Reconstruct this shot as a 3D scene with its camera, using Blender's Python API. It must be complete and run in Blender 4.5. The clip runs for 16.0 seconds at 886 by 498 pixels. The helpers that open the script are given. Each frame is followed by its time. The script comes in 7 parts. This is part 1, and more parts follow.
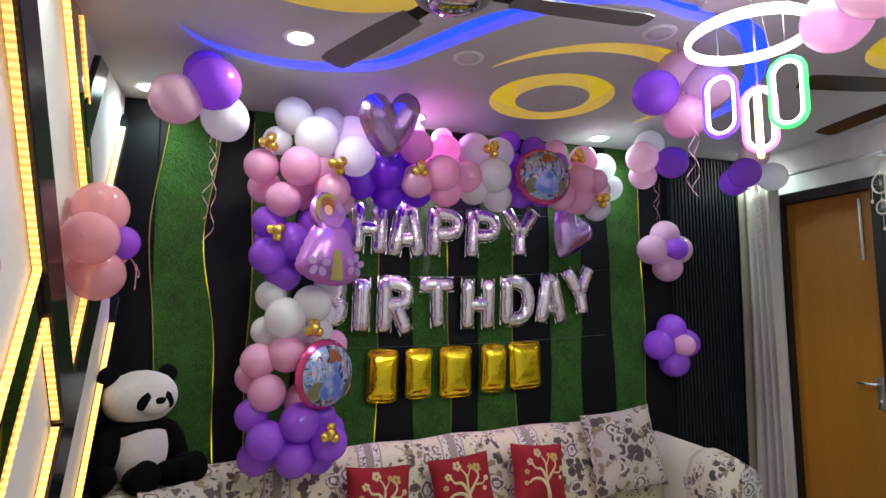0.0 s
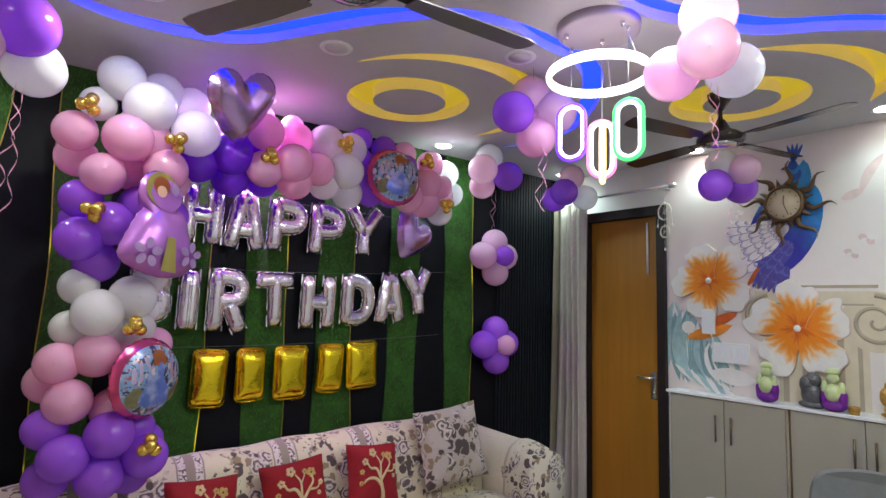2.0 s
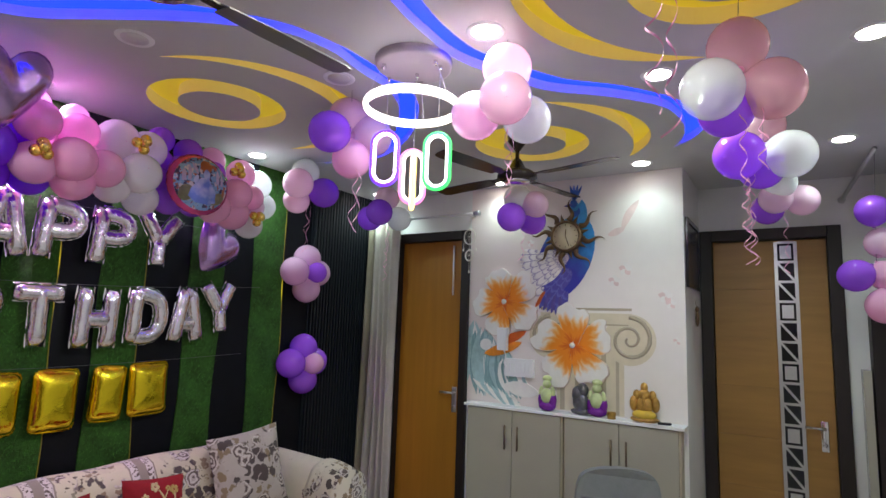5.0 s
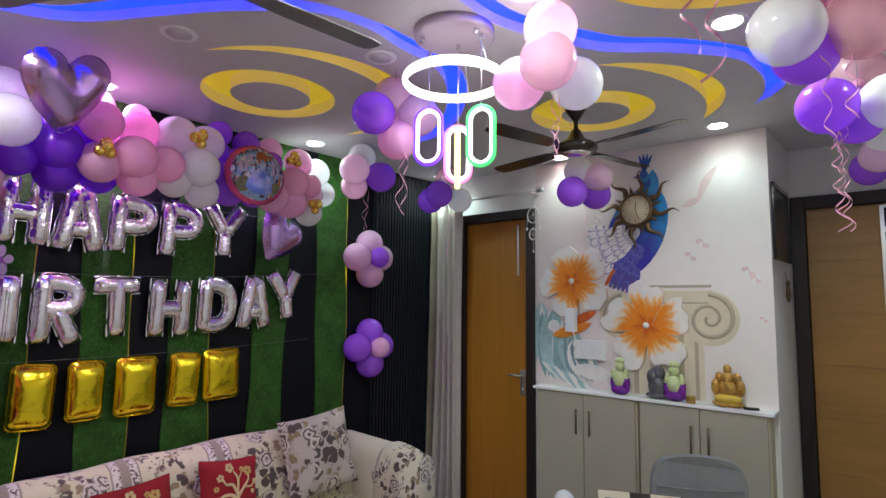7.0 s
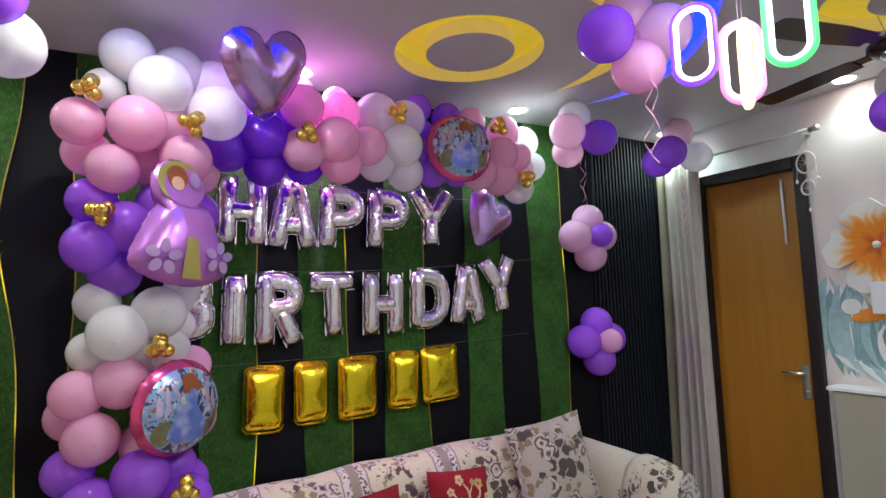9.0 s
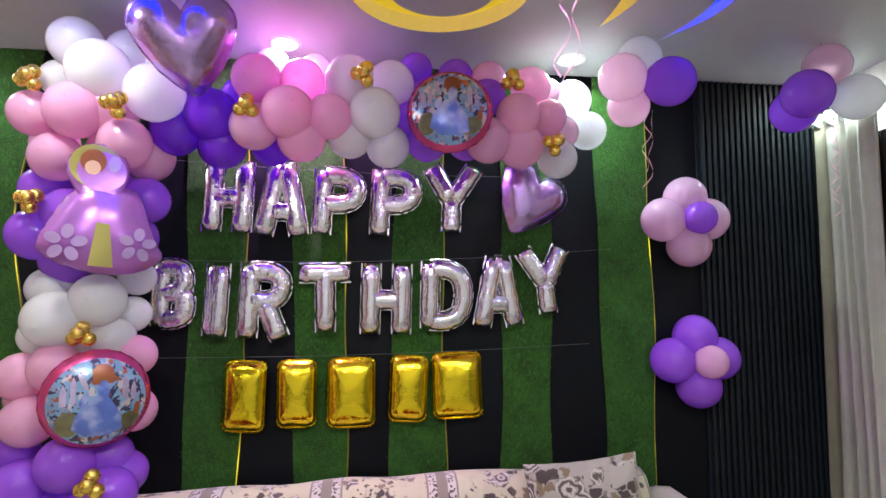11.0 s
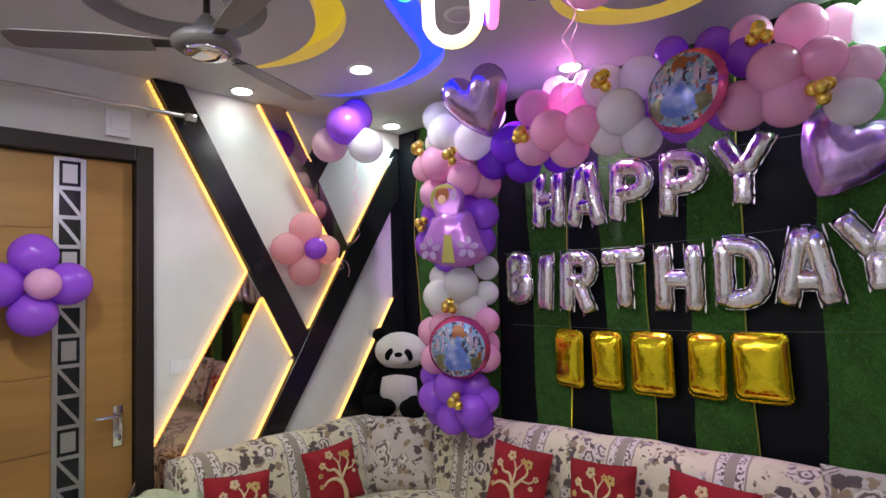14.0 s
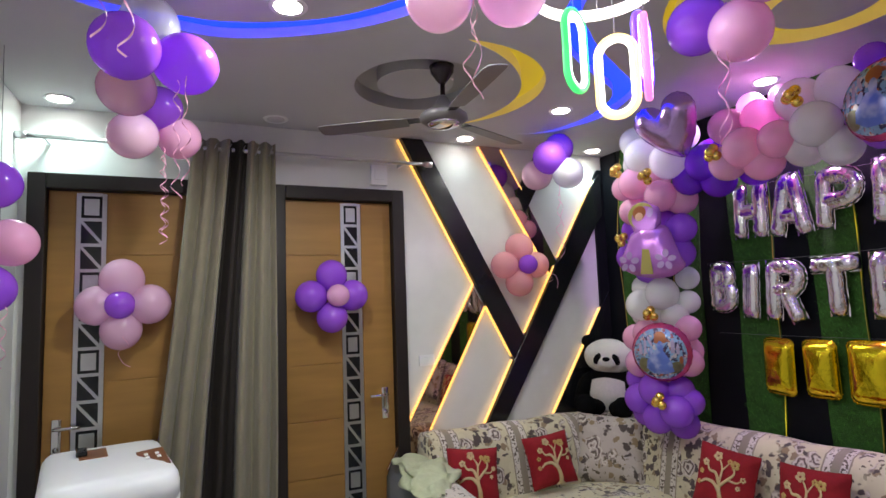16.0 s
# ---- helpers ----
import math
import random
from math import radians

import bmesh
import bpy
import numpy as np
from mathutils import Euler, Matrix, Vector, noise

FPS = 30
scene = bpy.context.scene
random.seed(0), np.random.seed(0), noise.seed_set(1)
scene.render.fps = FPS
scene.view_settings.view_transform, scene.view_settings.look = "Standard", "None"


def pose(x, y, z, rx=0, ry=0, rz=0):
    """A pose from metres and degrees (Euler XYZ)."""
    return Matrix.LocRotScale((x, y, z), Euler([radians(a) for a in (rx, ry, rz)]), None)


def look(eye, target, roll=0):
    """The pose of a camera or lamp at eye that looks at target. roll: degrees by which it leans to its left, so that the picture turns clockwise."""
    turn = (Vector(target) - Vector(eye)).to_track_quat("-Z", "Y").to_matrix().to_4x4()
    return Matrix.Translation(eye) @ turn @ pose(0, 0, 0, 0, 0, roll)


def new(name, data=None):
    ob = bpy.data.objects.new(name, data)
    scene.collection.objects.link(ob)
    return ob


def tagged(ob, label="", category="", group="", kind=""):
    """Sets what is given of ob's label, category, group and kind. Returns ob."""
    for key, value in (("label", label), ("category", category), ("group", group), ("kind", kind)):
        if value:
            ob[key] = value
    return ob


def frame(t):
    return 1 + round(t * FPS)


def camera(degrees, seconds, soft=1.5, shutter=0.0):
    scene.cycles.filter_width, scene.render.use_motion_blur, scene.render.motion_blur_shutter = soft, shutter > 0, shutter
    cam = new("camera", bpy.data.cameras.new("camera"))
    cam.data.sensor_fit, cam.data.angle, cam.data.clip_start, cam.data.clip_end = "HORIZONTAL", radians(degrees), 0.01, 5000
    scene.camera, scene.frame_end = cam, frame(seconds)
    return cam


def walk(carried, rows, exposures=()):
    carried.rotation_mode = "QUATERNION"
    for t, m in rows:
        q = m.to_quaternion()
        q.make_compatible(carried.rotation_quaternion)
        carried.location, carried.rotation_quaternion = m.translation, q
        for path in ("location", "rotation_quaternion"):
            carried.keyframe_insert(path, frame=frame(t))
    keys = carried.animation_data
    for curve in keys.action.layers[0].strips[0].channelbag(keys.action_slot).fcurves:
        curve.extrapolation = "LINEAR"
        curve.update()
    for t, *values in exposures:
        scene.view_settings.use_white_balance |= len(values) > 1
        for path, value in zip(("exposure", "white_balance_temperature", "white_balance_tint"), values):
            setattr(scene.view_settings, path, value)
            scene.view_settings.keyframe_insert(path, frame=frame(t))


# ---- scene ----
import random
from math import atan2, cos, exp, pi, sin, sqrt
from mathutils.geometry import delaunay_2d_cdt
import bmesh

cam = camera(77.3, 16.0)
PATH = [
    (0, (0.588, -3.025, 1.575), (1.255, -1.15, 1.775), -0.3),
    (0.5, (0.541, -2.993, 1.592), (1.343, -1.171, 1.781), 0.2),
    (1, (0.488, -2.943, 1.598), (1.447, -1.198, 1.783), 0.8),
    (1.5, (0.452, -2.92, 1.595), (1.566, -1.269, 1.778), 1.2),
    (2, (0.441, -2.914, 1.592), (1.691, -1.365, 1.784), 1.4),
    (2.5, (0.435, -2.92, 1.6), (1.812, -1.485, 1.811), 1.8),
    (3, (0.441, -2.921, 1.606), (1.933, -1.61, 1.842), 2.1),
    (3.5, (0.448, -2.927, 1.614), (2.023, -1.721, 1.872), 2.3),
    (4, (0.444, -2.938, 1.613), (2.077, -1.817, 1.89), 2.5),
    (4.2, (0.442, -2.945, 1.612), (2.099, -1.861, 1.896), 2.5),
    (6.3, (0.506, -2.957, 1.627), (2.174, -1.877, 1.856), 1.4),
    (6.5, (0.533, -2.976, 1.624), (2.16, -1.835, 1.843), 1.3),
    (7, (0.58, -2.986, 1.623), (2.097, -1.696, 1.814), 0.6),
    (7.5, (0.609, -2.962, 1.599), (1.997, -1.534, 1.778), -0.5),
    (8, (0.624, -2.861, 1.601), (1.866, -1.301, 1.766), -1.5),
    (8.5, (0.641, -2.666, 1.593), (1.756, -1.014, 1.76), -2.2),
    (9, (0.775, -2.517, 1.592), (1.773, -0.792, 1.769), -2.2),
    (9.2, (0.881, -2.466, 1.607), (1.815, -0.706, 1.783), -2.0),
    (11.3, (1.914, -2.382, 1.581), (2.025, -0.394, 1.769), 0.0),
    (11.5, (1.984, -2.369, 1.561), (1.994, -0.381, 1.773), 0.1),
    (12, (2.188, -2.344, 1.561), (1.866, -0.382, 1.771), 0.1),
    (12.5, (2.385, -2.354, 1.618), (1.734, -0.47, 1.783), -0.7),
    (13, (2.513, -2.403, 1.592), (1.541, -0.662, 1.745), -1.1),
    (13.5, (2.623, -2.466, 1.584), (1.423, -0.871, 1.717), -1.4),
    (14, (2.797, -2.494, 1.596), (1.408, -1.061, 1.713), -1.8),
    (14.5, (2.963, -2.526, 1.598), (1.425, -1.254, 1.709), -2.0),
    (15, (3.041, -2.619, 1.591), (1.39, -1.497, 1.718), -2.1),
    (15.5, (3.134, -2.713, 1.558), (1.381, -1.763, 1.718), -2.2),
    (16, (3.195, -2.743, 1.577), (1.378, -1.929, 1.768), -2.1),
]
walk(cam, [(t, look(eye, target, roll)) for t, eye, target, roll in PATH], [(0, 0.3), (2, 0.25), (4.2, 0.1), (6.5, 0.1), (9, 0.35), (11.3, 0.65), (12.5, 0.55), (13.5, 0.27), (14.5, 0.2), (16, 0.06)])

# === place ===
# ------------------------------------------------------------------ world and lamps
world = bpy.data.worlds.new("world")
scene.world = world
world.use_nodes = True
world.node_tree.nodes["Background"].inputs[0].default_value = (0.5, 0.55, 0.65, 1)
world.node_tree.nodes["Background"].inputs[1].default_value = 0.05

CEIL = 2.605
BACK, LEFT, RIGHT, SOUTH, FAR = 0.0, 0.0, 4.0, -3.52, 4.65
rng = random.Random(7)


# ------------------------------------------------------------------ small tools
def part(name, bm, material, parent=None, label="", smooth=False):
    """Links a bmesh as one mesh object under a thing or a part."""
    me = bpy.data.meshes.new(name)
    bm.normal_update()
    bm.to_mesh(me)
    bm.free()
    for m in material if isinstance(material, (list, tuple)) else [material]:
        me.materials.append(m)
    if smooth:
        me.polygons.foreach_set("use_smooth", [True] * len(me.polygons))
    ob = new(name, me)
    ob.parent = parent
    if label:
        ob["label"] = label
    return ob


def thing(name, label, category, at=(0, 0, 0), group="", kind=""):
    ob = new(name)
    ob.empty_display_size = 0.05
    ob.location = at
    return tagged(ob, label, category, group, kind)


def settle(ob):
    """Puts the parts of a thing, built in world metres, under its base point."""
    bpy.context.view_layer.update()
    inv = ob.matrix_basis.inverted()
    for c in ob.children:
        c.matrix_parent_inverse = inv
    return ob


def box(bm, c, s, m=None, bevel=0.0, mat=0):
    r = bmesh.ops.create_cube(bm, size=1.0)
    vs = r["verts"]
    bmesh.ops.scale(bm, vec=Vector(s), verts=vs)
    if bevel:
        es = list({e for v in vs for e in v.link_edges})
        vs = list({v for f in bmesh.ops.bevel(bm, geom=es, offset=bevel, segments=2, affect="EDGES", profile=0.6)["faces"] for v in f.verts} | {v for v in vs if v.is_valid})
    if m:
        bmesh.ops.transform(bm, matrix=m, verts=vs)
    bmesh.ops.translate(bm, vec=Vector(c), verts=vs)
    for f in {f for v in vs for f in v.link_faces}:
        f.material_index = mat
    return vs


def boxed(c, s, bevel=0.0, m=None):
    bm = bmesh.new()
    box(bm, c, s, m, bevel)
    return bm


def loft(bm, rings, close=False, caps=True, mat=0):
    """Joins rings of equal length into a skin."""
    rows = [[bm.verts.new(p) for p in r] for r in rings]
    n = len(rows[0])
    pairs = list(zip(rows, rows[1:])) + ([(rows[-1], rows[0])] if close else [])
    for a, b in pairs:
        for i in range(n):
            f = bm.faces.new((a[i], a[(i + 1) % n], b[(i + 1) % n], b[i]))
            f.material_index, f.smooth = mat, True
    if caps and not close:
        for r in (rows[0][::-1], rows[-1]):
            f = bm.faces.new(r)
            f.material_index = mat
    return rows


def tube(bm, pts, r, seg=8, mat=0, flat=1.0, up=(0, 0, 1), taper=None):
    pts = [Vector(p) for p in pts]
    rings = []
    for i, p in enumerate(pts):
        d = (pts[min(i + 1, len(pts) - 1)] - pts[max(i - 1, 0)]).normalized()
        u = Vector(up)
        if abs(d.dot(u)) > 0.95:
            u = Vector((0, 1, 0)) if abs(d.y) < 0.9 else Vector((1, 0, 0))
        a = d.cross(u).normalized()
        b = a.cross(d).normalized()
        k = r * (taper(i / (len(pts) - 1)) if taper else 1)
        rings.append([p + a * k * cos(2 * pi * j / seg) + b * k * flat * sin(2 * pi * j / seg) for j in range(seg)])
    loft(bm, rings, mat=mat)


def lathe(bm, c, profile, seg=20, mat=0, m=None):
    """A turned body about z through c: profile of (radius, height)."""
    rings = []
    for r, h in profile:
        ring = [Vector((max(r, 1e-4) * cos(2 * pi * j / seg), max(r, 1e-4) * sin(2 * pi * j / seg), h)) for j in range(seg)]
        rings.append([(m @ p if m else p) + Vector(c) for p in ring])
    loft(bm, rings, mat=mat)


def ball(bm, c, s, m=None, mat=0, seg=16):
    r = bmesh.ops.create_uvsphere(bm, u_segments=seg, v_segments=max(8, seg * 2 // 3), radius=1.0)
    bmesh.ops.scale(bm, vec=Vector(s if isinstance(s, (tuple, list)) else (s, s, s)), verts=r["verts"])
    if m:
        bmesh.ops.transform(bm, matrix=m, verts=r["verts"])
    bmesh.ops.translate(bm, vec=Vector(c), verts=r["verts"])
    for f in {f for v in r["verts"] for f in v.link_faces}:
        f.smooth, f.material_index = True, mat


def slab(bm, outline, to_world, depth, mat=0, back=True):
    """A flat piece with an outline in the plane, thickened along the plane's normal: to_world(u, v, w)."""
    n = len(outline)
    a = [bm.verts.new(to_world(u, v, depth)) for u, v in outline]
    b = [bm.verts.new(to_world(u, v, 0.0)) for u, v in outline]
    fs = [bm.faces.new(a)] + [bm.faces.new((b[i], b[(i + 1) % n], a[(i + 1) % n], a[i])) for i in range(n)]
    if back:
        fs.append(bm.faces.new(b[::-1]))
    for f in fs:
        f.material_index = mat
    return fs


def on_left(u, v, w):
    return Vector((LEFT + w, u, v))


def on_right(u, v, w):
    return Vector((RIGHT - w, u, v))


def on_back(u, v, w):
    return Vector((u, BACK - w, v))


def arc(cx, cy, r, a0, a1, n=32):
    return [(cx + r * cos(radians(a0 + (a1 - a0) * i / n)), cy + r * sin(radians(a0 + (a1 - a0) * i / n))) for i in range(n + 1)]


def smooth_line(pts, n=8):
    """A Catmull-Rom line through points."""
    pts = [Vector(p) for p in pts]
    out = []
    for i in range(len(pts) - 1):
        p0, p1, p2, p3 = pts[max(i - 1, 0)], pts[i], pts[i + 1], pts[min(i + 2, len(pts) - 1)]
        for k in range(n):
            t = k / n
            out.append(0.5 * (2 * p1 + (p2 - p0) * t + (2 * p0 - 5 * p1 + 4 * p2 - p3) * t * t + (3 * p1 - p0 - 3 * p2 + p3) * t ** 3))
    return out + [pts[-1]]


# ------------------------------------------------------------------ materials
def material(name, color, rough=0.5, metal=0.0, noise=0.0, scale=20.0, bump=0.0, bump_scale=60.0, emit=None, power=0.0, coat=0.0, trans=0.0, sheen=0.0, stretch=None, ior=1.45, sss=0.0, spec=0.5):
    """A principled surface with colour variation at two scales and a fine relief."""
    m = bpy.data.materials.new(name)
    m.use_nodes = True
    nt = m.node_tree
    b = nt.nodes["Principled BSDF"]
    b.inputs["Base Color"].default_value = (*color, 1)
    b.inputs["Roughness"].default_value = rough
    b.inputs["Metallic"].default_value = metal
    b.inputs["Coat Weight"].default_value = coat
    b.inputs["Transmission Weight"].default_value = trans
    b.inputs["Sheen Weight"].default_value = sheen
    b.inputs["IOR"].default_value = ior
    b.inputs["Specular IOR Level"].default_value = spec
    if sss:
        b.inputs["Subsurface Weight"].default_value = sss
        b.inputs["Subsurface Radius"].default_value = (0.09, 0.07, 0.08)
        b.inputs["Subsurface Scale"].default_value = 0.5
    co = nt.nodes.new("ShaderNodeTexCoord")
    mp = nt.nodes.new("ShaderNodeMapping")
    nt.links.new(co.outputs["Object"], mp.inputs["Vector"])
    if stretch:
        mp.inputs["Scale"].default_value = stretch
    if noise:
        n1 = nt.nodes.new("ShaderNodeTexNoise")
        n1.inputs["Scale"].default_value = scale
        n1.inputs["Detail"].default_value = 6
        n2 = nt.nodes.new("ShaderNodeTexNoise")
        n2.inputs["Scale"].default_value = scale * 0.12
        for n in (n1, n2):
            nt.links.new(mp.outputs[0], n.inputs["Vector"])
        add = nt.nodes.new("ShaderNodeMath")
        add.operation = "ADD"
        nt.links.new(n1.outputs["Fac"], add.inputs[0])
        nt.links.new(n2.outputs["Fac"], add.inputs[1])
        ramp = nt.nodes.new("ShaderNodeMapRange")
        ramp.inputs["From Min"].default_value, ramp.inputs["From Max"].default_value = 0.6, 1.4
        ramp.inputs["To Min"].default_value, ramp.inputs["To Max"].default_value = 1 - noise, 1 + noise
        nt.links.new(add.outputs[0], ramp.inputs["Value"])
        mix = nt.nodes.new("ShaderNodeVectorMath")
        mix.operation = "SCALE"
        mix.inputs[0].default_value = color
        nt.links.new(ramp.outputs[0], mix.inputs["Scale"])
        nt.links.new(mix.outputs[0], b.inputs["Base Color"])
    if bump:
        nb = nt.nodes.new("ShaderNodeTexNoise")
        nb.inputs["Scale"].default_value = bump_scale
        nb.inputs["Detail"].default_value = 4
        nt.links.new(mp.outputs[0], nb.inputs["Vector"])
        bp = nt.nodes.new("ShaderNodeBump")
        bp.inputs["Strength"].default_value = bump
        bp.inputs["Distance"].default_value = 0.01
        nt.links.new(nb.outputs["Fac"], bp.inputs["Height"])
        nt.links.new(bp.outputs[0], b.inputs["Normal"])
    if emit:
        b.inputs["Emission Color"].default_value = (*emit, 1)
        b.inputs["Emission Strength"].default_value = power
    return m


def two_tone(m, color, where):
    """Lays a second colour over a material where a mask says so; where(nodes, links, coords) returns the mask's socket."""
    nt = m.node_tree
    b = nt.nodes["Principled BSDF"]
    mix = nt.nodes.new("ShaderNodeMix")
    mix.data_type = "RGBA"
    old = b.inputs["Base Color"]
    if old.is_linked:
        nt.links.new(old.links[0].from_socket, mix.inputs["A"])
    else:
        mix.inputs["A"].default_value = old.default_value
    mix.inputs["B"].default_value = (*color, 1)
    co = [n for n in nt.nodes if n.bl_idname == "ShaderNodeTexCoord"][0]
    nt.links.new(where(nt, co), mix.inputs["Factor"])
    nt.links.new(mix.outputs["Result"], b.inputs["Base Color"])
    return m


def blotches(scale, low, high, kind="noise", detail=3.0, seed=0.0):
    def where(nt, co):
        mp = nt.nodes.new("ShaderNodeMapping")
        mp.inputs["Location"].default_value = (seed, seed * 1.7, seed * 0.6)
        nt.links.new(co.outputs["Object"], mp.inputs["Vector"])
        n = nt.nodes.new("ShaderNodeTexNoise" if kind == "noise" else "ShaderNodeTexVoronoi")
        n.inputs["Scale"].default_value = scale
        nt.links.new(mp.outputs[0], n.inputs["Vector"])
        out = n.outputs["Fac"] if kind == "noise" else n.outputs["Distance"]
        if kind == "noise":
            n.inputs["Detail"].default_value = detail
        r = nt.nodes.new("ShaderNodeMapRange")
        r.inputs["From Min"].default_value, r.inputs["From Max"].default_value = low, high
        nt.links.new(out, r.inputs["Value"])
        return r.outputs[0]
    return where


M_WALL = material("white_wall_paint", (0.72, 0.72, 0.70), 0.55, noise=0.05, scale=9, bump=0.05, bump_scale=120)
M_CEIL = material("ceiling_paint", (0.56, 0.55, 0.56), 0.6, noise=0.03, scale=6, bump=0.03, bump_scale=90)
# a faint glow is put into the yellow paint; no lamp is built in
M_YELLOW = material("glowing_yellow_cove_paint", (0.82, 0.64, 0.04), 0.5, noise=0.08, scale=8, emit=(0.92, 0.70, 0.04), power=0.24)
M_GREYCOVE = material("pale_grey_cove_paint", (0.42, 0.41, 0.40), 0.5, noise=0.05, scale=8)
M_BLUE = material("blue_led_cove", (0.02, 0.04, 0.6), 0.4, emit=(0.004, 0.020, 1.0), power=4.0)
# pale yellow and a faint glow stand in for light bounced inside the cove
M_YELLOWSIDE = material("glowing_pale_yellow_cove_side", (0.80, 0.66, 0.22), 0.5, noise=0.06, scale=8, emit=(0.92, 0.74, 0.22), power=0.13)
M_WHITESIDE = material("white_cove_side", (0.72, 0.72, 0.74), 0.5, noise=0.04, scale=8)
M_BLACK = material("black_laminate", (0.005, 0.0056, 0.0085), 0.48, noise=0.25, scale=12, bump=0.03, spec=0.18)
M_RIB = material("black_ribbed_panel", (0.010, 0.013, 0.018), 0.42, noise=0.2, scale=12, spec=0.35)
M_BLACKBAR = material("black_glossy_laminate", (0.01, 0.01, 0.012), 0.22, noise=0.2, scale=10)
M_MIRROR = material("bronze_mirror", (0.62, 0.46, 0.38), 0.03, 1.0)
M_GRASS = material("artificial_grass_base", (0.032, 0.105, 0.014), 0.9, noise=0.5, scale=70, bump=0.8, bump_scale=220)
M_BLADE = material("artificial_grass_blades", (0.064, 0.215, 0.025), 0.75, noise=0.5, scale=90)
M_GOLDLED = material("yellow_led_strip", (0.35, 0.28, 0.03), 0.4, emit=(1.0, 0.78, 0.03), power=0.9)
def patchy(m, scale, low, high, power):
    nt = m.node_tree
    n = nt.nodes.new("ShaderNodeTexNoise")
    n.inputs["Scale"].default_value = scale
    n.inputs["Detail"].default_value = 1
    co = [k for k in nt.nodes if k.bl_idname == "ShaderNodeTexCoord"][0]
    nt.links.new(co.outputs["Object"], n.inputs["Vector"])
    r = nt.nodes.new("ShaderNodeMapRange")
    r.inputs["From Min"].default_value, r.inputs["From Max"].default_value = low, high
    r.inputs["To Min"].default_value, r.inputs["To Max"].default_value = 0.0, power
    nt.links.new(n.outputs["Fac"], r.inputs["Value"])
    nt.links.new(r.outputs[0], nt.nodes["Principled BSDF"].inputs["Emission Strength"])


patchy(M_GOLDLED, 3.0, 0.54, 0.80, 1.6)
M_WARMLED = material("warm_led_strip", (1.0, 0.8, 0.4), 0.4, emit=(1.0, 0.48, 0.075), power=4.5)
def beaded(m, step, low, high):
    """Small lamps in a row: the glow rises and falls along the height."""
    nt = m.node_tree
    co = [k for k in nt.nodes if k.bl_idname == "ShaderNodeTexCoord"][0]
    xyz, wave, r = nt.nodes.new("ShaderNodeSeparateXYZ"), nt.nodes.new("ShaderNodeMath"), nt.nodes.new("ShaderNodeMapRange")
    turns = nt.nodes.new("ShaderNodeMath")
    turns.operation, wave.operation = "MULTIPLY", "SINE"
    turns.inputs[1].default_value = 2 * pi / step
    nt.links.new(co.outputs["Object"], xyz.inputs[0])
    nt.links.new(xyz.outputs[2], turns.inputs[0])
    nt.links.new(turns.outputs[0], wave.inputs[0])
    nt.links.new(wave.outputs[0], r.inputs["Value"])
    for k, v in (("From Min", -0.2), ("From Max", 0.9), ("To Min", low), ("To Max", high)):
        r.inputs[k].default_value = v
    nt.links.new(r.outputs[0], nt.nodes["Principled BSDF"].inputs["Emission Strength"])


beaded(M_WARMLED, 0.020, 0.7, 2.4)
M_DARKWOOD = material("dark_wood_frame", (0.015, 0.009, 0.0085), 0.5, noise=0.3, scale=14, stretch=(1, 1, 0.15), bump=0.05)
M_DOOR1 = material("orange_brown_veneer", (0.36, 0.15, 0.016), 0.42, noise=0.16, scale=26, stretch=(1, 1, 0.06), bump=0.02)
M_DOOR = material("teak_veneer", (0.32, 0.165, 0.043), 0.42, noise=0.22, scale=22, stretch=(1, 0.12, 1), bump=0.03)
M_STEEL = material("brushed_steel", (0.62, 0.62, 0.63), 0.32, 1.0, noise=0.06, scale=60)
M_CHROME = material("chrome", (0.75, 0.74, 0.73), 0.12, 1.0)
M_GLASSBLACK = material("black_inlay", (0.012, 0.012, 0.014), 0.15)
M_CABINET = material("cream_laminate", (0.41, 0.39, 0.315), 0.25, noise=0.04, scale=6, coat=0.3)
M_TOP = material("white_counter", (0.85, 0.86, 0.86), 0.25, noise=0.03, scale=10)
M_FLOOR = material("floor_tile", (0.50, 0.46, 0.41), 0.2, noise=0.12, scale=5)
M_FAN = material("brown_fan_enamel", (0.035, 0.026, 0.022), 0.22, 0.2, noise=0.1, scale=20)
M_LAMP = material("downlight_glow", (1, 1, 1), 0.4, emit=(1.0, 0.95, 0.9), power=22.0)
M_WHITEPL = material("white_plastic", (0.82, 0.82, 0.83), 0.3, noise=0.02, scale=8)
M_OFF = material("frosted_unlit_lens", (0.62, 0.60, 0.62), 0.35)


def latex(name, color, clear=0.12):
    """Thin stretched rubber: glossy, scatters light through and is a little see-through."""
    m = material(name, color, 0.17, 0.0, coat=0.5, noise=0.03, scale=12)
    nt = m.node_tree
    b = nt.nodes["Principled BSDF"]
    thin = nt.nodes.new("ShaderNodeBsdfTranslucent")
    thin.inputs["Color"].default_value = (*color, 1)
    film = nt.nodes.new("ShaderNodeBsdfTransparent")
    film.inputs["Color"].default_value = (*[c ** 0.5 for c in color], 1)
    soft, mix = nt.nodes.new("ShaderNodeMixShader"), nt.nodes.new("ShaderNodeMixShader")
    soft.inputs[0].default_value, mix.inputs[0].default_value = 0.36, clear
    nt.links.new(b.outputs[0], soft.inputs[1])
    nt.links.new(thin.outputs[0], soft.inputs[2])
    nt.links.new(soft.outputs[0], mix.inputs[1])
    nt.links.new(film.outputs[0], mix.inputs[2])
    nt.links.new(mix.outputs[0], nt.nodes["Material Output"].inputs["Surface"])
    return m


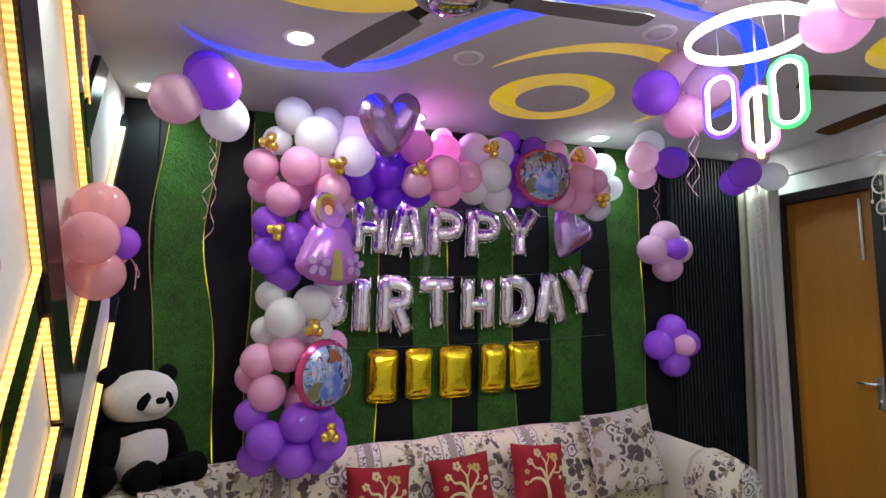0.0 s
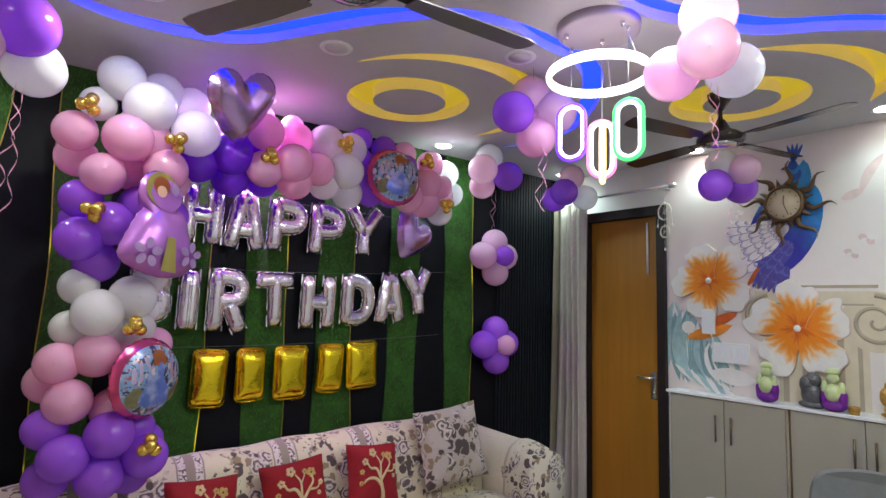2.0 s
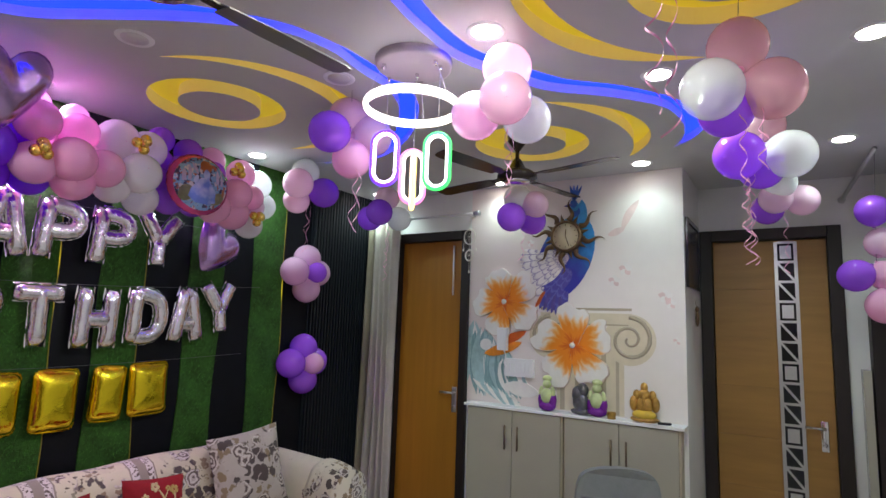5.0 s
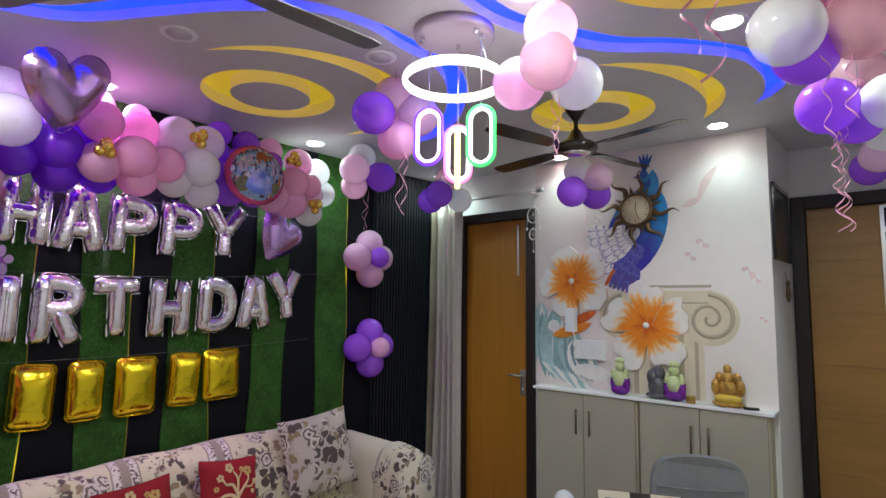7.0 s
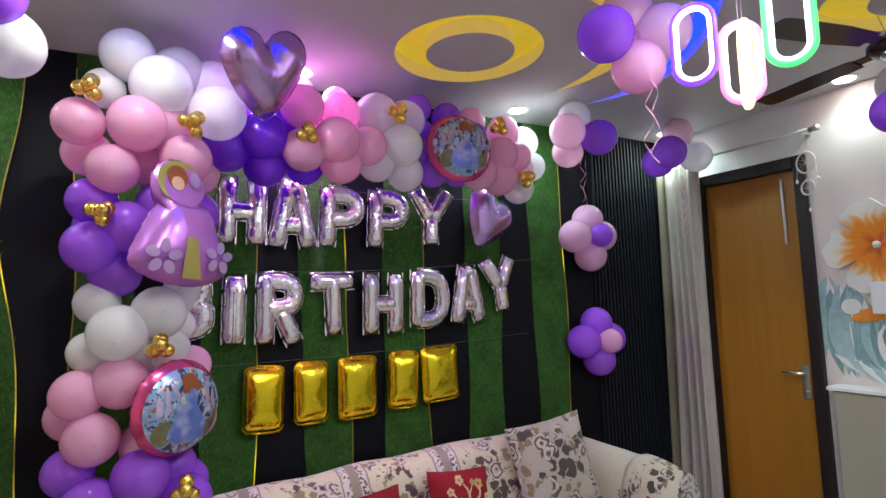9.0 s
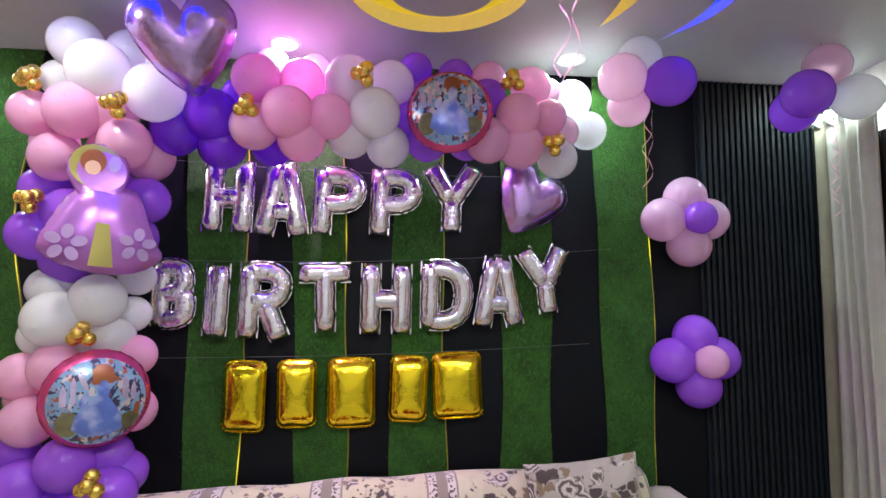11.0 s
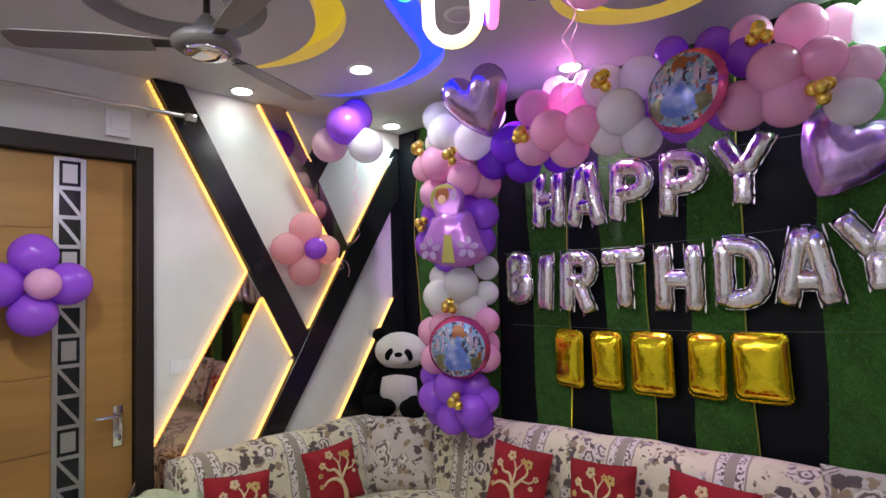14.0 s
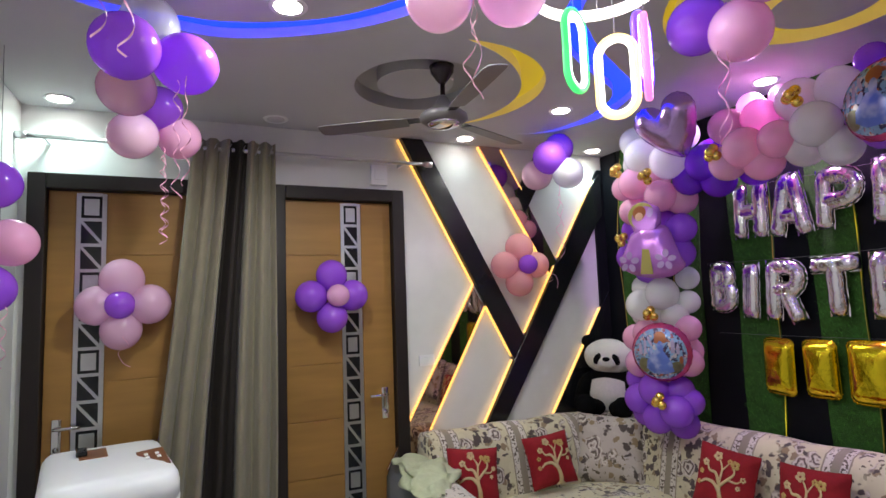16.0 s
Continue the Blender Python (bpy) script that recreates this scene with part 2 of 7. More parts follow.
B_WHITE = latex("white_latex", (0.91, 0.91, 0.93))
B_PINK = latex("pink_latex", (0.98, 0.55, 0.78))
B_PALE = latex("pale_pink_latex", (0.95, 0.67, 0.82))
B_LAV = latex("lavender_pink_latex", (0.92, 0.60, 0.81))
B_PURPLE = latex("purple_latex", (0.26, 0.03, 0.84))
B_PURPLE2 = latex("light_purple_latex", (0.46, 0.13, 0.93))
B_PEACH = latex("peach_latex", (0.99, 0.58, 0.62), 0.28)
B_CLEAR = latex("clear_pink_latex", (0.86, 0.54, 0.62), 0.55)
B_MILKY = latex("clear_white_latex", (0.86, 0.88, 0.88), 0.34)
B_GOLD = material("gold_chrome_latex", (0.84, 0.60, 0.13), 0.26, 1.0, noise=0.1, scale=20)
F_SILVER = material("silver_foil", (0.84, 0.81, 0.84), 0.09, 1.0, bump=0.45, bump_scale=30)
F_GOLD = material("gold_foil", (0.95, 0.73, 0.03), 0.14, 1.0, bump=0.35, bump_scale=26)
F_PURPLE = material("purple_foil", (0.58, 0.38, 0.76), 0.24, 1.0, bump=0.5, bump_scale=18)
F_PINK = material("pink_foil", (0.72, 0.10, 0.30), 0.2, 0.7, bump=0.2, bump_scale=18)
F_LILAC = material("lilac_foil", (0.50, 0.19, 0.62), 0.26, 0.4, noise=0.1, scale=10, bump=0.25, bump_scale=14)
M_RIBBON = material("pink_curling_ribbon", (0.85, 0.42, 0.58), 0.3)
M_STRING = material("clear_string", (0.14, 0.14, 0.15), 0.4)


# ------------------------------------------------------------------ floor and walls
def wall(name, c, s, mat=None):
    ob = part(name, boxed(c, s), mat or M_WALL)
    return tagged(ob, kind="structure")


tagged(part("floor", boxed((2.3, -1.75, -0.05), (5.2, 4.1, 0.1)), M_FLOOR), kind="structure")
wall("wall_back", (2.0, BACK + 0.06, 1.31), (4.2, 0.12, 2.75), M_BLACK)
# left wall with two door openings
D3, D4 = (-2.36, -1.58), (-3.48, -2.70)
HEAD = 2.27
wall("wall_left", (-0.06, (D3[1] + 0.1) / 2, 1.31), (0.12, 0.1 - D3[1], 2.75))
wall("wall_left_pier", (-0.06, (D3[0] + D4[1]) / 2, 1.31), (0.12, D3[0] - D4[1], 2.75))
wall("wall_left_end", (-0.06, (SOUTH - 0.12 + D4[0]) / 2, 1.31), (0.12, D4[0] - SOUTH + 0.12, 2.75))
wall("wall_left_lintel", (-0.06, (D3[1] + D3[0]) / 2, (HEAD + 2.685) / 2), (0.12, D3[1] - D3[0], 2.685 - HEAD))
wall("wall_left_lintel_2", (-0.06, (D4[1] + D4[0]) / 2, (HEAD + 2.685) / 2), (0.12, D4[1] - D4[0], 2.685 - HEAD))
# right wall with the orange door and the painted panel
D1 = (-0.94, -0.26)
HEAD1 = 2.30
wall("wall_right_corner", (RIGHT + 0.06, (D1[1] + 0.0) / 2, 1.31), (0.12, 0.0 - D1[1], 2.75))
wall("wall_right_mural", (RIGHT + 0.06, (D1[0] - 2.41) / 2, 1.31), (0.12, D1[0] + 2.41, 2.75))
wall("wall_right_lintel", (RIGHT + 0.06, (D1[0] + D1[1]) / 2, (HEAD1 + 2.685) / 2), (0.12, D1[1] - D1[0], 2.685 - HEAD1))
wall("wall_return", (4.385, -2.35, 1.31), (0.53, 0.12, 2.75))
D2 = (-3.22, -2.415)
wall("wall_far_lintel", (FAR + 0.06, -2.96, (HEAD1 + 2.685) / 2), (0.12, 1.1, 2.685 - HEAD1))
wall("wall_far_end", (FAR + 0.06, (D2[0] + SOUTH) / 2, 1.15), (0.12, D2[0] - SOUTH, 2.3))
wall("wall_south", (2.3, SOUTH - 0.06, 1.31), (4.82, 0.12, 2.75))


# ------------------------------------------------------------------ ceiling with coves
def crescent(cx, cy, r, a0, a1, width, peak=0.5, n=36):
    outer = arc(cx, cy, r, a0, a1, n)
    inner = []
    for i in range(1, n):
        f = i / n
        g = f / (2 * peak) if f < peak else 1 - (1 - f) / (2 * (1 - peak)) * 1.0
        w = width * sin(pi * (f / peak / 2 if f < peak else 0.5 + (f - peak) / (1 - peak) / 2)) ** 0.8
        a = radians(a0 + (a1 - a0) * f)
        inner.append((cx + (r - w) * cos(a), cy + (r - w) * sin(a)))
    return [outer + inner[::-1]]


def ring_cove(cx, cy, r, ix, iy, ir, n=48):
    return [arc(cx, cy, r, 0, 360, n)[:-1], arc(ix, iy, ir, 0, 360, n)[:-1]]


def band_cove(line):
    """A winding groove: points (x, y, width)."""
    pts = smooth_line(line, 8)
    left, right = [], []
    for i, p in enumerate(pts):
        d = pts[min(i + 1, len(pts) - 1)] - pts[max(i - 1, 0)]
        d = Vector((d.x, d.y, 0)).normalized()
        w = max(0.002, p.z) / 2
        left.append((p.x - d.y * w, p.y + d.x * w))
        right.append((p.x + d.y * w, p.y - d.x * w))
    return [left + right[::-1]]


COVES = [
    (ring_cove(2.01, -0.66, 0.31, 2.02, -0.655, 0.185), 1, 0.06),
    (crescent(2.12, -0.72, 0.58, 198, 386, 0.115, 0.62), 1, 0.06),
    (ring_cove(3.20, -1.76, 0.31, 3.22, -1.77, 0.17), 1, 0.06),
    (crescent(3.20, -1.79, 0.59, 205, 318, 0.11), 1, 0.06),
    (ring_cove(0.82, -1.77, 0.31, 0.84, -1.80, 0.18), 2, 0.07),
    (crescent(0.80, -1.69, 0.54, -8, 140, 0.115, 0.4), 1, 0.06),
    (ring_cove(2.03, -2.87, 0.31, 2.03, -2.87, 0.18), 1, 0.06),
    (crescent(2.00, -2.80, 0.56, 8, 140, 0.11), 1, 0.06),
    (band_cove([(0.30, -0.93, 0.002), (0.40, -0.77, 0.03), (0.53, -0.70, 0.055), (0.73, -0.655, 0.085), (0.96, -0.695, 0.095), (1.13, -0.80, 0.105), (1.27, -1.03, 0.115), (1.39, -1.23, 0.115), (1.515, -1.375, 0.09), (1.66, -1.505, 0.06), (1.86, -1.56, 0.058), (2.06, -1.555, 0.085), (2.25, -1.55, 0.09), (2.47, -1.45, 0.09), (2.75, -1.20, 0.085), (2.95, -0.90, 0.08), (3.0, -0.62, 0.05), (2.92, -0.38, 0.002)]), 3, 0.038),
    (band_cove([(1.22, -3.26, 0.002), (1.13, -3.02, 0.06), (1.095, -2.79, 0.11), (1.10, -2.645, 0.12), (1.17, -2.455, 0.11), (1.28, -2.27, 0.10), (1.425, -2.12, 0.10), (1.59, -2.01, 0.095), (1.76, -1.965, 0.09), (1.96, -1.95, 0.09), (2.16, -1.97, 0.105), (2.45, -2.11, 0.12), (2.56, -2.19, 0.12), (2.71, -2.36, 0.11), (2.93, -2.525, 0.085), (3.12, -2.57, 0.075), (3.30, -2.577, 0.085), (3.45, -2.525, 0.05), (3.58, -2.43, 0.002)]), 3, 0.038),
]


def inside(p, loop):
    x, y = p
    hit = False
    for (x1, y1), (x2, y2) in zip(loop, loop[1:] + loop[:1]):
        if (y1 > y) != (y2 > y) and x < (x2 - x1) * (y - y1) / (y2 - y1) + x1:
            hit = not hit
    return hit


def build_ceiling():
    x0, x1, y0, y1 = -0.1, 4.76, SOUTH - 0.1, 0.1
    verts, edges = [Vector(p) for p in ((x0, y0), (x1, y0), (x1, y1), (x0, y1))], [(0, 1), (1, 2), (2, 3), (3, 0)]
    for loops, _, _ in COVES:
        for loop in loops:
            k = len(verts)
            verts += [Vector(p) for p in loop]
            edges += [(k + i, k + (i + 1) % len(loop)) for i in range(len(loop))]
    out, _, tris, *_ = delaunay_2d_cdt(verts, edges, [], 1, 1e-5)
    bm = bmesh.new()
    layers = {}

    def vert(i, level):
        if (i, level) not in layers:
            layers[i, level] = bm.verts.new((out[i].x, out[i].y, CEIL + level))
        return layers[i, level]

    for tri in tris:
        c = sum((out[i] for i in tri), Vector((0, 0))) / 3
        level, mat = 0.0, 0
        for loops, m, h in COVES:
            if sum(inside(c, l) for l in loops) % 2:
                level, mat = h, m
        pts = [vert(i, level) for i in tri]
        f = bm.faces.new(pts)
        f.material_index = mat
        if f.calc_area() > 0:
            f.normal_update()
            if f.normal.z > 0:
                f.normal_flip()
    for loops, mat, h in COVES:
        for loop in loops:
            n = len(loop)
            a = [bm.verts.new((*p, CEIL - 0.0005)) for p in loop]
            b = [bm.verts.new((*p, CEIL + h + 0.0005)) for p in loop]
            for i in range(n):
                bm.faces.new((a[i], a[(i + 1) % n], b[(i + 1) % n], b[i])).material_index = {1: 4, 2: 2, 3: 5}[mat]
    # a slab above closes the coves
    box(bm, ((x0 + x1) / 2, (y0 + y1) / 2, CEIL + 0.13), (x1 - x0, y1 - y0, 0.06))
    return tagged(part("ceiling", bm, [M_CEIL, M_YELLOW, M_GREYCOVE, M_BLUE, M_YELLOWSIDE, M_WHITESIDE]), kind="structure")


build_ceiling()


# ------------------------------------------------------------------ downlights
def downlight(x, y, lit=True, power=24.0, color=(1.0, 0.96, 0.93)):
    t = thing("downlight", "small round recessed white ceiling downlight" + (", switched on" if lit else ", switched off"), "downlight", (x, y, CEIL), "ceiling downlights")
    bm = bmesh.new()
    lathe(bm, (x, y, CEIL), [(0.046, -0.002), (0.062, -0.006), (0.066, -0.001), (0.066, 0.0)], 24)
    part("rim", bm, M_WHITEPL, t, smooth=True)
    bm = bmesh.new()
    lathe(bm, (x, y, CEIL - 0.004), [(0.001, -0.001), (0.047, -0.001), (0.047, 0.003)], 24)
    part("lens", bm, M_LAMP if lit else M_OFF, t)
    settle(t)
    if lit:
        la = bpy.data.lights.new("downlight_beam", "SPOT")
        la.energy, la.color, la.shadow_soft_size = power, color, 0.045
        la.spot_size, la.spot_blend = (radians(150), 0.8) if power < 15 else (radians(174), 0.5)
        lo = new("downlight_beam", la)
        lo.matrix_world = pose(x, y, CEIL - 0.02)


NEUTRAL = (0.86, 1.0, 0.88)
WARM, COOL, VIOLET = (0.96, 0.97, 0.84), (0.73, 1.0, 0.95), (0.80, 0.40, 1.0)
for x, y, power, color in ((0.13, -0.18, 11, COOL), (1.44, -0.18, 56, VIOLET), (2.64, -0.17, 20, COOL), (0.13, -1.19, 2.2, COOL), (0.14, -3.34, 13, COOL), (0.76, -0.91, 18, WARM), (1.34, -2.46, 45, WARM), (2.01, -2.10, 28, NEUTRAL), (2.62, -2.54, 30, NEUTRAL), (3.80, -3.20, 10, COOL), (3.81, -2.21, 6, COOL), (3.88, -1.21, 7, COOL), (2.62, -3.21, 8, NEUTRAL), (3.82, -0.20, 14, COOL)):
    downlight(x, y, True, power, color)
for x, y in ((1.44, -0.96), (2.05, -1.395), (0.15, -2.35)):
    downlight(x, y, False)


# ------------------------------------------------------------------ back wall: grass strips, ribs, strips of light
def wavy(x, z, k):
    return x + 0.012 * sin(z * 2.3 + k * 1.7) + 0.006 * sin(z * 7.1 + k)


STRIPS = [(0.20, 0.45, 1), (0.60, 0.82, 2), (1.040, 1.268, 3), (1.48, 1.685, 4), (1.885, 2.11, 5), (2.352, 2.585, 6), (2.81, 3.045, 7)]


def grass_strip(xa, xb, k):
    z0, z1, n = 0.05, CEIL - 0.002, 40
    left, right = [], []
    for i in range(n + 1):
        z = z0 + (z1 - z0) * i / n
        big = 0.052 * exp(-((z - 1.93) / 0.36) ** 2) if k == 1 else 0.0
        left.append((wavy(xa, z, k) - big * 1.3, z))
        right.append((wavy(xb, z, k + 3) - big, z))
    bm = bmesh.new()
    slab(bm, left + right[::-1], on_back, 0.008)
    t = part("artificial_grass_strip", bm, M_GRASS)
    tagged(t, "green artificial grass strip with wavy edges on the black wall", "artificial grass", "grass strips on the wall")
    # blades, joined
    r = random.Random(k)
    vs, fs = [], []
    for _ in range(2600 if k == 1 else 2000):
        i = r.random() * n
        a, b = int(i), min(int(i) + 1, n)
        z = z0 + (z1 - z0) * i / n
        x = left[a][0] + (right[a][0] - left[a][0]) * r.random()
        an, ln, w = r.uniform(-1.2, 1.2), r.uniform(0.012, 0.024), r.uniform(0.0012, 0.0022)
        dx, dz, o = sin(an) * ln, cos(an) * ln, r.uniform(0.006, 0.014)
        q = len(vs)
        vs += [(x - w, -0.008, z), (x + w, -0.008, z), (x + dx, -0.008 - o, z + dz)]
        fs.append((q, q + 1, q + 2))
    me = bpy.data.meshes.new("grass_pile")
    me.from_pydata(vs, [], fs)
    me.materials.append(M_BLADE)
    ob = new("grass_pile", me)
    ob.parent = t
    tagged(ob, kind="stuff")
    return left, right


EDGES = [grass_strip(*s) for s in STRIPS]


def light_strip(line, za, zb, name="yellow_light_strip"):
    pts = [(x, -0.014, z) for x, z in line if za <= z <= zb]
    bm = bmesh.new()
    tube(bm, pts, 0.0025, 6)
    tagged(part(name, bm, M_GOLDLED, smooth=True), "thin glowing yellow light strip along a grass edge", "light strip", "light strips on the wall")


for side, line in ((0, EDGES[0][0]), (1, EDGES[0][1]), (1, EDGES[2][1]), (1, EDGES[3][1]), (1, EDGES[4][1]), (1, EDGES[6][1]), (1, EDGES[1][0])):
    light_strip(line, 0.05, 2.57)

bm = bmesh.new()
box(bm, (3.65, -0.006, 1.31), (0.70, 0.008, 2.58))
panel = tagged(part("ribbed_wall_panel", bm, M_RIB), "matt black vertically ribbed wall panel in the corner", "wall panel", kind="structure")
rib = bmesh.new()
box(rib, (0, 0, 0), (0.016, 0.018, 2.58), bevel=0.003)
rib_me = part("rib", rib, M_RIB, panel)
rib_me.location = (3.325, -0.019, 1.31)
for i in range(1, 23):
    o = new("rib", rib_me.data)
    o.parent, o.location = panel, (3.325 + i * 0.030, -0.019, 1.31)


# ------------------------------------------------------------------ left wall: bars, mirrors, warm strips
def bar(name, outline, mat, depth, label, category):
    bm = bmesh.new()
    slab(bm, outline, on_left, depth)
    bmesh.ops.bevel(bm, geom=[e for e in bm.edges], offset=0.002, segments=1, affect="EDGES")
    return tagged(part(name, bm, mat), label, category)


TOPZ = CEIL - 0.003
bar("diagonal_wall_bar", [(-1.59, TOPZ), (-1.445, TOPZ), (-0.765, 1.335), (-0.848, 1.19)], M_BLACKBAR, 0.040, "glossy black diagonal bar fixed to the white wall", "wall panel")
bar("diagonal_wall_bar", [(-0.10, 2.43), (-0.05, 2.47), (-0.05, 2.16), (-0.11, 2.10), (-1.056, 0.60), (-1.19, 0.60)], M_BLACKBAR, 0.036, "glossy black diagonal bar rising to the corner", "wall panel")
bar("diagonal_mirror", [(-1.035, TOPZ), (-0.87, TOPZ), (-0.465, 1.835), (-0.515, 1.725)], M_MIRROR, 0.02, "bronze tinted mirror strip set diagonally on the wall", "mirror")
bar("diagonal_mirror", [(-1.115, 1.665), (-1.045, 1.545), (-1.56, 0.62), (-1.725, 0.62)], M_MIRROR, 0.02, "bronze tinted mirror strip low on the wall above the sofa", "mirror")
bar("black_wall_wedge", [(-0.02, 1.62), (-0.108, 1.50), (-0.67, 0.62), (-0.02, 0.62)], M_BLACKBAR, 0.025, "black wedge panel in the corner behind the sofa", "wall panel")
bar("black_wall_edge", [(-0.102, 0.60), (-0.102, 2.44), (-0.06, 2.50), (-0.014, 2.50), (-0.014, 0.60)], M_BLACK, 0.018, "narrow upright black board beside the wall corner", "wall panel")
bar("black_wall_wedge", [(-0.76, 2.30), (-0.60, 2.56), (-0.46, 2.56), (-0.70, 2.16)], M_BLACKBAR, 0.025, "short black diagonal panel beside the upper mirror", "wall panel")
bar("black_corner_board", [(-0.012, 0.3), (-0.012, TOPZ), (-0.001, TOPZ), (-0.001, 0.3)], M_BLACK, 0.16, "matt black board closing the wall corner", "wall panel")


def warm_strip(a, b):
    """A tape of small lamps on edge, along the side of a panel."""
    bm = bmesh.new()
    (y1, z1), (y2, z2) = a, b
    box(bm, (0.017, (y1 + y2) / 2, (z1 + z2) / 2), (0.022, sqrt((y2 - y1) ** 2 + (z2 - z1) ** 2), 0.007), Matrix.Rotation(atan2(z2 - z1, y2 - y1), 4, "X"), 0.0015)
    tagged(part("warm_light_strip", bm, M_WARMLED), "warm white light strip of small lamps along a diagonal panel", "light strip", "warm light strips on the wall")


for a, b in (((-1.602, 2.59), (-1.12, 1.68)), ((-1.12, 1.68), (-1.60, 0.85)), ((-1.035, 1.54), (-1.565, 0.60)), ((-1.035, 1.54), (-0.86, 1.21)), ((-0.86, 1.185), (-1.20, 0.60)),
             ((-0.755, 1.355), (-0.49, 1.80)), ((-1.045, 2.59), (-0.525, 1.73)), ((-0.116, 1.50), (-0.68, 0.62)), ((-0.455, 1.86), (-0.112, 2.42)), ((-0.87, 2.585), (-0.72, 2.32))):
    warm_strip(a, b)


# ------------------------------------------------------------------ doors
def lever(bm, p, along, out, plate=(0.040, 0.18)):
    """A plate with a lever. along: the unit way of the lever; out: the way off the door."""
    p, along, out = Vector(p), Vector(along), Vector(out)
    m = Matrix((along, out, Vector((0, 0, 1)))).transposed().to_4x4()
    box(bm, p + out * 0.004 + Vector((0, 0, -0.05)), (plate[0], 0.008, plate[1]), m, 0.003)
    tube(bm, [p, p + out * 0.045], 0.009, 10)
    tube(bm, [p + out * 0.045 - along * 0.008, p + out * 0.047 + along * 0.05, p + out * 0.043 + along * 0.10], 0.008, 10)
    tube(bm, [p + out * 0.004 + Vector((0, 0, -0.10)), p + out * 0.014 + Vector((0, 0, -0.10))], 0.012, 10)


def lattice_door(name, plane, out, y0, y1, head, strip, hinge_left, flip):
    """A veneered door leaf with a steel lattice strip, in a dark frame. plane: x of the wall's face."""
    d = out
    t = thing(name, "closed teak veneered door with a steel lattice strip, dark frame", "door", (plane, (y0 + y1) / 2, 0), kind="structure")
    fw = 0.075
    for nm, c, s in (("jamb", (plane, y0 + fw / 2, head / 2), (0.13, fw, head)), ("jamb", (plane, y1 - fw / 2, head / 2), (0.13, fw, head)), ("head", (plane, (y0 + y1) / 2, head - fw / 2), (0.128, y1 - y0 - 2 * fw, fw))):
        part(nm, boxed((c[0] - d * 0.03, c[1], c[2]), s, 0.006), M_DARKWOOD, t)
    a, b = y0 + fw + 0.003, y1 - fw - 0.003
    top = head - fw - 0.003
    x = plane - d * 0.035
    leaf = part("leaf", boxed((x, (a + b) / 2, top / 2 + 0.005), (0.036, b - a, top - 0.01), 0.002), M_DOOR, t)
    s0, s1 = strip
    face = x + d * 0.018
    # veneer boards on the wide side, with narrow joints
    wide = (a + 0.002, s0 - 0.006) if (s0 - a) > (b - s1) else (s1 + 0.006, b - 0.002)
    z, h = 0.01, (top - 0.02) / 7.0
    for i in range(7):
        part("board", boxed((face + d * 0.002, (wide[0] + wide[1]) / 2, z + h * (i + 0.5)), (0.006, wide[1] - wide[0], h - 0.006), 0.0012), M_DOOR, t)
    slim = (s1 + 0.004, b - 0.002) if wide[0] < s0 else (a + 0.002, s0 - 0.004)
    part("board", boxed((face + d * 0.002, (slim[0] + slim[1]) / 2, top / 2), (0.006, slim[1] - slim[0], top - 0.02), 0.0012), M_DOOR, t)
    st = part("lattice_strip", boxed((face + d * 0.001, (s0 + s1) / 2, top / 2), (0.004, s1 - s0, top - 0.02)), M_GLASSBLACK, t, "brushed steel lattice over black glass")
    w, n = s1 - s0, 17
    cell = (top - 0.03) / n
    bm = bmesh.new()
    fx = face + d * 0.005
    for yy in (s0 + 0.010, s1 - 0.010):
        box(bm, (fx, yy, top / 2), (0.004, 0.020, top - 0.02))
    for i in range(n + 1):
        box(bm, (fx, (s0 + s1) / 2, 0.015 + i * cell), (0.004, w - 0.04, 0.016))
    for i in range(n):
        zc = 0.015 + (n - 1 - i + 0.5) * cell
        if i % 3 == 0:
            box(bm, (fx, (s0 + s1) / 2, zc), (0.004, w - 0.066, cell - 0.045))
        else:
            run, ang = w - 0.04, atan2(cell - 0.016, w - 0.04)
            box(bm, (fx, (s0 + s1) / 2, zc), (0.004, run / cos(ang), 0.014), Matrix.Rotation(-ang * flip, 4, "X"))
    part("lattice", bm, M_STEEL, st)
    bm = bmesh.new()
    hy = (b - 0.06) if hinge_left else (a + 0.06)
    lever(bm, (face + d * 0.005, hy, 1.05), (0, -1 if hinge_left else 1, 0), (d, 0, 0))
    part("door_handle", bm, M_CHROME, t, "chrome lever handle", smooth=True)
    return settle(t)


lattice_door("door_1", LEFT, 1, D3[0], D3[1], HEAD, (-1.965, -1.845), True, 1)
lattice_door("door_2", LEFT, 1, D4[0], D4[1], HEAD, (-3.285, -3.155), False, 1)
lattice_door("door_3", FAR, -1, D2[0], D2[1], HEAD1, (-2.985, -2.855), False, -1)

t = thing("door_4", "plain orange-brown veneered door in a dark frame, closed", "door", (RIGHT, -0.6, 0), kind="structure")
for c, s in (((RIGHT + 0.03, D1[0] + 0.03, HEAD1 / 2), (0.13, 0.06, HEAD1)), ((RIGHT + 0.03, D1[1] - 0.03, HEAD1 / 2), (0.13, 0.06, HEAD1)), ((RIGHT + 0.03, (D1[0] + D1[1]) / 2, HEAD1 - 0.035), (0.128, D1[1] - D1[0] - 0.12, 0.07))):
    part("frame", boxed(c, s, 0.006), M_DARKWOOD, t)
part("leaf", boxed((RIGHT + 0.03, (D1[0] + D1[1]) / 2, 1.117), (0.036, D1[1] - D1[0] - 0.124, 2.224), 0.002), M_DOOR1, t)
bm = bmesh.new()
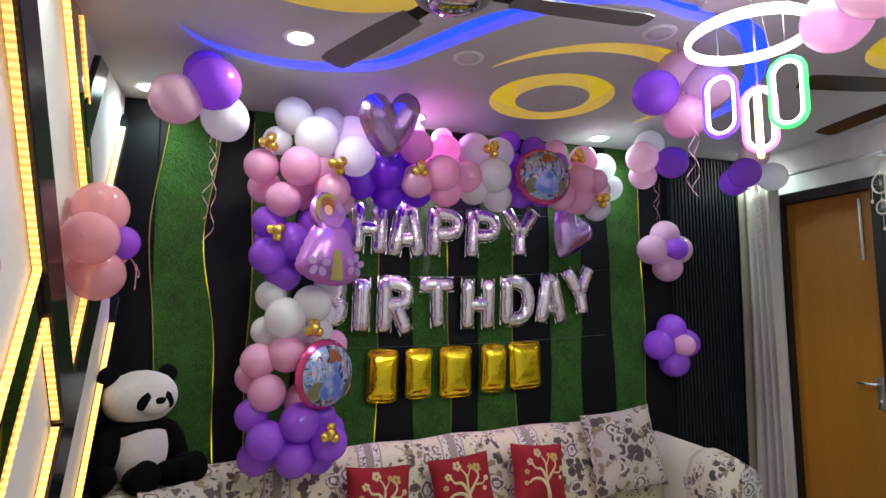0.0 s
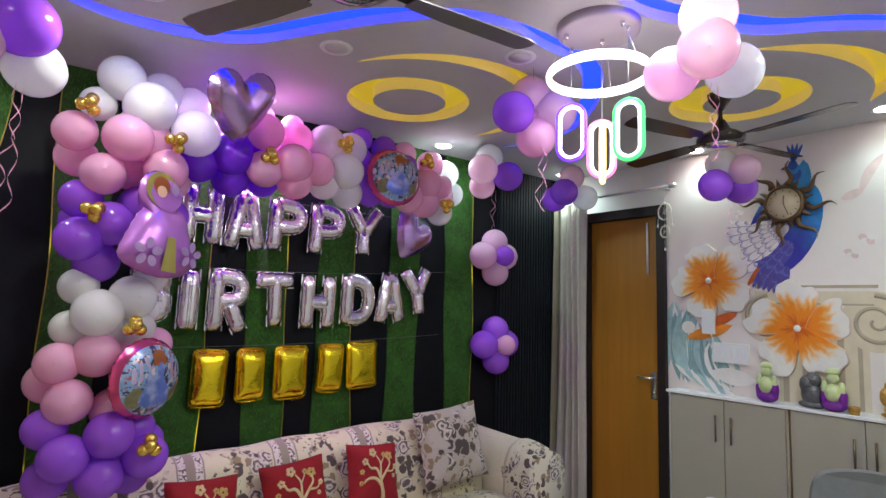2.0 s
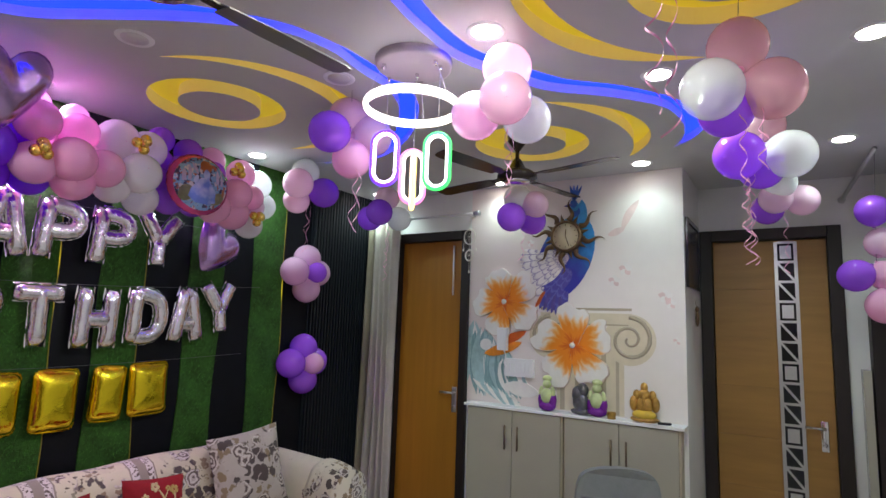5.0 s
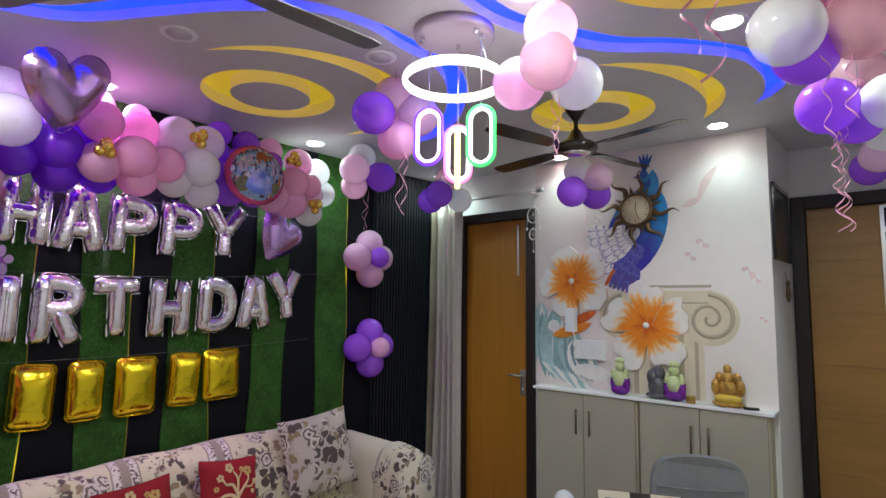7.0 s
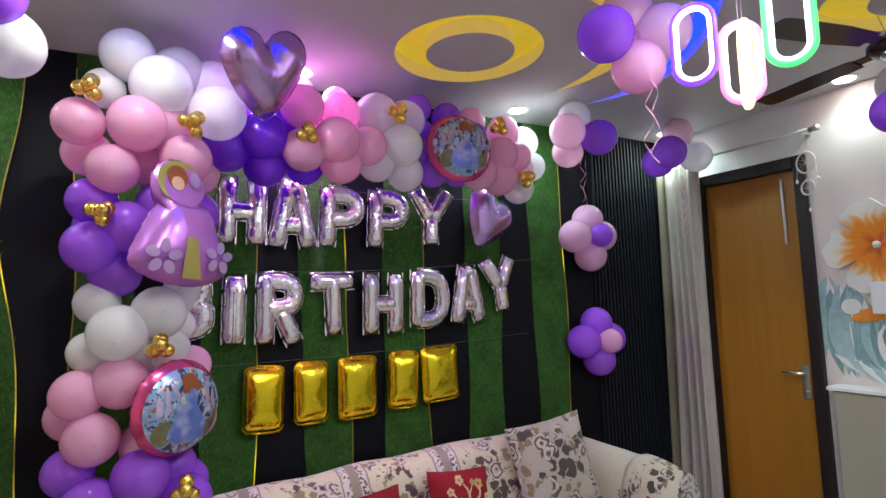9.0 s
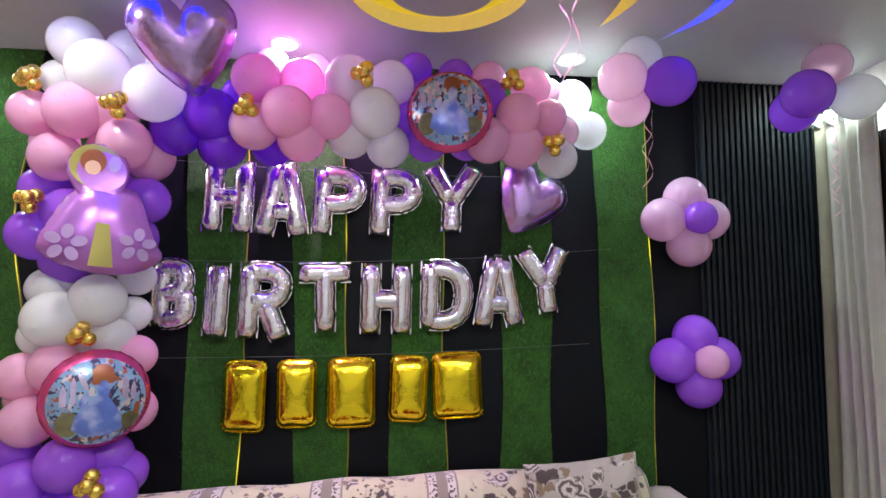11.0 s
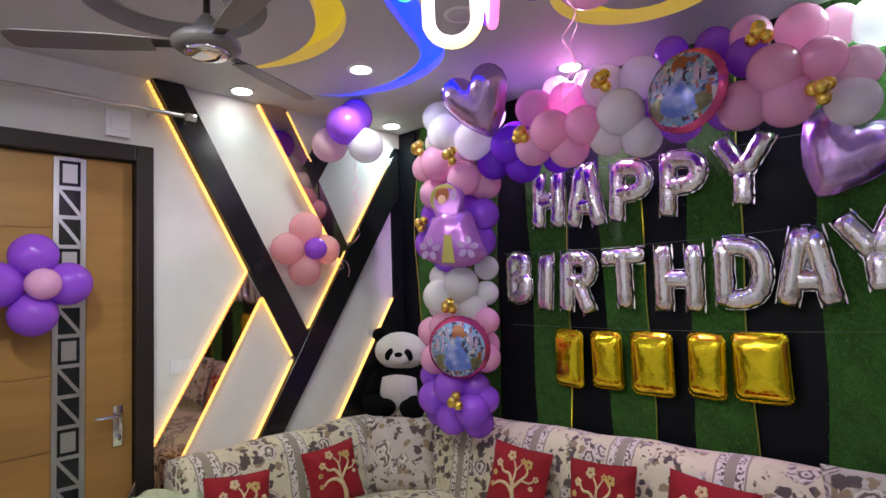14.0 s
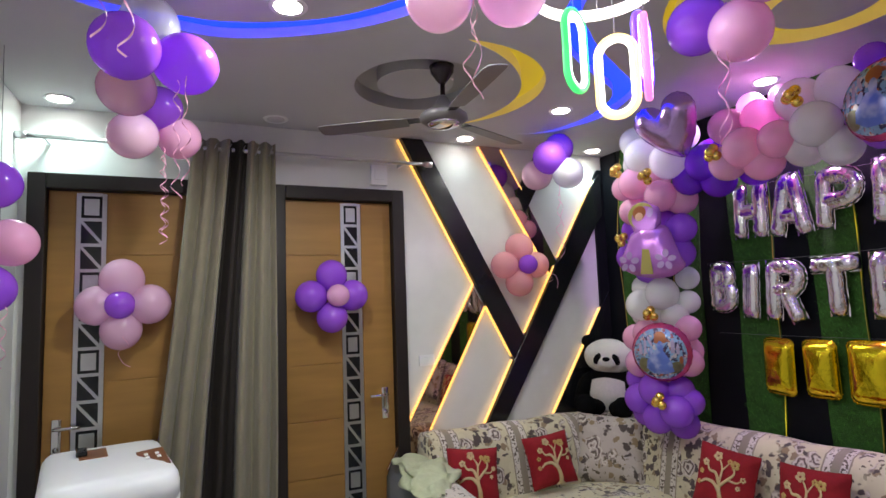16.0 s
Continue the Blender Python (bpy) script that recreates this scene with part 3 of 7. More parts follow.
lever(bm, (RIGHT + 0.012, -0.83, 1.11), (0, 1, 0), (-1, 0, 0))
part("door_handle", bm, M_STEEL, t, "steel lever handle", smooth=True)
bm = bmesh.new()
tube(bm, [(RIGHT + 0.002, -0.795, 2.19), (RIGHT + 0.002, -0.797, 1.82)], 0.007, 8)
part("tower_bolt", bm, M_WHITEPL, t, "long steel tower bolt", smooth=True)
settle(t)


# ------------------------------------------------------------------ curtains and rods
def rod(name, a, b, r=0.011, brackets=()):
    t = thing(name, "slim steel curtain rod with end knobs", "curtain rod", a)
    bm = bmesh.new()
    tube(bm, [a, b], r, 12)
    part("pole", bm, M_STEEL, t, smooth=True)
    for p in (a, b):
        bm = bmesh.new()
        d = (Vector(b) - Vector(a)).normalized() * (1 if p is b else -1)
        tube(bm, [Vector(p), Vector(p) + d * 0.02, Vector(p) + d * 0.045], r * 1.7, 12)
        part("end_knob", bm, M_STEEL, t, smooth=True)
    for c, s in brackets:
        part("bracket", boxed(c, s, 0.002), M_STEEL, t)
    return settle(t)


def cloth(name, sheet, mat, label, parent=None):
    """A sheet of points [row][column], thickened."""
    bm = bmesh.new()
    rows = [[bm.verts.new(p) for p in r] for r in sheet]
    for a, b in zip(rows, rows[1:]):
        for i in range(len(a) - 1):
            bm.faces.new((a[i], a[i + 1], b[i + 1], b[i])).smooth = True
    ob = part(name, bm, mat, parent)
    md = ob.modifiers.new("thickness", "SOLIDIFY")
    md.thickness = 0.004
    return ob


M_CURTAIN = material("taupe_curtain_fabric", (0.238, 0.205, 0.143), 0.75, noise=0.12, scale=120, bump=0.15, bump_scale=300, sheen=0.3)
M_CURTAIN_DK = material("dark_brown_curtain_fabric", (0.022, 0.016, 0.014), 0.8, noise=0.15, scale=120, bump=0.15, bump_scale=300)
M_CURTAIN_GR = material("grey_curtain_fabric", (0.43, 0.39, 0.34), 0.7, noise=0.1, scale=120, bump=0.15, bump_scale=300, sheen=0.3)


def curtain(name, x, top, bottom, ztop, folds, mats, label, depth=0.05, inward=1, z0=0.03):
    """top, bottom: (y0, y1) of the gathered cloth; mats: (material, share of the width)."""
    t = thing(name, label, "curtain", (x, (bottom[0] + bottom[1]) / 2, z0))
    nz, ny = 14, folds * 10
    start = 0.0
    for mat, share in mats:
        k0, k1 = round(start * ny), round((start + share) * ny)
        start += share
        sheet = []
        for j in range(nz + 1):
            f = j / nz
            z = ztop - (ztop - z0) * f
            y0, y1 = (top[i] + (bottom[i] - top[i]) * f for i in (0, 1))
            row = []
            for i in range(k0, k1 + 1):
                u = i / ny
                w = depth * (0.75 + 0.25 * f) * (sin(2 * pi * folds * u + 0.5 * sin(3 * f)) + 0.25 * sin(4.4 * pi * folds * u + 2 * f)) / 1.2
                row.append((x + inward * w, y0 + (y1 - y0) * u + 0.01 * sin(5 * u + 4 * f), z))
            sheet.append(row)
        cloth("cloth", sheet, mat, "", t)
    for i in range(folds):
        yy = top[0] + (top[1] - top[0]) * (i + 0.5) / folds
        bm = bmesh.new()
        lathe(bm, (x, yy, ztop - 0.045), [(0.026, -0.002), (0.030, 0.0), (0.026, 0.002), (0.020, 0.0), (0.026, -0.002)], 14, m=Matrix.Rotation(radians(70), 4, "X"))
        part("eyelet", bm, M_STEEL, t, smooth=True)
    return settle(t)


rod("curtain_rod", (0.105, -3.47, 2.425), (0.105, -1.46, 2.425), 0.011, [((0.05, -1.60, 2.425), (0.11, 0.012, 0.02)), ((0.05, -3.40, 2.425), (0.11, 0.012, 0.02))])
curtain("curtain", 0.125, (-2.76, -2.34), (-3.0, -2.37), 2.47, 6, ((M_CURTAIN, 0.40), (M_CURTAIN_DK, 0.25), (M_CURTAIN, 0.35)), "taupe and dark brown striped eyelet curtain drawn together")
strut = thing("ceiling_strut", "slim steel strut slanting from the far wall up to the ceiling", "strut", (FAR, -3.233, 2.455))
bm = bmesh.new()
tube(bm, [(FAR - 0.012, -3.233, 2.457), (4.0, -3.345, 2.592)], 0.011, 12)
part("pole", bm, M_STEEL, strut, smooth=True)
bm = bmesh.new()
ball(bm, (FAR - 0.012, -3.233, 2.457), (0.022, 0.022, 0.022), seg=14)
part("end_knob", bm, M_STEEL, strut, smooth=True)
settle(strut)
rod("curtain_rod", (3.90, -0.03, 2.405), (3.90, -1.02, 2.405), 0.010, [((3.95, -0.97, 2.405), (0.10, 0.012, 0.02))])
curtain("curtain", 3.89, (-0.36, -0.045), (-0.34, -0.035), 2.44, 5, ((M_CURTAIN_GR, 0.75), (M_CURTAIN, 0.25)), "grey eyelet curtain gathered in the corner beside the door", 0.035)


# ------------------------------------------------------------------ balloons
def balloon_mesh(name, mat):
    """A latex balloon of radius 1 about the origin, knot towards -z."""
    bm = bmesh.new()
    prof = [(0.0, 1.012), (0.022, 1.008), (0.04, 0.9995), (0.16, 0.987), (0.32, 0.945), (0.5, 0.865), (0.68, 0.735), (0.83, 0.56), (0.94, 0.34), (0.995, 0.1), (0.99, -0.15), (0.93, -0.42), (0.80, -0.68), (0.62, -0.89), (0.42, -1.05), (0.23, -1.15), (0.09, -1.20), (0.05, -1.22), (0.09, -1.26), (0.10, -1.29), (0.0, -1.29)]
    lathe(bm, (0, 0, 0), [(r, z if z > 0 else z * 0.90) for r, z in prof], 22)
    # the thicker, darker rubber at the tip and the knot
    for f in bm.faces:
        z = f.calc_center_median().z
        f.material_index = 1 if z > 1.004 or z < -1.05 else 0
    me = bpy.data.meshes.new(name)
    bm.to_mesh(me)
    bm.free()
    me.materials.append(mat)
    c = mat.node_tree.nodes["Principled BSDF"].inputs["Base Color"].links[0].from_node.inputs[0].default_value
    me.materials.append(material(name + "_tip", (c[0] * 0.75, c[1] * 0.55, c[2] * 0.68), 0.3))
    return me


BALLOON = {k: balloon_mesh(k + "_balloon", m) for k, m in (("white", B_WHITE), ("pink", B_PINK), ("pale", B_PALE), ("lav", B_LAV), ("purple", B_PURPLE), ("violet", B_PURPLE2), ("peach", B_PEACH), ("clear", B_CLEAR), ("milky", B_MILKY), ("gold", B_GOLD))}
SAY = {"white": "white latex balloon", "pink": "pink latex balloon", "pale": "pale pink latex balloon", "lav": "lavender pink latex balloon", "purple": "deep purple latex balloon", "violet": "purple latex balloon", "peach": "peach pink latex balloon", "clear": "see-through pink latex balloon", "milky": "see-through white latex balloon", "gold": "small gold chrome balloon"}


def balloon(parent, color, x, y, z, r, knot=(0, 0, 0)):
    """One balloon of a bunch; its knot points to the place given."""
    ob = new("balloon", BALLOON[color])
    d = Vector((x, y, z)) - Vector(knot)
    q = d.to_track_quat("Z", "Y")
    k = rng.uniform(0.96, 1.04)
    ob.matrix_basis = Matrix.LocRotScale(Vector((x, y, z)), q, (r, r, r * k))
    ob.parent = parent
    ob["label"] = SAY[color]
    return ob


def knot4(parent, x, y, z, r=0.026):
    """A tuft of four small gold balloons."""
    t = new("gold_tuft")
    t.parent = parent
    t["label"] = "tuft of four small gold balloons"
    turn = rng.uniform(0, 90)
    for k in range(4):
        a = radians(turn + 120 * k)
        o = new("gold_balloon", BALLOON["gold"])
        reach = r * rng.uniform(0.95, 1.15) if k < 3 else r * 0.3
        p = Vector((x + reach * cos(a), y - rng.uniform(0, 0.012) - (0.024 if k == 3 else 0), z + reach * sin(a)))
        o.matrix_basis = Matrix.LocRotScale(p, Vector((cos(a), -0.3, sin(a))).to_track_quat("Z", "Y"), (r, r, r))
        o.parent = t


arch = thing("balloon_arch", "half arch of white, pink, purple and gold balloons on the wall", "balloon arch", (0.83, -0.3, 0.8))


def bunch(parent, color, spots, core=None):
    for x, y, z, r in spots:
        c = core or (x * 0.6 + 0.4 * 0.85, y + 0.3, z)
        balloon(parent, color, x, y, z, r, (x + rng.uniform(-0.05, 0.05), y + 0.18, z + rng.uniform(-0.05, 0.05)))


# the column, from the ceiling down
bunch(arch, "white", [(0.78, -0.41, 2.46, 0.089), (0.88, -0.46, 2.35, 0.102), (0.94, -0.36, 2.45, 0.088), (0.71, -0.36, 2.35, 0.068), (1.06, -0.46, 2.28, 0.099), (0.88, -0.34, 2.30, 0.093), (1.06, -0.34, 2.43, 0.084)])
bunch(arch, "pink", [(0.64, -0.38, 2.22, 0.079), (0.81, -0.46, 2.21, 0.094), (0.89, -0.40, 2.23, 0.093), (0.74, -0.42, 2.06, 0.082), (0.96, -0.43, 2.11, 0.087), (1.00, -0.32, 2.09, 0.086), (0.66, -0.28, 2.14, 0.08), (0.86, -0.28, 2.12, 0.09)])
bunch(arch, "violet", [(0.68, -0.36, 1.96, 0.078), (0.68, -0.40, 1.80, 0.086), (1.00, -0.34, 1.93, 0.082), (0.89, -0.34, 1.96, 0.085), (0.75, -0.34, 1.72, 0.084), (0.95, -0.32, 1.80, 0.088), (0.78, -0.40, 1.87, 0.088), (0.70, -0.26, 1.88, 0.085)])
bunch(arch, "white", [(0.70, -0.34, 1.62, 0.072), (0.76, -0.42, 1.52, 0.092), (0.88, -0.39, 1.58, 0.090), (0.96, -0.28, 1.66, 0.064), (0.945, -0.27, 1.53, 0.064), (0.91, -0.34, 1.45, 0.076), (0.68, -0.34, 1.46, 0.068), (0.80, -0.34, 1.44, 0.08)])
bunch(arch, "pink", [(0.65, -0.38, 1.33, 0.079), (0.77, -0.40, 1.36, 0.086), (0.985, -0.33, 1.39, 0.07), (0.69, -0.40, 1.19, 0.084), (0.995, -0.35, 1.21, 0.074), (0.85, -0.36, 1.14, 0.087), (0.89, -0.33, 1.34, 0.083), (0.63, -0.28, 1.25, 0.08), (0.92, -0.28, 1.26, 0.085)])
bunch(arch, "violet", [(0.63, -0.36, 1.09, 0.076), (0.83, -0.44, 1.06, 0.089), (0.93, -0.36, 1.06, 0.074), (0.69, -0.42, 0.99, 0.087), (0.96, -0.43, 0.96, 0.085), (0.97, -0.34, 1.00, 0.074), (0.81, -0.41, 0.90, 0.086), (0.82, -0.36, 0.97, 0.086), (0.65, -0.34, 0.90, 0.08), (0.92, -0.34, 0.88, 0.08)])
# along the top
bunch(arch, "purple", [(1.10, -0.36, 2.18, 0.089), (1.23, -0.40, 2.23, 0.094), (1.25, -0.33, 2.14, 0.086), (1.32, -0.30, 2.33, 0.085), (1.42, -0.28, 2.16, 0.079), (1.24, -0.28, 2.24, 0.086), (1.16, -0.26, 2.30, 0.085)])
bunch(arch, "pink", [(1.38, -0.40, 2.37, 0.088), (1.54, -0.39, 2.37, 0.081), (1.38, -0.42, 2.19, 0.086), (1.50, -0.46, 2.23, 0.093), (1.64, -0.43, 2.23, 0.083), (1.54, -0.39, 2.16, 0.087), (1.46, -0.28, 2.28, 0.085)])
bunch(arch, "pale", [(1.41, -0.26, 2.48, 0.065), (1.57, -0.26, 2.47, 0.06), (1.62, -0.27, 2.33, 0.08)])
bunch(arch, "white", [(1.71, -0.37, 2.39, 0.094), (1.86, -0.35, 2.39, 0.089), (1.80, -0.42, 2.25, 0.094), (1.71, -0.36, 2.18, 0.082), (1.85, -0.35, 2.15, 0.082)])
bunch(arch, "violet", [(1.96, -0.28, 2.48, 0.066), (2.12, -0.27, 2.46, 0.072), (1.93, -0.32, 2.26, 0.072), (2.00, -0.33, 2.18, 0.08), (2.24, -0.31, 2.37, 0.074), (2.16, -0.29, 2.20, 0.08), (2.06, -0.30, 2.32, 0.098), (1.96, -0.26, 2.36, 0.085)])
bunch(arch, "pink", [(2.25, -0.29, 2.45, 0.072), (2.41, -0.33, 2.41, 0.080), (2.34, -0.40, 2.27, 0.085), (2.47, -0.36, 2.28, 0.071), (2.23, -0.37, 2.18, 0.088), (2.36, -0.35, 2.17, 0.090)])
bunch(arch, "pale", [(2.55, -0.27, 2.25, 0.072), (2.50, -0.23, 2.42, 0.071)])
bunch(arch, "white", [(2.53, -0.28, 2.14, 0.081), (2.61, -0.23, 2.40, 0.086), (2.70, -0.18, 2.29, 0.081)])
for x, y, z in ((0.67, -0.46, 2.31), (0.97, -0.53, 2.21), (1.37, -0.50, 2.23), (1.76, -0.48, 2.37), (2.31, -0.43, 2.39), (2.47, -0.42, 2.16), (0.71, -0.49, 1.90), (0.88, -0.48, 1.47), (0.95, -0.53, 1.02)):
    knot4(arch, x, y, z, 0.0235)
settle(arch)


def curl(bm, p, length, turns, r=0.012, sway=0.02, mat=0, phase=0.0):
    """A flat curling ribbon that hangs from p."""
    p = Vector(p)
    turns *= 0.6
    n = int(turns * 16)
    top, bot = [], []
    for i in range(n + 1):
        f = i / n
        a = phase + 2 * pi * turns * f
        k = 1.15 * r * (0.35 + 0.8 * f + 0.3 * sin(7 * f + 2 * phase))
        c = p + Vector((k * cos(a) + sway * sin(3 * f + phase), k * sin(a), -length * f))
        w = Vector((-sin(a), cos(a), 0.9)).normalized() * 0.0018
        top.append(bm.verts.new(c + w))
        bot.append(bm.verts.new(c - w))
    for i in range(n):
        f = bm.faces.new((top[i], top[i + 1], bot[i + 1], bot[i]))
        f.smooth = True


def cluster(label, spots, ribbons=(), name="balloon_cluster", group="balloon clusters", top=None):
    """spots: (colour, x, y, z, r); ribbons: (x, y, z, length, turns)."""
    cx, cy, cz = (sum(s[i] for s in spots) / len(spots) for i in (1, 2, 3))
    t = thing(name, label, "balloons", (cx, cy, cz), group)
    for color, x, y, z, r in spots:
        balloon(t, color, x, y, z, r, (cx, cy, cz))
    for i, (x, y, z, ln, turns) in enumerate(ribbons):
        bm = bmesh.new()
        curl(bm, (x, y, z), ln, turns, phase=i * 1.9)
        part("ribbon", bm, M_RIBBON, t, "curled pink ribbon")
    if top:
        bm = bmesh.new()
        tube(bm, [(cx, cy, cz), top], 0.0012, 5)
        part("thread", bm, M_STRING, t)
    return settle(t)


CE = CEIL
cluster("pink, white and purple balloons hung at the ceiling by the arch", [("pale", 2.74, -0.44, 2.42, 0.093), ("violet", 2.90, -0.50, 2.39, 0.092), ("white", 2.83, -0.40, 2.515, 0.088), ("pale", 2.79, -0.38, 2.33, 0.082)], [(2.83, -0.43, 2.30, 0.30, 4), (2.84, -0.44, 2.30, 0.24, 3)], top=(2.83, -0.43, CE))
cluster("purple, white and pink balloons hung at the ceiling in the corner", [("violet", 3.49, -0.47, 2.38, 0.094), ("violet", 3.52, -0.36, 2.35, 0.09), ("white", 3.67, -0.51, 2.36, 0.088), ("pale", 3.61, -0.44, 2.51, 0.09)], [(3.60, -0.45, 2.32, 0.42, 7), (3.61, -0.46, 2.32, 0.36, 6)], top=(3.58, -0.45, CE))
cluster("purple and pink balloons hung beside the pendant lamp", [("violet", 2.05, -1.36, 2.38, 0.086), ("pale", 2.22, -1.30, 2.51, 0.088), ("pale", 2.29, -1.38, 2.43, 0.092), ("pink", 2.19, -1.36, 2.30, 0.084)], [(2.16, -1.42, 2.30, 0.33, 4.5), (2.17, -1.41, 2.30, 0.3, 4)], top=(2.17, -1.36, CE))
cluster("pink, white and purple balloons hung beside the pendant lamp", [("pale", 1.99, -2.19, 2.34, 0.086), ("lav", 2.08, -2.03, 2.34, 0.086), ("white", 2.23, -2.16, 2.355, 0.087), ("pale", 2.06, -2.16, 2.48, 0.084)], [(2.09, -2.15, 2.28, 0.24, 3.5), (2.10, -2.16, 2.28, 0.2, 3)], top=(2.1, -2.14, CE))
cluster("purple, pink and white balloons hung below the fan", [("violet", 3.17, -1.66, 2.20, 0.08), ("violet", 3.36, -1.70, 2.21, 0.08), ("pale", 3.31, -1.74, 2.29, 0.078), ("white", 3.29, -1.64, 2.33, 0.08)], [(3.26, -1.68, 2.18, 0.22, 4)], top=(3.27, -1.6, CE))
# the row of clusters along the south side
cluster("clear pink, white and purple balloons hung at the ceiling", [("clear", 2.23, -2.84, 2.465, 0.087), ("milky", 2.11, -2.78, 2.296, 0.087), ("clear", 2.21, -2.928, 2.307, 0.088), ("violet", 2.22, -2.805, 2.268, 0.080)], [(2.16, -2.85, 2.26, 0.26, 5), (2.15, -2.90, 2.26, 0.21, 4)], top=(2.20, -2.85, CE))
cluster("purple, white and clear pink balloons with long curled ribbons", [("clear", 2.90, -2.88, 2.43, 0.080), ("violet", 2.65, -2.807, 2.25, 0.087), ("violet", 2.83, -2.868, 2.245, 0.085), ("milky", 2.78, -2.965, 2.27, 0.088)], [(2.73, -2.84, 2.32, 0.46, 10), (2.74, -2.82, 2.30, 0.40, 9), (2.72, -2.83, 2.30, 0.44, 11)], top=(2.78, -2.88, CE))
cluster("small-looking pink, white and purple balloons near the far door", [("milky", 3.80, -2.92, 2.405, 0.080), ("pale", 3.85, -2.893, 2.335, 0.084), ("pale", 3.98, -3.018, 2.34, 0.084), ("violet", 3.95, -2.85, 2.295, 0.084)], [(3.76, -2.935, 2.24, 0.32, 6)], top=(3.88, -2.92, CE))
cluster("two purple balloons with a white and a clear pink one", [("violet", 1.411, -2.936, 2.354, 0.097), ("violet", 1.292, -2.775, 2.372, 0.097), ("milky", 1.26, -2.885, 2.50, 0.092), ("clear", 1.186, -2.953, 2.309, 0.090)], [(1.34, -2.80, 2.30, 0.38, 7), (1.36, -2.775, 2.30, 0.34, 6)], top=(1.30, -2.88, CE))
cluster("pink and purple balloons with ribbons hung before the door", [("violet", 0.72, -2.88, 2.411, 0.087), ("pale", 0.788, -2.971, 2.267, 0.090), ("pink", 0.675, -2.809, 2.302, 0.087)], [(0.74, -2.865, 2.24, 0.39, 11), (0.73, -2.86, 2.24, 0.37, 10)], top=(0.73, -2.88, CE))
cluster("purple, pink and white balloons hung at the ceiling over the sofa", [("violet", 0.42, -0.69, 2.50, 0.092), ("violet", 0.45, -0.78, 2.43, 0.102), ("pale", 0.32, -0.79, 2.35, 0.095), ("white", 0.49, -0.68, 2.33, 0.093)], [(0.44, -0.72, 2.27, 0.46, 6), (0.45, -0.73, 2.27, 0.36, 5)], top=(0.36, -0.66, CE))

cluster("string of purple, pink and gold balloons by the far door", [("violet", 4.07, -3.325, 2.275, 0.082), ("pale", 4.12, -3.36, 2.11, 0.080), ("violet", 4.05, -3.235, 1.93, 0.084), ("pink", 4.05, -3.345, 1.77, 0.084), ("pink", 4.10, -3.37, 1.93, 0.080)], name="balloon_string", top=(4.08, -3.35, CE))
cluster("string of purple and pink balloons by the south wall", [("violet", 0.70, -3.415, 2.07, 0.082), ("pink", 0.711, -3.362, 1.851, 0.087), ("violet", 0.71, -3.42, 1.68, 0.082)], [(0.72, -3.37, 1.62, 0.22, 5)], name="balloon_string", top=(0.70, -3.41, CE))


def flower(label, petals, heart, spots, x, y, z, axis):
    """Four petals round a small ball against a wall; axis "x" or "y" is the way off the wall."""
    t = thing("balloon_flower", label, "balloons", (x, y, z), "balloon flowers")
    for u, v, r in spots[:4]:
        p = (x + u, y, z + v) if axis == "y" else (x, y + u, z + v)
        balloon(t, petals, *p, r, (x, y, z))
    u, v, r = spots[4]
    p = (x + u, y - 0.08, z + v) if axis == "y" else (x + 0.066, y + u, z + v)
    balloon(t, heart, *p, r, (x, y, z))
    return settle(t)


PETALS = [(0.0, 0.10, 0.094), (-0.105, 0.0, 0.098), (0.105, 0.005, 0.094), (0.01, -0.115, 0.096), (0.02, 0.0, 0.071)]
flower("lavender pink balloon flower with a purple centre on the dark wall", "lav", "violet", PETALS, 3.18, -0.10, 1.925, "y")
flower("purple balloon flower with a pink centre on the dark wall", "violet", "pink", PETALS, 3.20, -0.10, 1.31, "y")
flower("peach pink balloon flower with a purple centre on the panelled wall", "peach", "violet", [(0.0, 0.115, 0.092), (-0.115, 0.0, 0.088), (0.125, 0.0, 0.086), (-0.01, -0.115, 0.092), (0.02, 0.0, 0.062)], 0.100, -0.81, 1.800, "x")
flower("purple balloon flower with a pink centre on the door", "violet", "pink", [(0.0, 0.115, 0.086), (-0.115, 0.0, 0.088), (0.115, 0.0, 0.088), (0.0, -0.12, 0.086), (0.02, 0.0, 0.062)], 0.11, -2.05, 1.635, "x")
flower("lavender pink balloon flower with a purple centre on the door", "lav", "violet", [(0.0, 0.12, 0.10), (-0.10, 0.0, 0.095), (0.12, 0.0, 0.098), (0.0, -0.12, 0.092), (0.0, 0.0, 0.066)], 0.11, -3.07, 1.62, "x")


def tail(label, pts):
    bm = bmesh.new()
    tube(bm, smooth_line(pts, 6), 0.0022, 5, flat=0.5)
    tagged(part("ribbon_tail", bm, M_RIBBON, smooth=True), label, "ribbon")


tail("thin curled pink ribbon hanging from the peach balloon flower", [(0.17, -0.77, 1.77), (0.19, -0.70, 1.74), (0.20, -0.66, 1.685), (0.20, -0.63, 1.70), (0.19, -0.645, 1.735), (0.185, -0.60, 1.725), (0.18, -0.575, 1.68), (0.18, -0.585, 1.64)])
tail("thin curled pink ribbon hanging from the door's balloon flower", [(0.13, -3.07, 1.56), (0.19, -3.06, 1.48), (0.20, -3.03, 1.43), (0.20, -3.07, 1.40), (0.20, -3.05, 1.35), (0.20, -3.02, 1.33)])


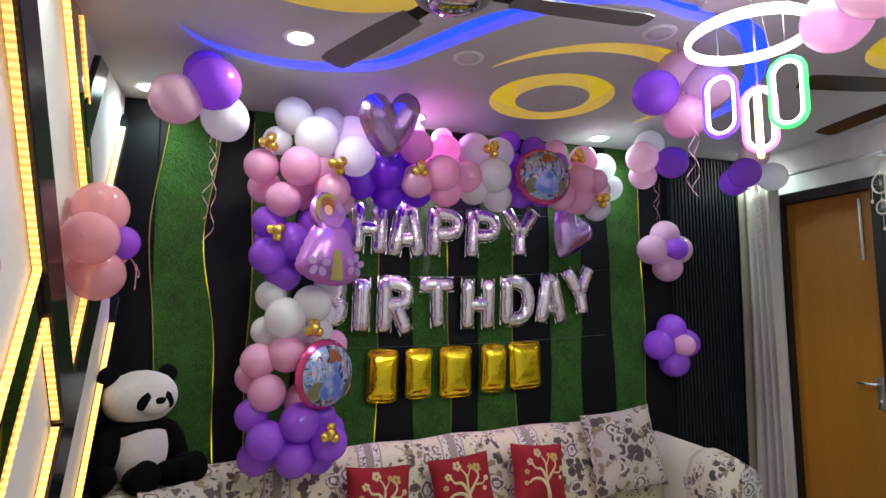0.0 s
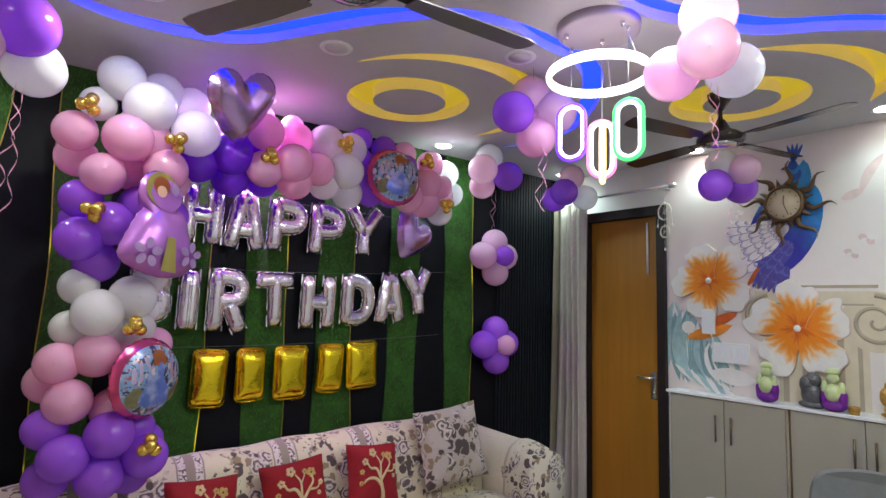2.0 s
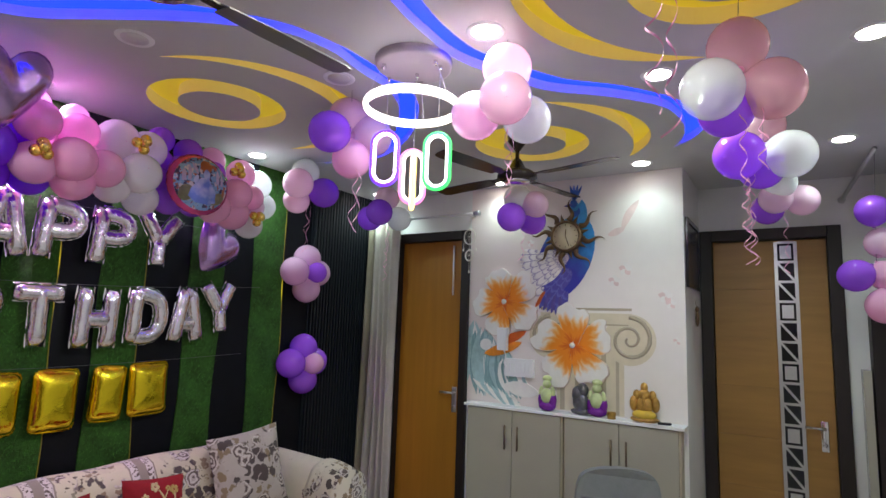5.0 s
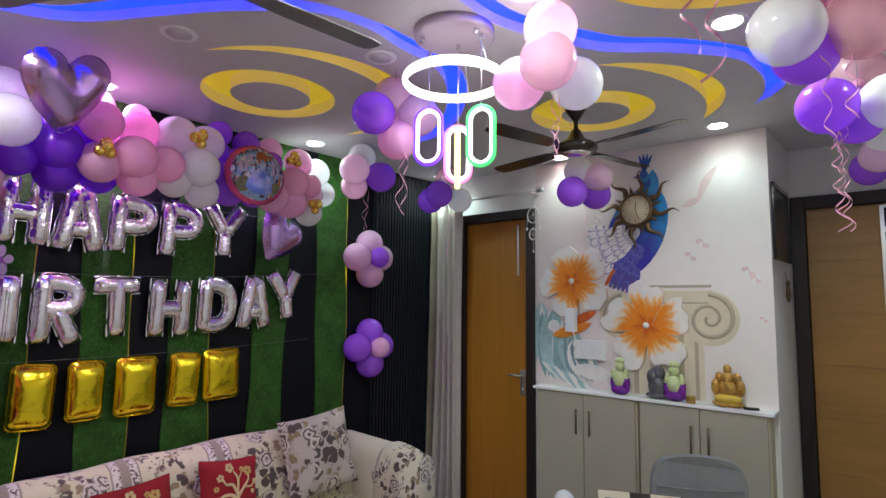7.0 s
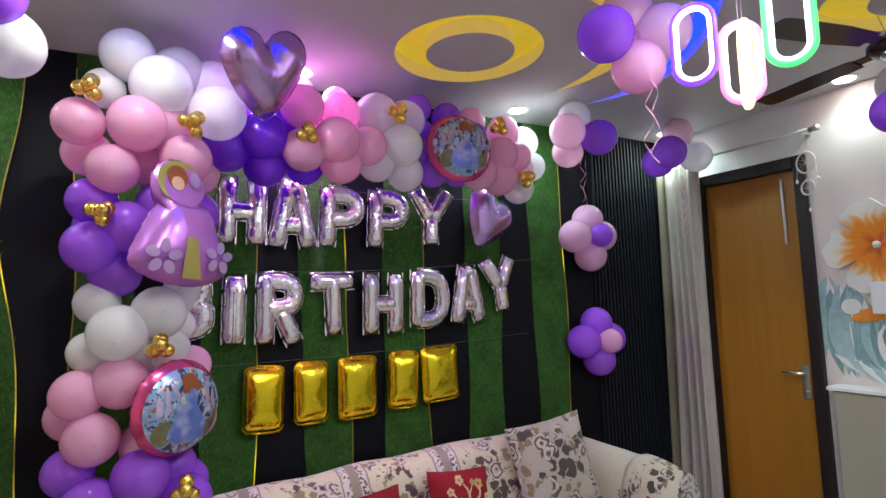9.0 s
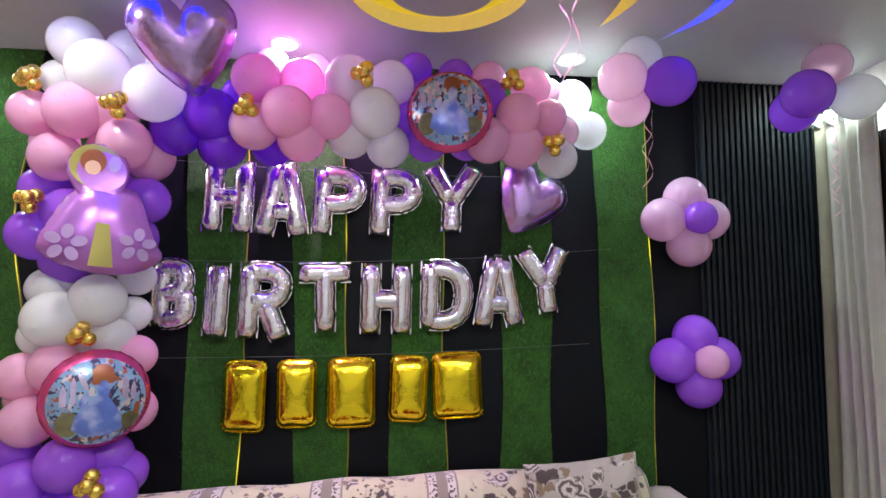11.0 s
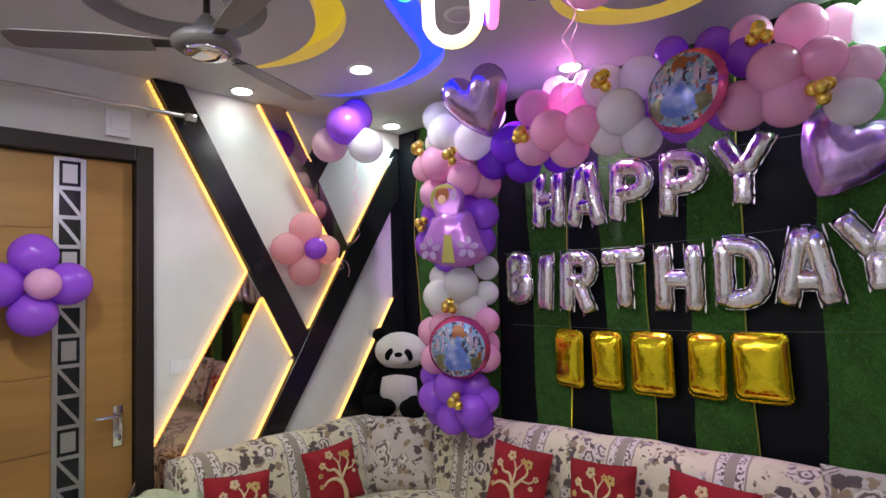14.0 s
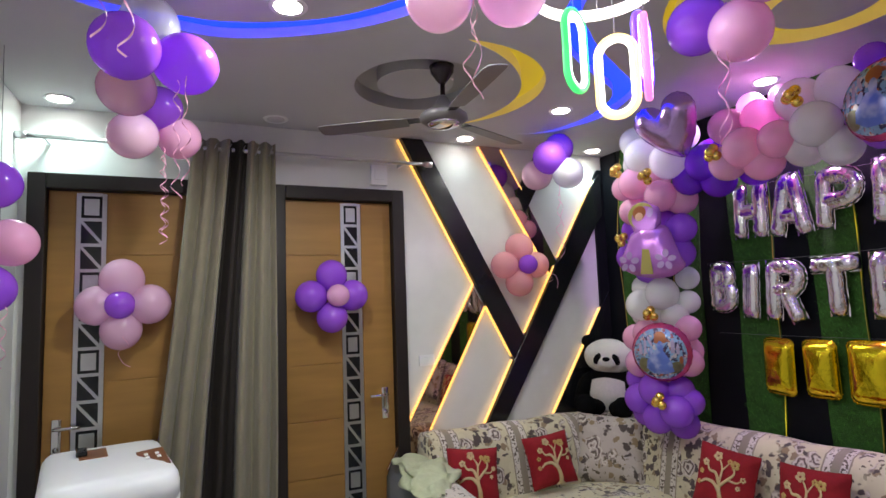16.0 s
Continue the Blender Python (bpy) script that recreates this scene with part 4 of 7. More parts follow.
# ------------------------------------------------------------------ foil balloons
def heart_outline():
    half = [(0.0, 0.66)] + arc(0.48, 0.44, 0.52, 150, -26, 16) + [(0.84, -0.06), (0.62, -0.42), (0.34, -0.73), (0.13, -0.92)]
    return [(0.0, -0.98)] + [(-u, v) for u, v in half[:0:-1]] + half


def edge_distance(u, v, outline):
    best = 9.0
    for (x1, y1), (x2, y2) in zip(outline, outline[1:] + outline[:1]):
        dx, dy = x2 - x1, y2 - y1
        t = max(0.0, min(1.0, ((u - x1) * dx + (v - y1) * dy) / (dx * dx + dy * dy + 1e-12)))
        best = min(best, (u - x1 - t * dx) ** 2 + (v - y1 - t * dy) ** 2)
    return sqrt(best)


def pillow(outline, size, thick, m, mat, rim=0.03, name="foil_balloon", rings=9, wrinkle=0.05, reach=0.0):
    """An inflated foil pillow with a seam rim: outline of unit size in the plane, m places it (y towards the viewer is -y)."""
    bm = bmesh.new()
    n = len(outline)
    for side in (-1, 1):
        rows = []
        for k in range(rings + 1):
            s = 1 - k / rings
            row = []
            for i, (u, v) in enumerate(outline):
                h = thick * (1 - s ** 2.4) ** 0.55
                if reach:
                    h = thick * sqrt(max(0.0, 1 - (1 - min(1.0, edge_distance(u * s, v * s, outline) / reach)) ** 2)) if s < 1 else 0.0
                if 0.55 < s < 0.99:
                    h *= 1 + wrinkle * sin(i * 2.1 * pi / 3 + side) * (s - 0.55)
                row.append(m @ Vector((u * s * size, side * h, v * s * size)))
            rows.append(row)
        vs = [[bm.verts.new(p) for p in r] for r in rows[:-1]]
        tip = bm.verts.new(rows[-1][0])
        for a, b in zip(vs, vs[1:]):
            for i in range(n):
                q = (a[i], a[(i + 1) % n], b[(i + 1) % n], b[i])
                bm.faces.new(q if side < 0 else q[::-1]).smooth = True
        for i in range(n):
            q = (vs[-1][i], vs[-1][(i + 1) % n], tip)
            bm.faces.new(q if side < 0 else q[::-1]).smooth = True
        if reach:
            for _ in range(6):
                bmesh.ops.smooth_vert(bm, verts=[v for r in vs[1:] for v in r] + [tip], factor=0.5, use_axis_x=True, use_axis_y=True, use_axis_z=True)
    # the flat crimped seam
    a = [bm.verts.new(m @ Vector((u * size, -0.001, v * size))) for u, v in outline]
    b = [bm.verts.new(m @ Vector((u * size * (1 + rim * (1 + 0.4 * (i % 2))), 0.004 * (i % 2), v * size * (1 + rim * (1 + 0.4 * (i % 2)))))) for i, (u, v) in enumerate(outline)]
    c = [bm.verts.new(m @ Vector((u * size, 0.001, v * size))) for u, v in outline]
    for x, y in ((a, b), (b, c)):
        for i in range(n):
            bm.faces.new((x[i], x[(i + 1) % n], y[(i + 1) % n], y[i]))
    return bm


h1 = thing("heart_balloon", "shiny purple foil heart balloon on the balloon arch", "foil balloon", (1.2, -0.52, 2.41), "foil hearts")
part("foil", pillow(heart_outline(), 0.158, 0.070, pose(1.20, -0.58, 2.395, 26, -12, 14), F_PURPLE, reach=0.80, rings=14, wrinkle=0.4), F_PURPLE, h1, smooth=True)
settle(h1)
h2 = thing("heart_balloon", "shiny purple foil heart balloon on the dark wall", "foil balloon", (2.46, -0.09, 1.99), "foil hearts")
part("foil", pillow(heart_outline(), 0.158, 0.062, pose(2.465, -0.085, 2.0, 4, 30, 10), F_PURPLE, reach=0.80, rings=14, wrinkle=0.4), F_PURPLE, h2, smooth=True)
settle(h2)


# ------------------------------------------------------------------ foil letters
GLYPHS = {
    "H": [[(0.16, 0.05), (0.16, 0.95)], [(0.84, 0.05), (0.84, 0.95)], [(0.16, 0.48), (0.84, 0.48)]],
    "A": [[(0.10, 0.05), (0.42, 0.95)], [(0.90, 0.05), (0.58, 0.95)], [(0.42, 0.95), (0.58, 0.95)], [(0.25, 0.30), (0.75, 0.30)]],
    "P": [[(0.17, 0.05), (0.17, 0.95)], [(0.17, 0.94), (0.55, 0.94), (0.78, 0.86), (0.85, 0.70), (0.78, 0.55), (0.55, 0.47), (0.17, 0.47)]],
    "Y": [[(0.08, 0.95), (0.50, 0.45)], [(0.92, 0.95), (0.50, 0.45)], [(0.50, 0.47), (0.50, 0.05)]],
    "B": [[(0.17, 0.05), (0.17, 0.95)], [(0.17, 0.94), (0.52, 0.94), (0.76, 0.86), (0.76, 0.62), (0.52, 0.52), (0.17, 0.52)], [(0.52, 0.52), (0.80, 0.44), (0.84, 0.26), (0.78, 0.12), (0.52, 0.05), (0.17, 0.05)]],
    "I": [[(0.5, 0.05), (0.5, 0.95)], [(0.42, 0.05), (0.42, 0.95)], [(0.58, 0.05), (0.58, 0.95)]],
    "R": [[(0.17, 0.05), (0.17, 0.95)], [(0.17, 0.94), (0.55, 0.94), (0.78, 0.86), (0.83, 0.72), (0.76, 0.57), (0.55, 0.50), (0.17, 0.50)], [(0.48, 0.50), (0.86, 0.05)]],
    "T": [[(0.06, 0.92), (0.94, 0.92)], [(0.5, 0.92), (0.5, 0.05)]],
    "D": [[(0.17, 0.05), (0.17, 0.95)], [(0.17, 0.94), (0.50, 0.94), (0.76, 0.82), (0.86, 0.50), (0.76, 0.18), (0.50, 0.06), (0.17, 0.06)]],
}


def stroke(bm, pts, r, m):
    """One inflated limb with rounded, slightly flattened section and closed, squared ends."""
    line = smooth_line([(x, 0, z) for x, z in pts], 5) if len(pts) > 2 else [Vector((pts[0][0], 0, pts[0][1])).lerp(Vector((pts[1][0], 0, pts[1][1])), i / 8) for i in range(9)]
    seg = 14
    rings = []
    n = len(line)
    for i, p in enumerate(line):
        d = (line[min(i + 1, n - 1)] - line[max(i - 1, 0)]).normalized()
        a = Vector((0, 1, 0)).cross(d)
        e = min(i, n - 1 - i)
        k = r * (0.80 if e == 0 else 1.0) * (1 + 0.05 * sin(i * 2.4))
        rings.append([m @ (p + a * k * cos(2 * pi * j / seg) + Vector((0, 1, 0)) * k * 0.85 * (0.45 if e == 0 else 1) * sin(2 * pi * j / seg)) for j in range(seg)])
    loft(bm, rings)
    # crimped seam in the middle plane
    for side in (-1, 1):
        prev = None
        for i, p in enumerate(line):
            d = (line[min(i + 1, n - 1)] - line[max(i - 1, 0)]).normalized()
            a = Vector((0, 1, 0)).cross(d) * side
            q = (bm.verts.new(m @ (p + a * r * 0.9)), bm.verts.new(m @ (p + a * (r + 0.001 + 0.0015 * (i % 2)) + Vector((0, 0.002 * (i % 2), 0)))))
            if prev:
                bm.faces.new((prev[0], prev[1], q[1], q[0]))
            prev = q


def letter(parent, ch, x0, x1, z0, z1, mat, tilt=0.0, y=-0.062):
    bm = bmesh.new()
    w, h = x1 - x0, z1 - z0
    m = pose((x0 + x1) / 2, y, (z0 + z1) / 2, rng.uniform(-3, 3), tilt, rng.uniform(-5, 5))
    r = 0.041 if ch != "I" else 0.037
    for pts in GLYPHS[ch]:
        if len(pts) == 2 and abs(pts[0][1] - pts[1][1]) > 0.3:
            # straight limbs run out to the full height of the letter
            pts = [(u, -0.075 if v < 0.1 else 1.075 if v > 0.9 else v) for u, v in pts]
        stroke(bm, [((u - 0.5) * (w - 0.02), (v - 0.5) * (h - 0.045)) for u, v in pts], r, m)
    return part("foil_letter", bm, mat, parent, f"silver foil letter {ch}", smooth=True)


def hung_string(a, b, sag=0.02):
    bm = bmesh.new()
    tube(bm, [Vector(a).lerp(Vector(b), i / 10) - Vector((0, 0, sag * sin(pi * i / 10))) for i in range(11)], 0.0009, 5)
    return bm


ban = thing("letter_banner", "silver foil letter balloons spelling HAPPY hung on a string", "letter balloons", (1.66, -0.06, 2.0), "foil letter rows")
for ch, x0, x1, z0, z1, tilt in (("H", 1.11, 1.31, 1.85, 2.15, 2), ("A", 1.325, 1.525, 1.84, 2.15, 1), ("P", 1.545, 1.765, 1.84, 2.13, 3), ("P", 1.785, 2.00, 1.84, 2.13, 3), ("Y", 2.01, 2.255, 1.86, 2.15, 2)):
    letter(ban, ch, x0, x1, z0, z1, F_SILVER, tilt)
part("string", hung_string((0.95, -0.05, 2.15), (2.62, -0.03, 2.12)), M_STRING, ban)
settle(ban)
ban = thing("letter_banner", "silver foil letter balloons spelling BIRTHDAY hung on a string", "letter balloons", (1.8, -0.06, 1.58), "foil letter rows")
for ch, x0, x1, z0, z1, tilt in (("B", 0.93, 1.09, 1.47, 1.74, 0), ("I", 1.10, 1.25, 1.43, 1.73, 2), ("R", 1.26, 1.47, 1.42, 1.73, 2), ("T", 1.475, 1.735, 1.44, 1.73, -1), ("H", 1.75, 1.96, 1.43, 1.73, 1), ("D", 1.995, 2.22, 1.45, 1.74, 1), ("A", 2.23, 2.435, 1.46, 1.76, 0), ("Y", 2.425, 2.655, 1.51, 1.80, -5)):
    letter(ban, ch, x0, x1, z0, z1, F_SILVER, tilt)
part("string", hung_string((0.90, -0.05, 1.74), (2.86, -0.02, 1.80), 0.03), M_STRING, ban)
settle(ban)
ban = thing("foil_bar_banner", "row of five golden foil bar balloons hung on a string", "foil balloons", (1.73, -0.06, 1.2), "foil letter rows")
for x0, x1, z0, z1, tilt in ((1.20, 1.385, 1.05, 1.34, 2), (1.41, 1.585, 1.06, 1.34, 0), (1.61, 1.82, 1.055, 1.345, 0), (1.86, 2.035, 1.07, 1.35, 2), (2.04, 2.265, 1.08, 1.36, -2)):
    bm = bmesh.new()
    m = pose((x0 + x1) / 2, -0.062, (z0 + z1) / 2, rng.uniform(-3, 3), tilt, rng.uniform(-4, 4))
    w, h = (x1 - x0) / 2 - 0.012, (z1 - z0) / 2 - 0.01
    out = []
    for sx, sz, a0 in ((1, 1, 0), (-1, 1, 90), (-1, -1, 180), (1, -1, 270)):
        out += [(sx * (w - 0.03) + 0.03 * cos(radians(a0 + k * 15)), sz * (h - 0.03) + 0.03 * sin(radians(a0 + k * 15))) for k in range(7)]
    part("foil_bar", pillow(out, 1.0, 0.042, m, F_GOLD, rim=0.05), F_GOLD, ban, smooth=True)
part("string", hung_string((0.95, -0.05, 1.35), (2.75, -0.02, 1.38), 0.015), M_STRING, ban)
settle(ban)


# ------------------------------------------------------------------ printed foil discs and the skirt-shaped foil balloon
M_DRESS = material("pale_blue_print", (0.13, 0.20, 0.58), 0.25, 0.3, noise=0.35, scale=14)
M_SKYPRINT = material("sky_blue_print", (0.24, 0.40, 0.62), 0.25, 0.3, noise=0.3, scale=25)
two_tone(M_SKYPRINT, (0.07, 0.06, 0.12), blotches(38, 0.53, 0.58, "noise", 2.0, 1.0))
two_tone(M_SKYPRINT, (0.62, 0.54, 0.56), blotches(40, 0.58, 0.63, "noise", 2.0, 4.0))
two_tone(M_SKYPRINT, (0.40, 0.14, 0.10), blotches(34, 0.60, 0.64, "noise", 2.0, 7.0))
two_tone(M_DRESS, (0.50, 0.55, 0.82), blotches(16, 0.45, 0.7, "noise", 2.0, 3.0))
M_SKIN = material("peach_print", (0.75, 0.45, 0.32), 0.3, 0.2)
M_AUBURN = material("auburn_print", (0.30, 0.09, 0.03), 0.3, 0.2)
M_MOSS = material("mossy_print", (0.16, 0.15, 0.08), 0.3, 0.3, noise=0.5, scale=40)
M_PALEPRINT = material("pale_lilac_print", (0.56, 0.46, 0.66), 0.25, 0.4, noise=0.2, scale=40)
M_PETALPRINT = material("faint_petal_print", (0.50, 0.33, 0.62), 0.25, 0.4, noise=0.15, scale=40)
M_GOLDPRINT = material("dull_gold_print", (0.46, 0.40, 0.12), 0.25, 0.5)


def disc_height(u, v, size, thick):
    s = min(0.999, sqrt(u * u + v * v) / size)
    return thick * (1 - s ** 2.4) ** 0.55


def printed(bm, outline, m, size, thick, lift, mat):
    """A printed patch that lies on the front of a foil disc: a fan of small quads from its middle."""
    n, k = len(outline), 5
    cu, cv = sum(p[0] for p in outline) / n, sum(p[1] for p in outline) / n
    rows = []
    for j in range(k + 1):
        s = 1 - j / k
        rows.append([bm.verts.new(m @ Vector((cu + (u - cu) * s, -disc_height(cu + (u - cu) * s, cv + (v - cv) * s, size, thick) - lift, cv + (v - cv) * s))) for u, v in outline])
    for a, b in zip(rows, rows[1:]):
        for i in range(n):
            f = bm.faces.new((a[i], a[(i + 1) % n], b[(i + 1) % n], b[i]))
            f.material_index, f.smooth = mat, True


def ell(cx, cy, rx, ry, n=20, turn=0.0):
    t = radians(turn)
    return [(cx + rx * cos(a) * cos(t) - ry * sin(a) * sin(t), cy + rx * cos(a) * sin(t) + ry * sin(a) * cos(t)) for a in (2 * pi * i / n for i in range(n))]


DISC = 0.062


def foil_disc(label, m, size):
    t = thing("round_foil_balloon", label, "foil balloon", m.translation, "round foil balloons")
    part("foil", pillow(arc(0, 0, 1, 0, 360, 48)[:-1], size, DISC, m, F_PINK, rim=0.03), F_PINK, t, "pink crimped foil", smooth=True)
    s = size
    for name, shape, mat, lift in (("printed_ground", ell(0, -0.02 * s, 0.90 * s, 0.89 * s, 36), M_SKYPRINT, 0.0015), ("printed_patch", ell(-0.52 * s, -0.42 * s, 0.22 * s, 0.26 * s), M_MOSS, 0.003), ("printed_patch", ell(0.50 * s, -0.48 * s, 0.30 * s, 0.18 * s, 20, 30), M_MOSS, 0.003),
                                  *[("printed_tower", [((u - w) * s, v * s), ((u + w) * s, v * s), ((u + w) * s, (v + h) * s), (u * s, (v + h + 0.14) * s), ((u - w) * s, (v + h) * s)], M_PALEPRINT, 0.003) for u, v, w, h in ((-0.62, -0.05, 0.06, 0.30), (-0.45, 0.0, 0.05, 0.40), (0.48, 0.02, 0.06, 0.36), (0.64, -0.02, 0.05, 0.26))],
                                  ("printed_skirt", [(-0.10 * s, 0.12 * s), (0.16 * s, 0.12 * s), (0.42 * s, -0.30 * s), (0.46 * s, -0.62 * s), (0.2 * s, -0.72 * s), (-0.2 * s, -0.70 * s), (-0.46 * s, -0.52 * s), (-0.40 * s, -0.25 * s)], M_DRESS, 0.0045),
                                  ("printed_patch", ell(0.08 * s, 0.24 * s, 0.11 * s, 0.20 * s), M_DRESS, 0.006), ("printed_patch", ell(0.07 * s, 0.54 * s, 0.20 * s, 0.22 * s), M_AUBURN, 0.0045), ("printed_patch", ell(-0.28 * s, 0.42 * s, 0.05 * s, 0.20 * s, 20, 25), M_PALEPRINT, 0.003), ("printed_patch", ell(-0.26 * s, 0.06 * s, 0.07 * s, 0.15 * s, 20, -20), M_DRESS, 0.0035), ("printed_patch", ell(0.72 * s, -0.22 * s, 0.06 * s, 0.14 * s), M_AUBURN, 0.003)):
        bm = bmesh.new()
        printed(bm, shape, m, size, DISC, lift, 0)
        part(name, bm, mat, t)
    return settle(t)


foil_disc("round pink foil balloon with a blue print low on the arch", pose(0.93, -0.475, 1.27, 2, 0, 30), 0.150)
foil_disc("round pink foil balloon with a blue print atop the arch", pose(2.07, -0.46, 2.255, -4, 0, -9), 0.150)

# a bell-shaped foil balloon with a round top: one plain mesh
bm = bmesh.new()
m = pose(0.935, -0.51, 1.80, 0, 8, 26) @ Matrix.Scale(0.90, 4)
bell = [(-0.06, 0.165), (0.06, 0.165), (0.10, 0.14), (0.14, 0.06), (0.175, -0.01), (0.200, -0.045), (0.195, -0.075), (0.14, -0.12), (0.05, -0.145), (-0.06, -0.14), (-0.15, -0.11), (-0.175, -0.07), (-0.15, 0.02), (-0.115, 0.11)]
bell = [(p.x, p.z) for p in smooth_line([(u, 0, v) for u, v in bell + bell[:1]], 4)[:-1]]
b1 = pillow(bell, 1.0, 0.075, m, F_LILAC, rim=0.02)
me_tmp = bpy.data.meshes.new("tmp")
b1.to_mesh(me_tmp)
bm.from_mesh(me_tmp)
b2 = pillow(arc(-0.045, 0.21, 0.095, 0, 360, 28)[:-1], 1.0, 0.05, m, F_LILAC, rim=0.02)
b2.to_mesh(me_tmp)
bm.from_mesh(me_tmp)
for f in bm.faces:
    f.material_index = 0
for cu, cv, k in ((-0.095, -0.065, 0.040), (0.115, -0.035, 0.038)):
    for i in range(5):
        a = radians(90 + 72 * i)
        printed(bm, ell(cu + k * cos(a), cv + k * sin(a), k * 0.62, k * 0.46, 14, 90 + 72 * i), m, 0.30, 0.079, 0.003, 1)
printed(bm, [(-0.02, 0.02), (0.02, 0.02), (0.055, -0.125), (-0.02, -0.13)], m, 0.30, 0.079, 0.002, 2)
for k_, (du, dv, ru, rv, mi_) in enumerate(((-0.012, 0.006, 0.080, 0.080, 2), (0.010, -0.010, 0.076, 0.072, 0), (-0.022, 0.020, 0.040, 0.044, 3), (-0.020, -0.004, 0.024, 0.026, 4), (0.042, 0.024, 0.020, 0.030, 1))):
    printed(bm, ell(-0.045 + du, 0.215 + dv, ru, rv, 20), m @ Matrix.Translation((0, 0.03, 0)), 0.4, 0.079, 0.003 + 0.002 * k_, mi_)
tagged(part("bell_foil_balloon", bm, [F_LILAC, M_PETALPRINT, M_GOLDPRINT, M_AUBURN, M_SKIN], smooth=True), "bell-shaped lilac foil balloon with pale flower prints on the arch", "foil balloon")


# ------------------------------------------------------------------ ring pendant lamp
N_WHITE = material("warm_white_neon", (1, 1, 1), 0.3, emit=(1.0, 0.90, 0.78), power=3.6)
N_COOL = material("violet_white_neon", (1, 1, 1), 0.3, emit=(0.64, 0.44, 1.0), power=8.0)
N_BLUE = material("blue_halo_tube", (0.1, 0.05, 0.8), 0.3, emit=(0.14, 0.03, 1.0), power=1.7)
N_GREEN = material("green_halo_tube", (0.1, 0.8, 0.2), 0.3, emit=(0.05, 1.0, 0.16), power=1.2)
N_GREENW = material("pale_green_neon", (1, 1, 1), 0.3, emit=(0.78, 1.0, 0.84), power=2.6)
N_PINK = material("pink_halo_tube", (0.9, 0.2, 0.5), 0.3, emit=(1.0, 0.20, 0.55), power=1.3)
N_PINKW = material("pinkish_white_neon", (1, 1, 1), 0.3, emit=(1.0, 0.82, 0.90), power=2.8)
N_AMBER = material("amber_halo_tube", (0.9, 0.5, 0.05), 0.3, emit=(1.0, 0.74, 0.28), power=2.6)

PX, PY = 2.075, -1.757
lamp = thing("ring_pendant_lamp", "glowing ring pendant lamp with four neon loops on wires, switched on", "pendant lamp", (PX, PY, CEIL))
bm = bmesh.new()
lathe(bm, (PX, PY, CEIL), [(0.02, -0.032), (0.135, -0.032), (0.145, -0.028), (0.148, 0.0)], 40)
part("ceiling_plate", bm, material("mauve_grey_enamel", (0.42, 0.36, 0.42), 0.35, noise=0.04, scale=10), lamp, "round white ceiling plate", smooth=False)
bm = bmesh.new()
rings = []
for i in range(64):
    a = 2 * pi * i / 64
    c = Vector((PX + 0.176 * cos(a), PY + 0.176 * sin(a), 2.42))
    rings.append([c + Vector((cos(a), sin(a), 0)) * 0.010 * cos(2 * pi * j / 10) + Vector((0, 0, 0.017 * sin(2 * pi * j / 10))) for j in range(10)])
loft(bm, rings, close=True)
part("glowing_ring", bm, N_WHITE, lamp, "glowing warm white ring")


def loop(c, w, h, turn, core, edge, name):
    c, ca, sa = Vector(c), cos(radians(turn)), sin(radians(turn))
    pts = []
    for i in range(48):
        a = 2 * pi * i / 48
        u, v = w * cos(a), (h - w) * (1 if sin(a) > 0 else -1) + w * sin(a)
        pts.append((u, v))
    # the second, outer tube is added to imitate the coloured halo round the core
    for mat, r, k, nm in ((core, 0.0072, 0.0, name), (edge, 0.0075, 0.0095, "edge")):
        bm = bmesh.new()
        rr = []
        for i, (u, v) in enumerate(pts):
            a = 2 * pi * i / 48
            d = Vector((cos(a) * ca, cos(a) * sa, sin(a)))
            side = Vector((-sa, ca, 0))
            p = c + Vector((u * ca, u * sa, v)) + d * k
            rr.append([p + d * r * cos(2 * pi * j / 8) + side * r * 1.3 * sin(2 * pi * j / 8) for j in range(8)])
        loft(bm, rr, close=True)
        host = part(nm, bm, mat, lamp if k == 0 else host)
    bm = bmesh.new()
    tube(bm, [c + Vector((0, 0, h)), Vector((c.x, c.y, CEIL - 0.03))], 0.0014, 6)
    part("wire", bm, M_STEEL, lamp)
    bm = bmesh.new()
    lathe(bm, (c.x, c.y, CEIL - 0.05), [(0.006, 0), (0.008, 0.004), (0.008, 0.018), (0.004, 0.02)], 10)
    part("wire_grip", bm, M_CHROME, lamp, smooth=True)


loop((2.09, -1.625, 2.243), 0.043, 0.098, 115, N_COOL, N_BLUE, "violet_loop")
loop((2.115, -1.745, 2.145), 0.041, 0.098, 38, N_WHITE, N_AMBER, "amber_loop")
loop((2.175, -1.70, 2.18), 0.038, 0.098, 133, N_PINKW, N_PINK, "pink_loop")
loop((2.10, -1.862, 2.203), 0.038, 0.096, 112, N_GREENW, N_GREEN, "green_loop")
for a in (20, 140, 260):
    x, y = PX + 0.175 * cos(radians(a)), PY + 0.175 * sin(radians(a))
    bm = bmesh.new()
    tube(bm, [(x, y, 2.434), (PX + 0.115 * cos(radians(a)), PY + 0.115 * sin(radians(a)), CEIL - 0.03)], 0.0014, 6)
    part("wire", bm, M_STEEL, lamp)
    bm = bmesh.new()
    lathe(bm, (PX + 0.115 * cos(radians(a)), PY + 0.115 * sin(radians(a)), CEIL - 0.05), [(0.006, 0), (0.008, 0.004), (0.008, 0.018), (0.004, 0.02)], 10)
    part("wire_grip", bm, M_CHROME, lamp, smooth=True)
settle(lamp)


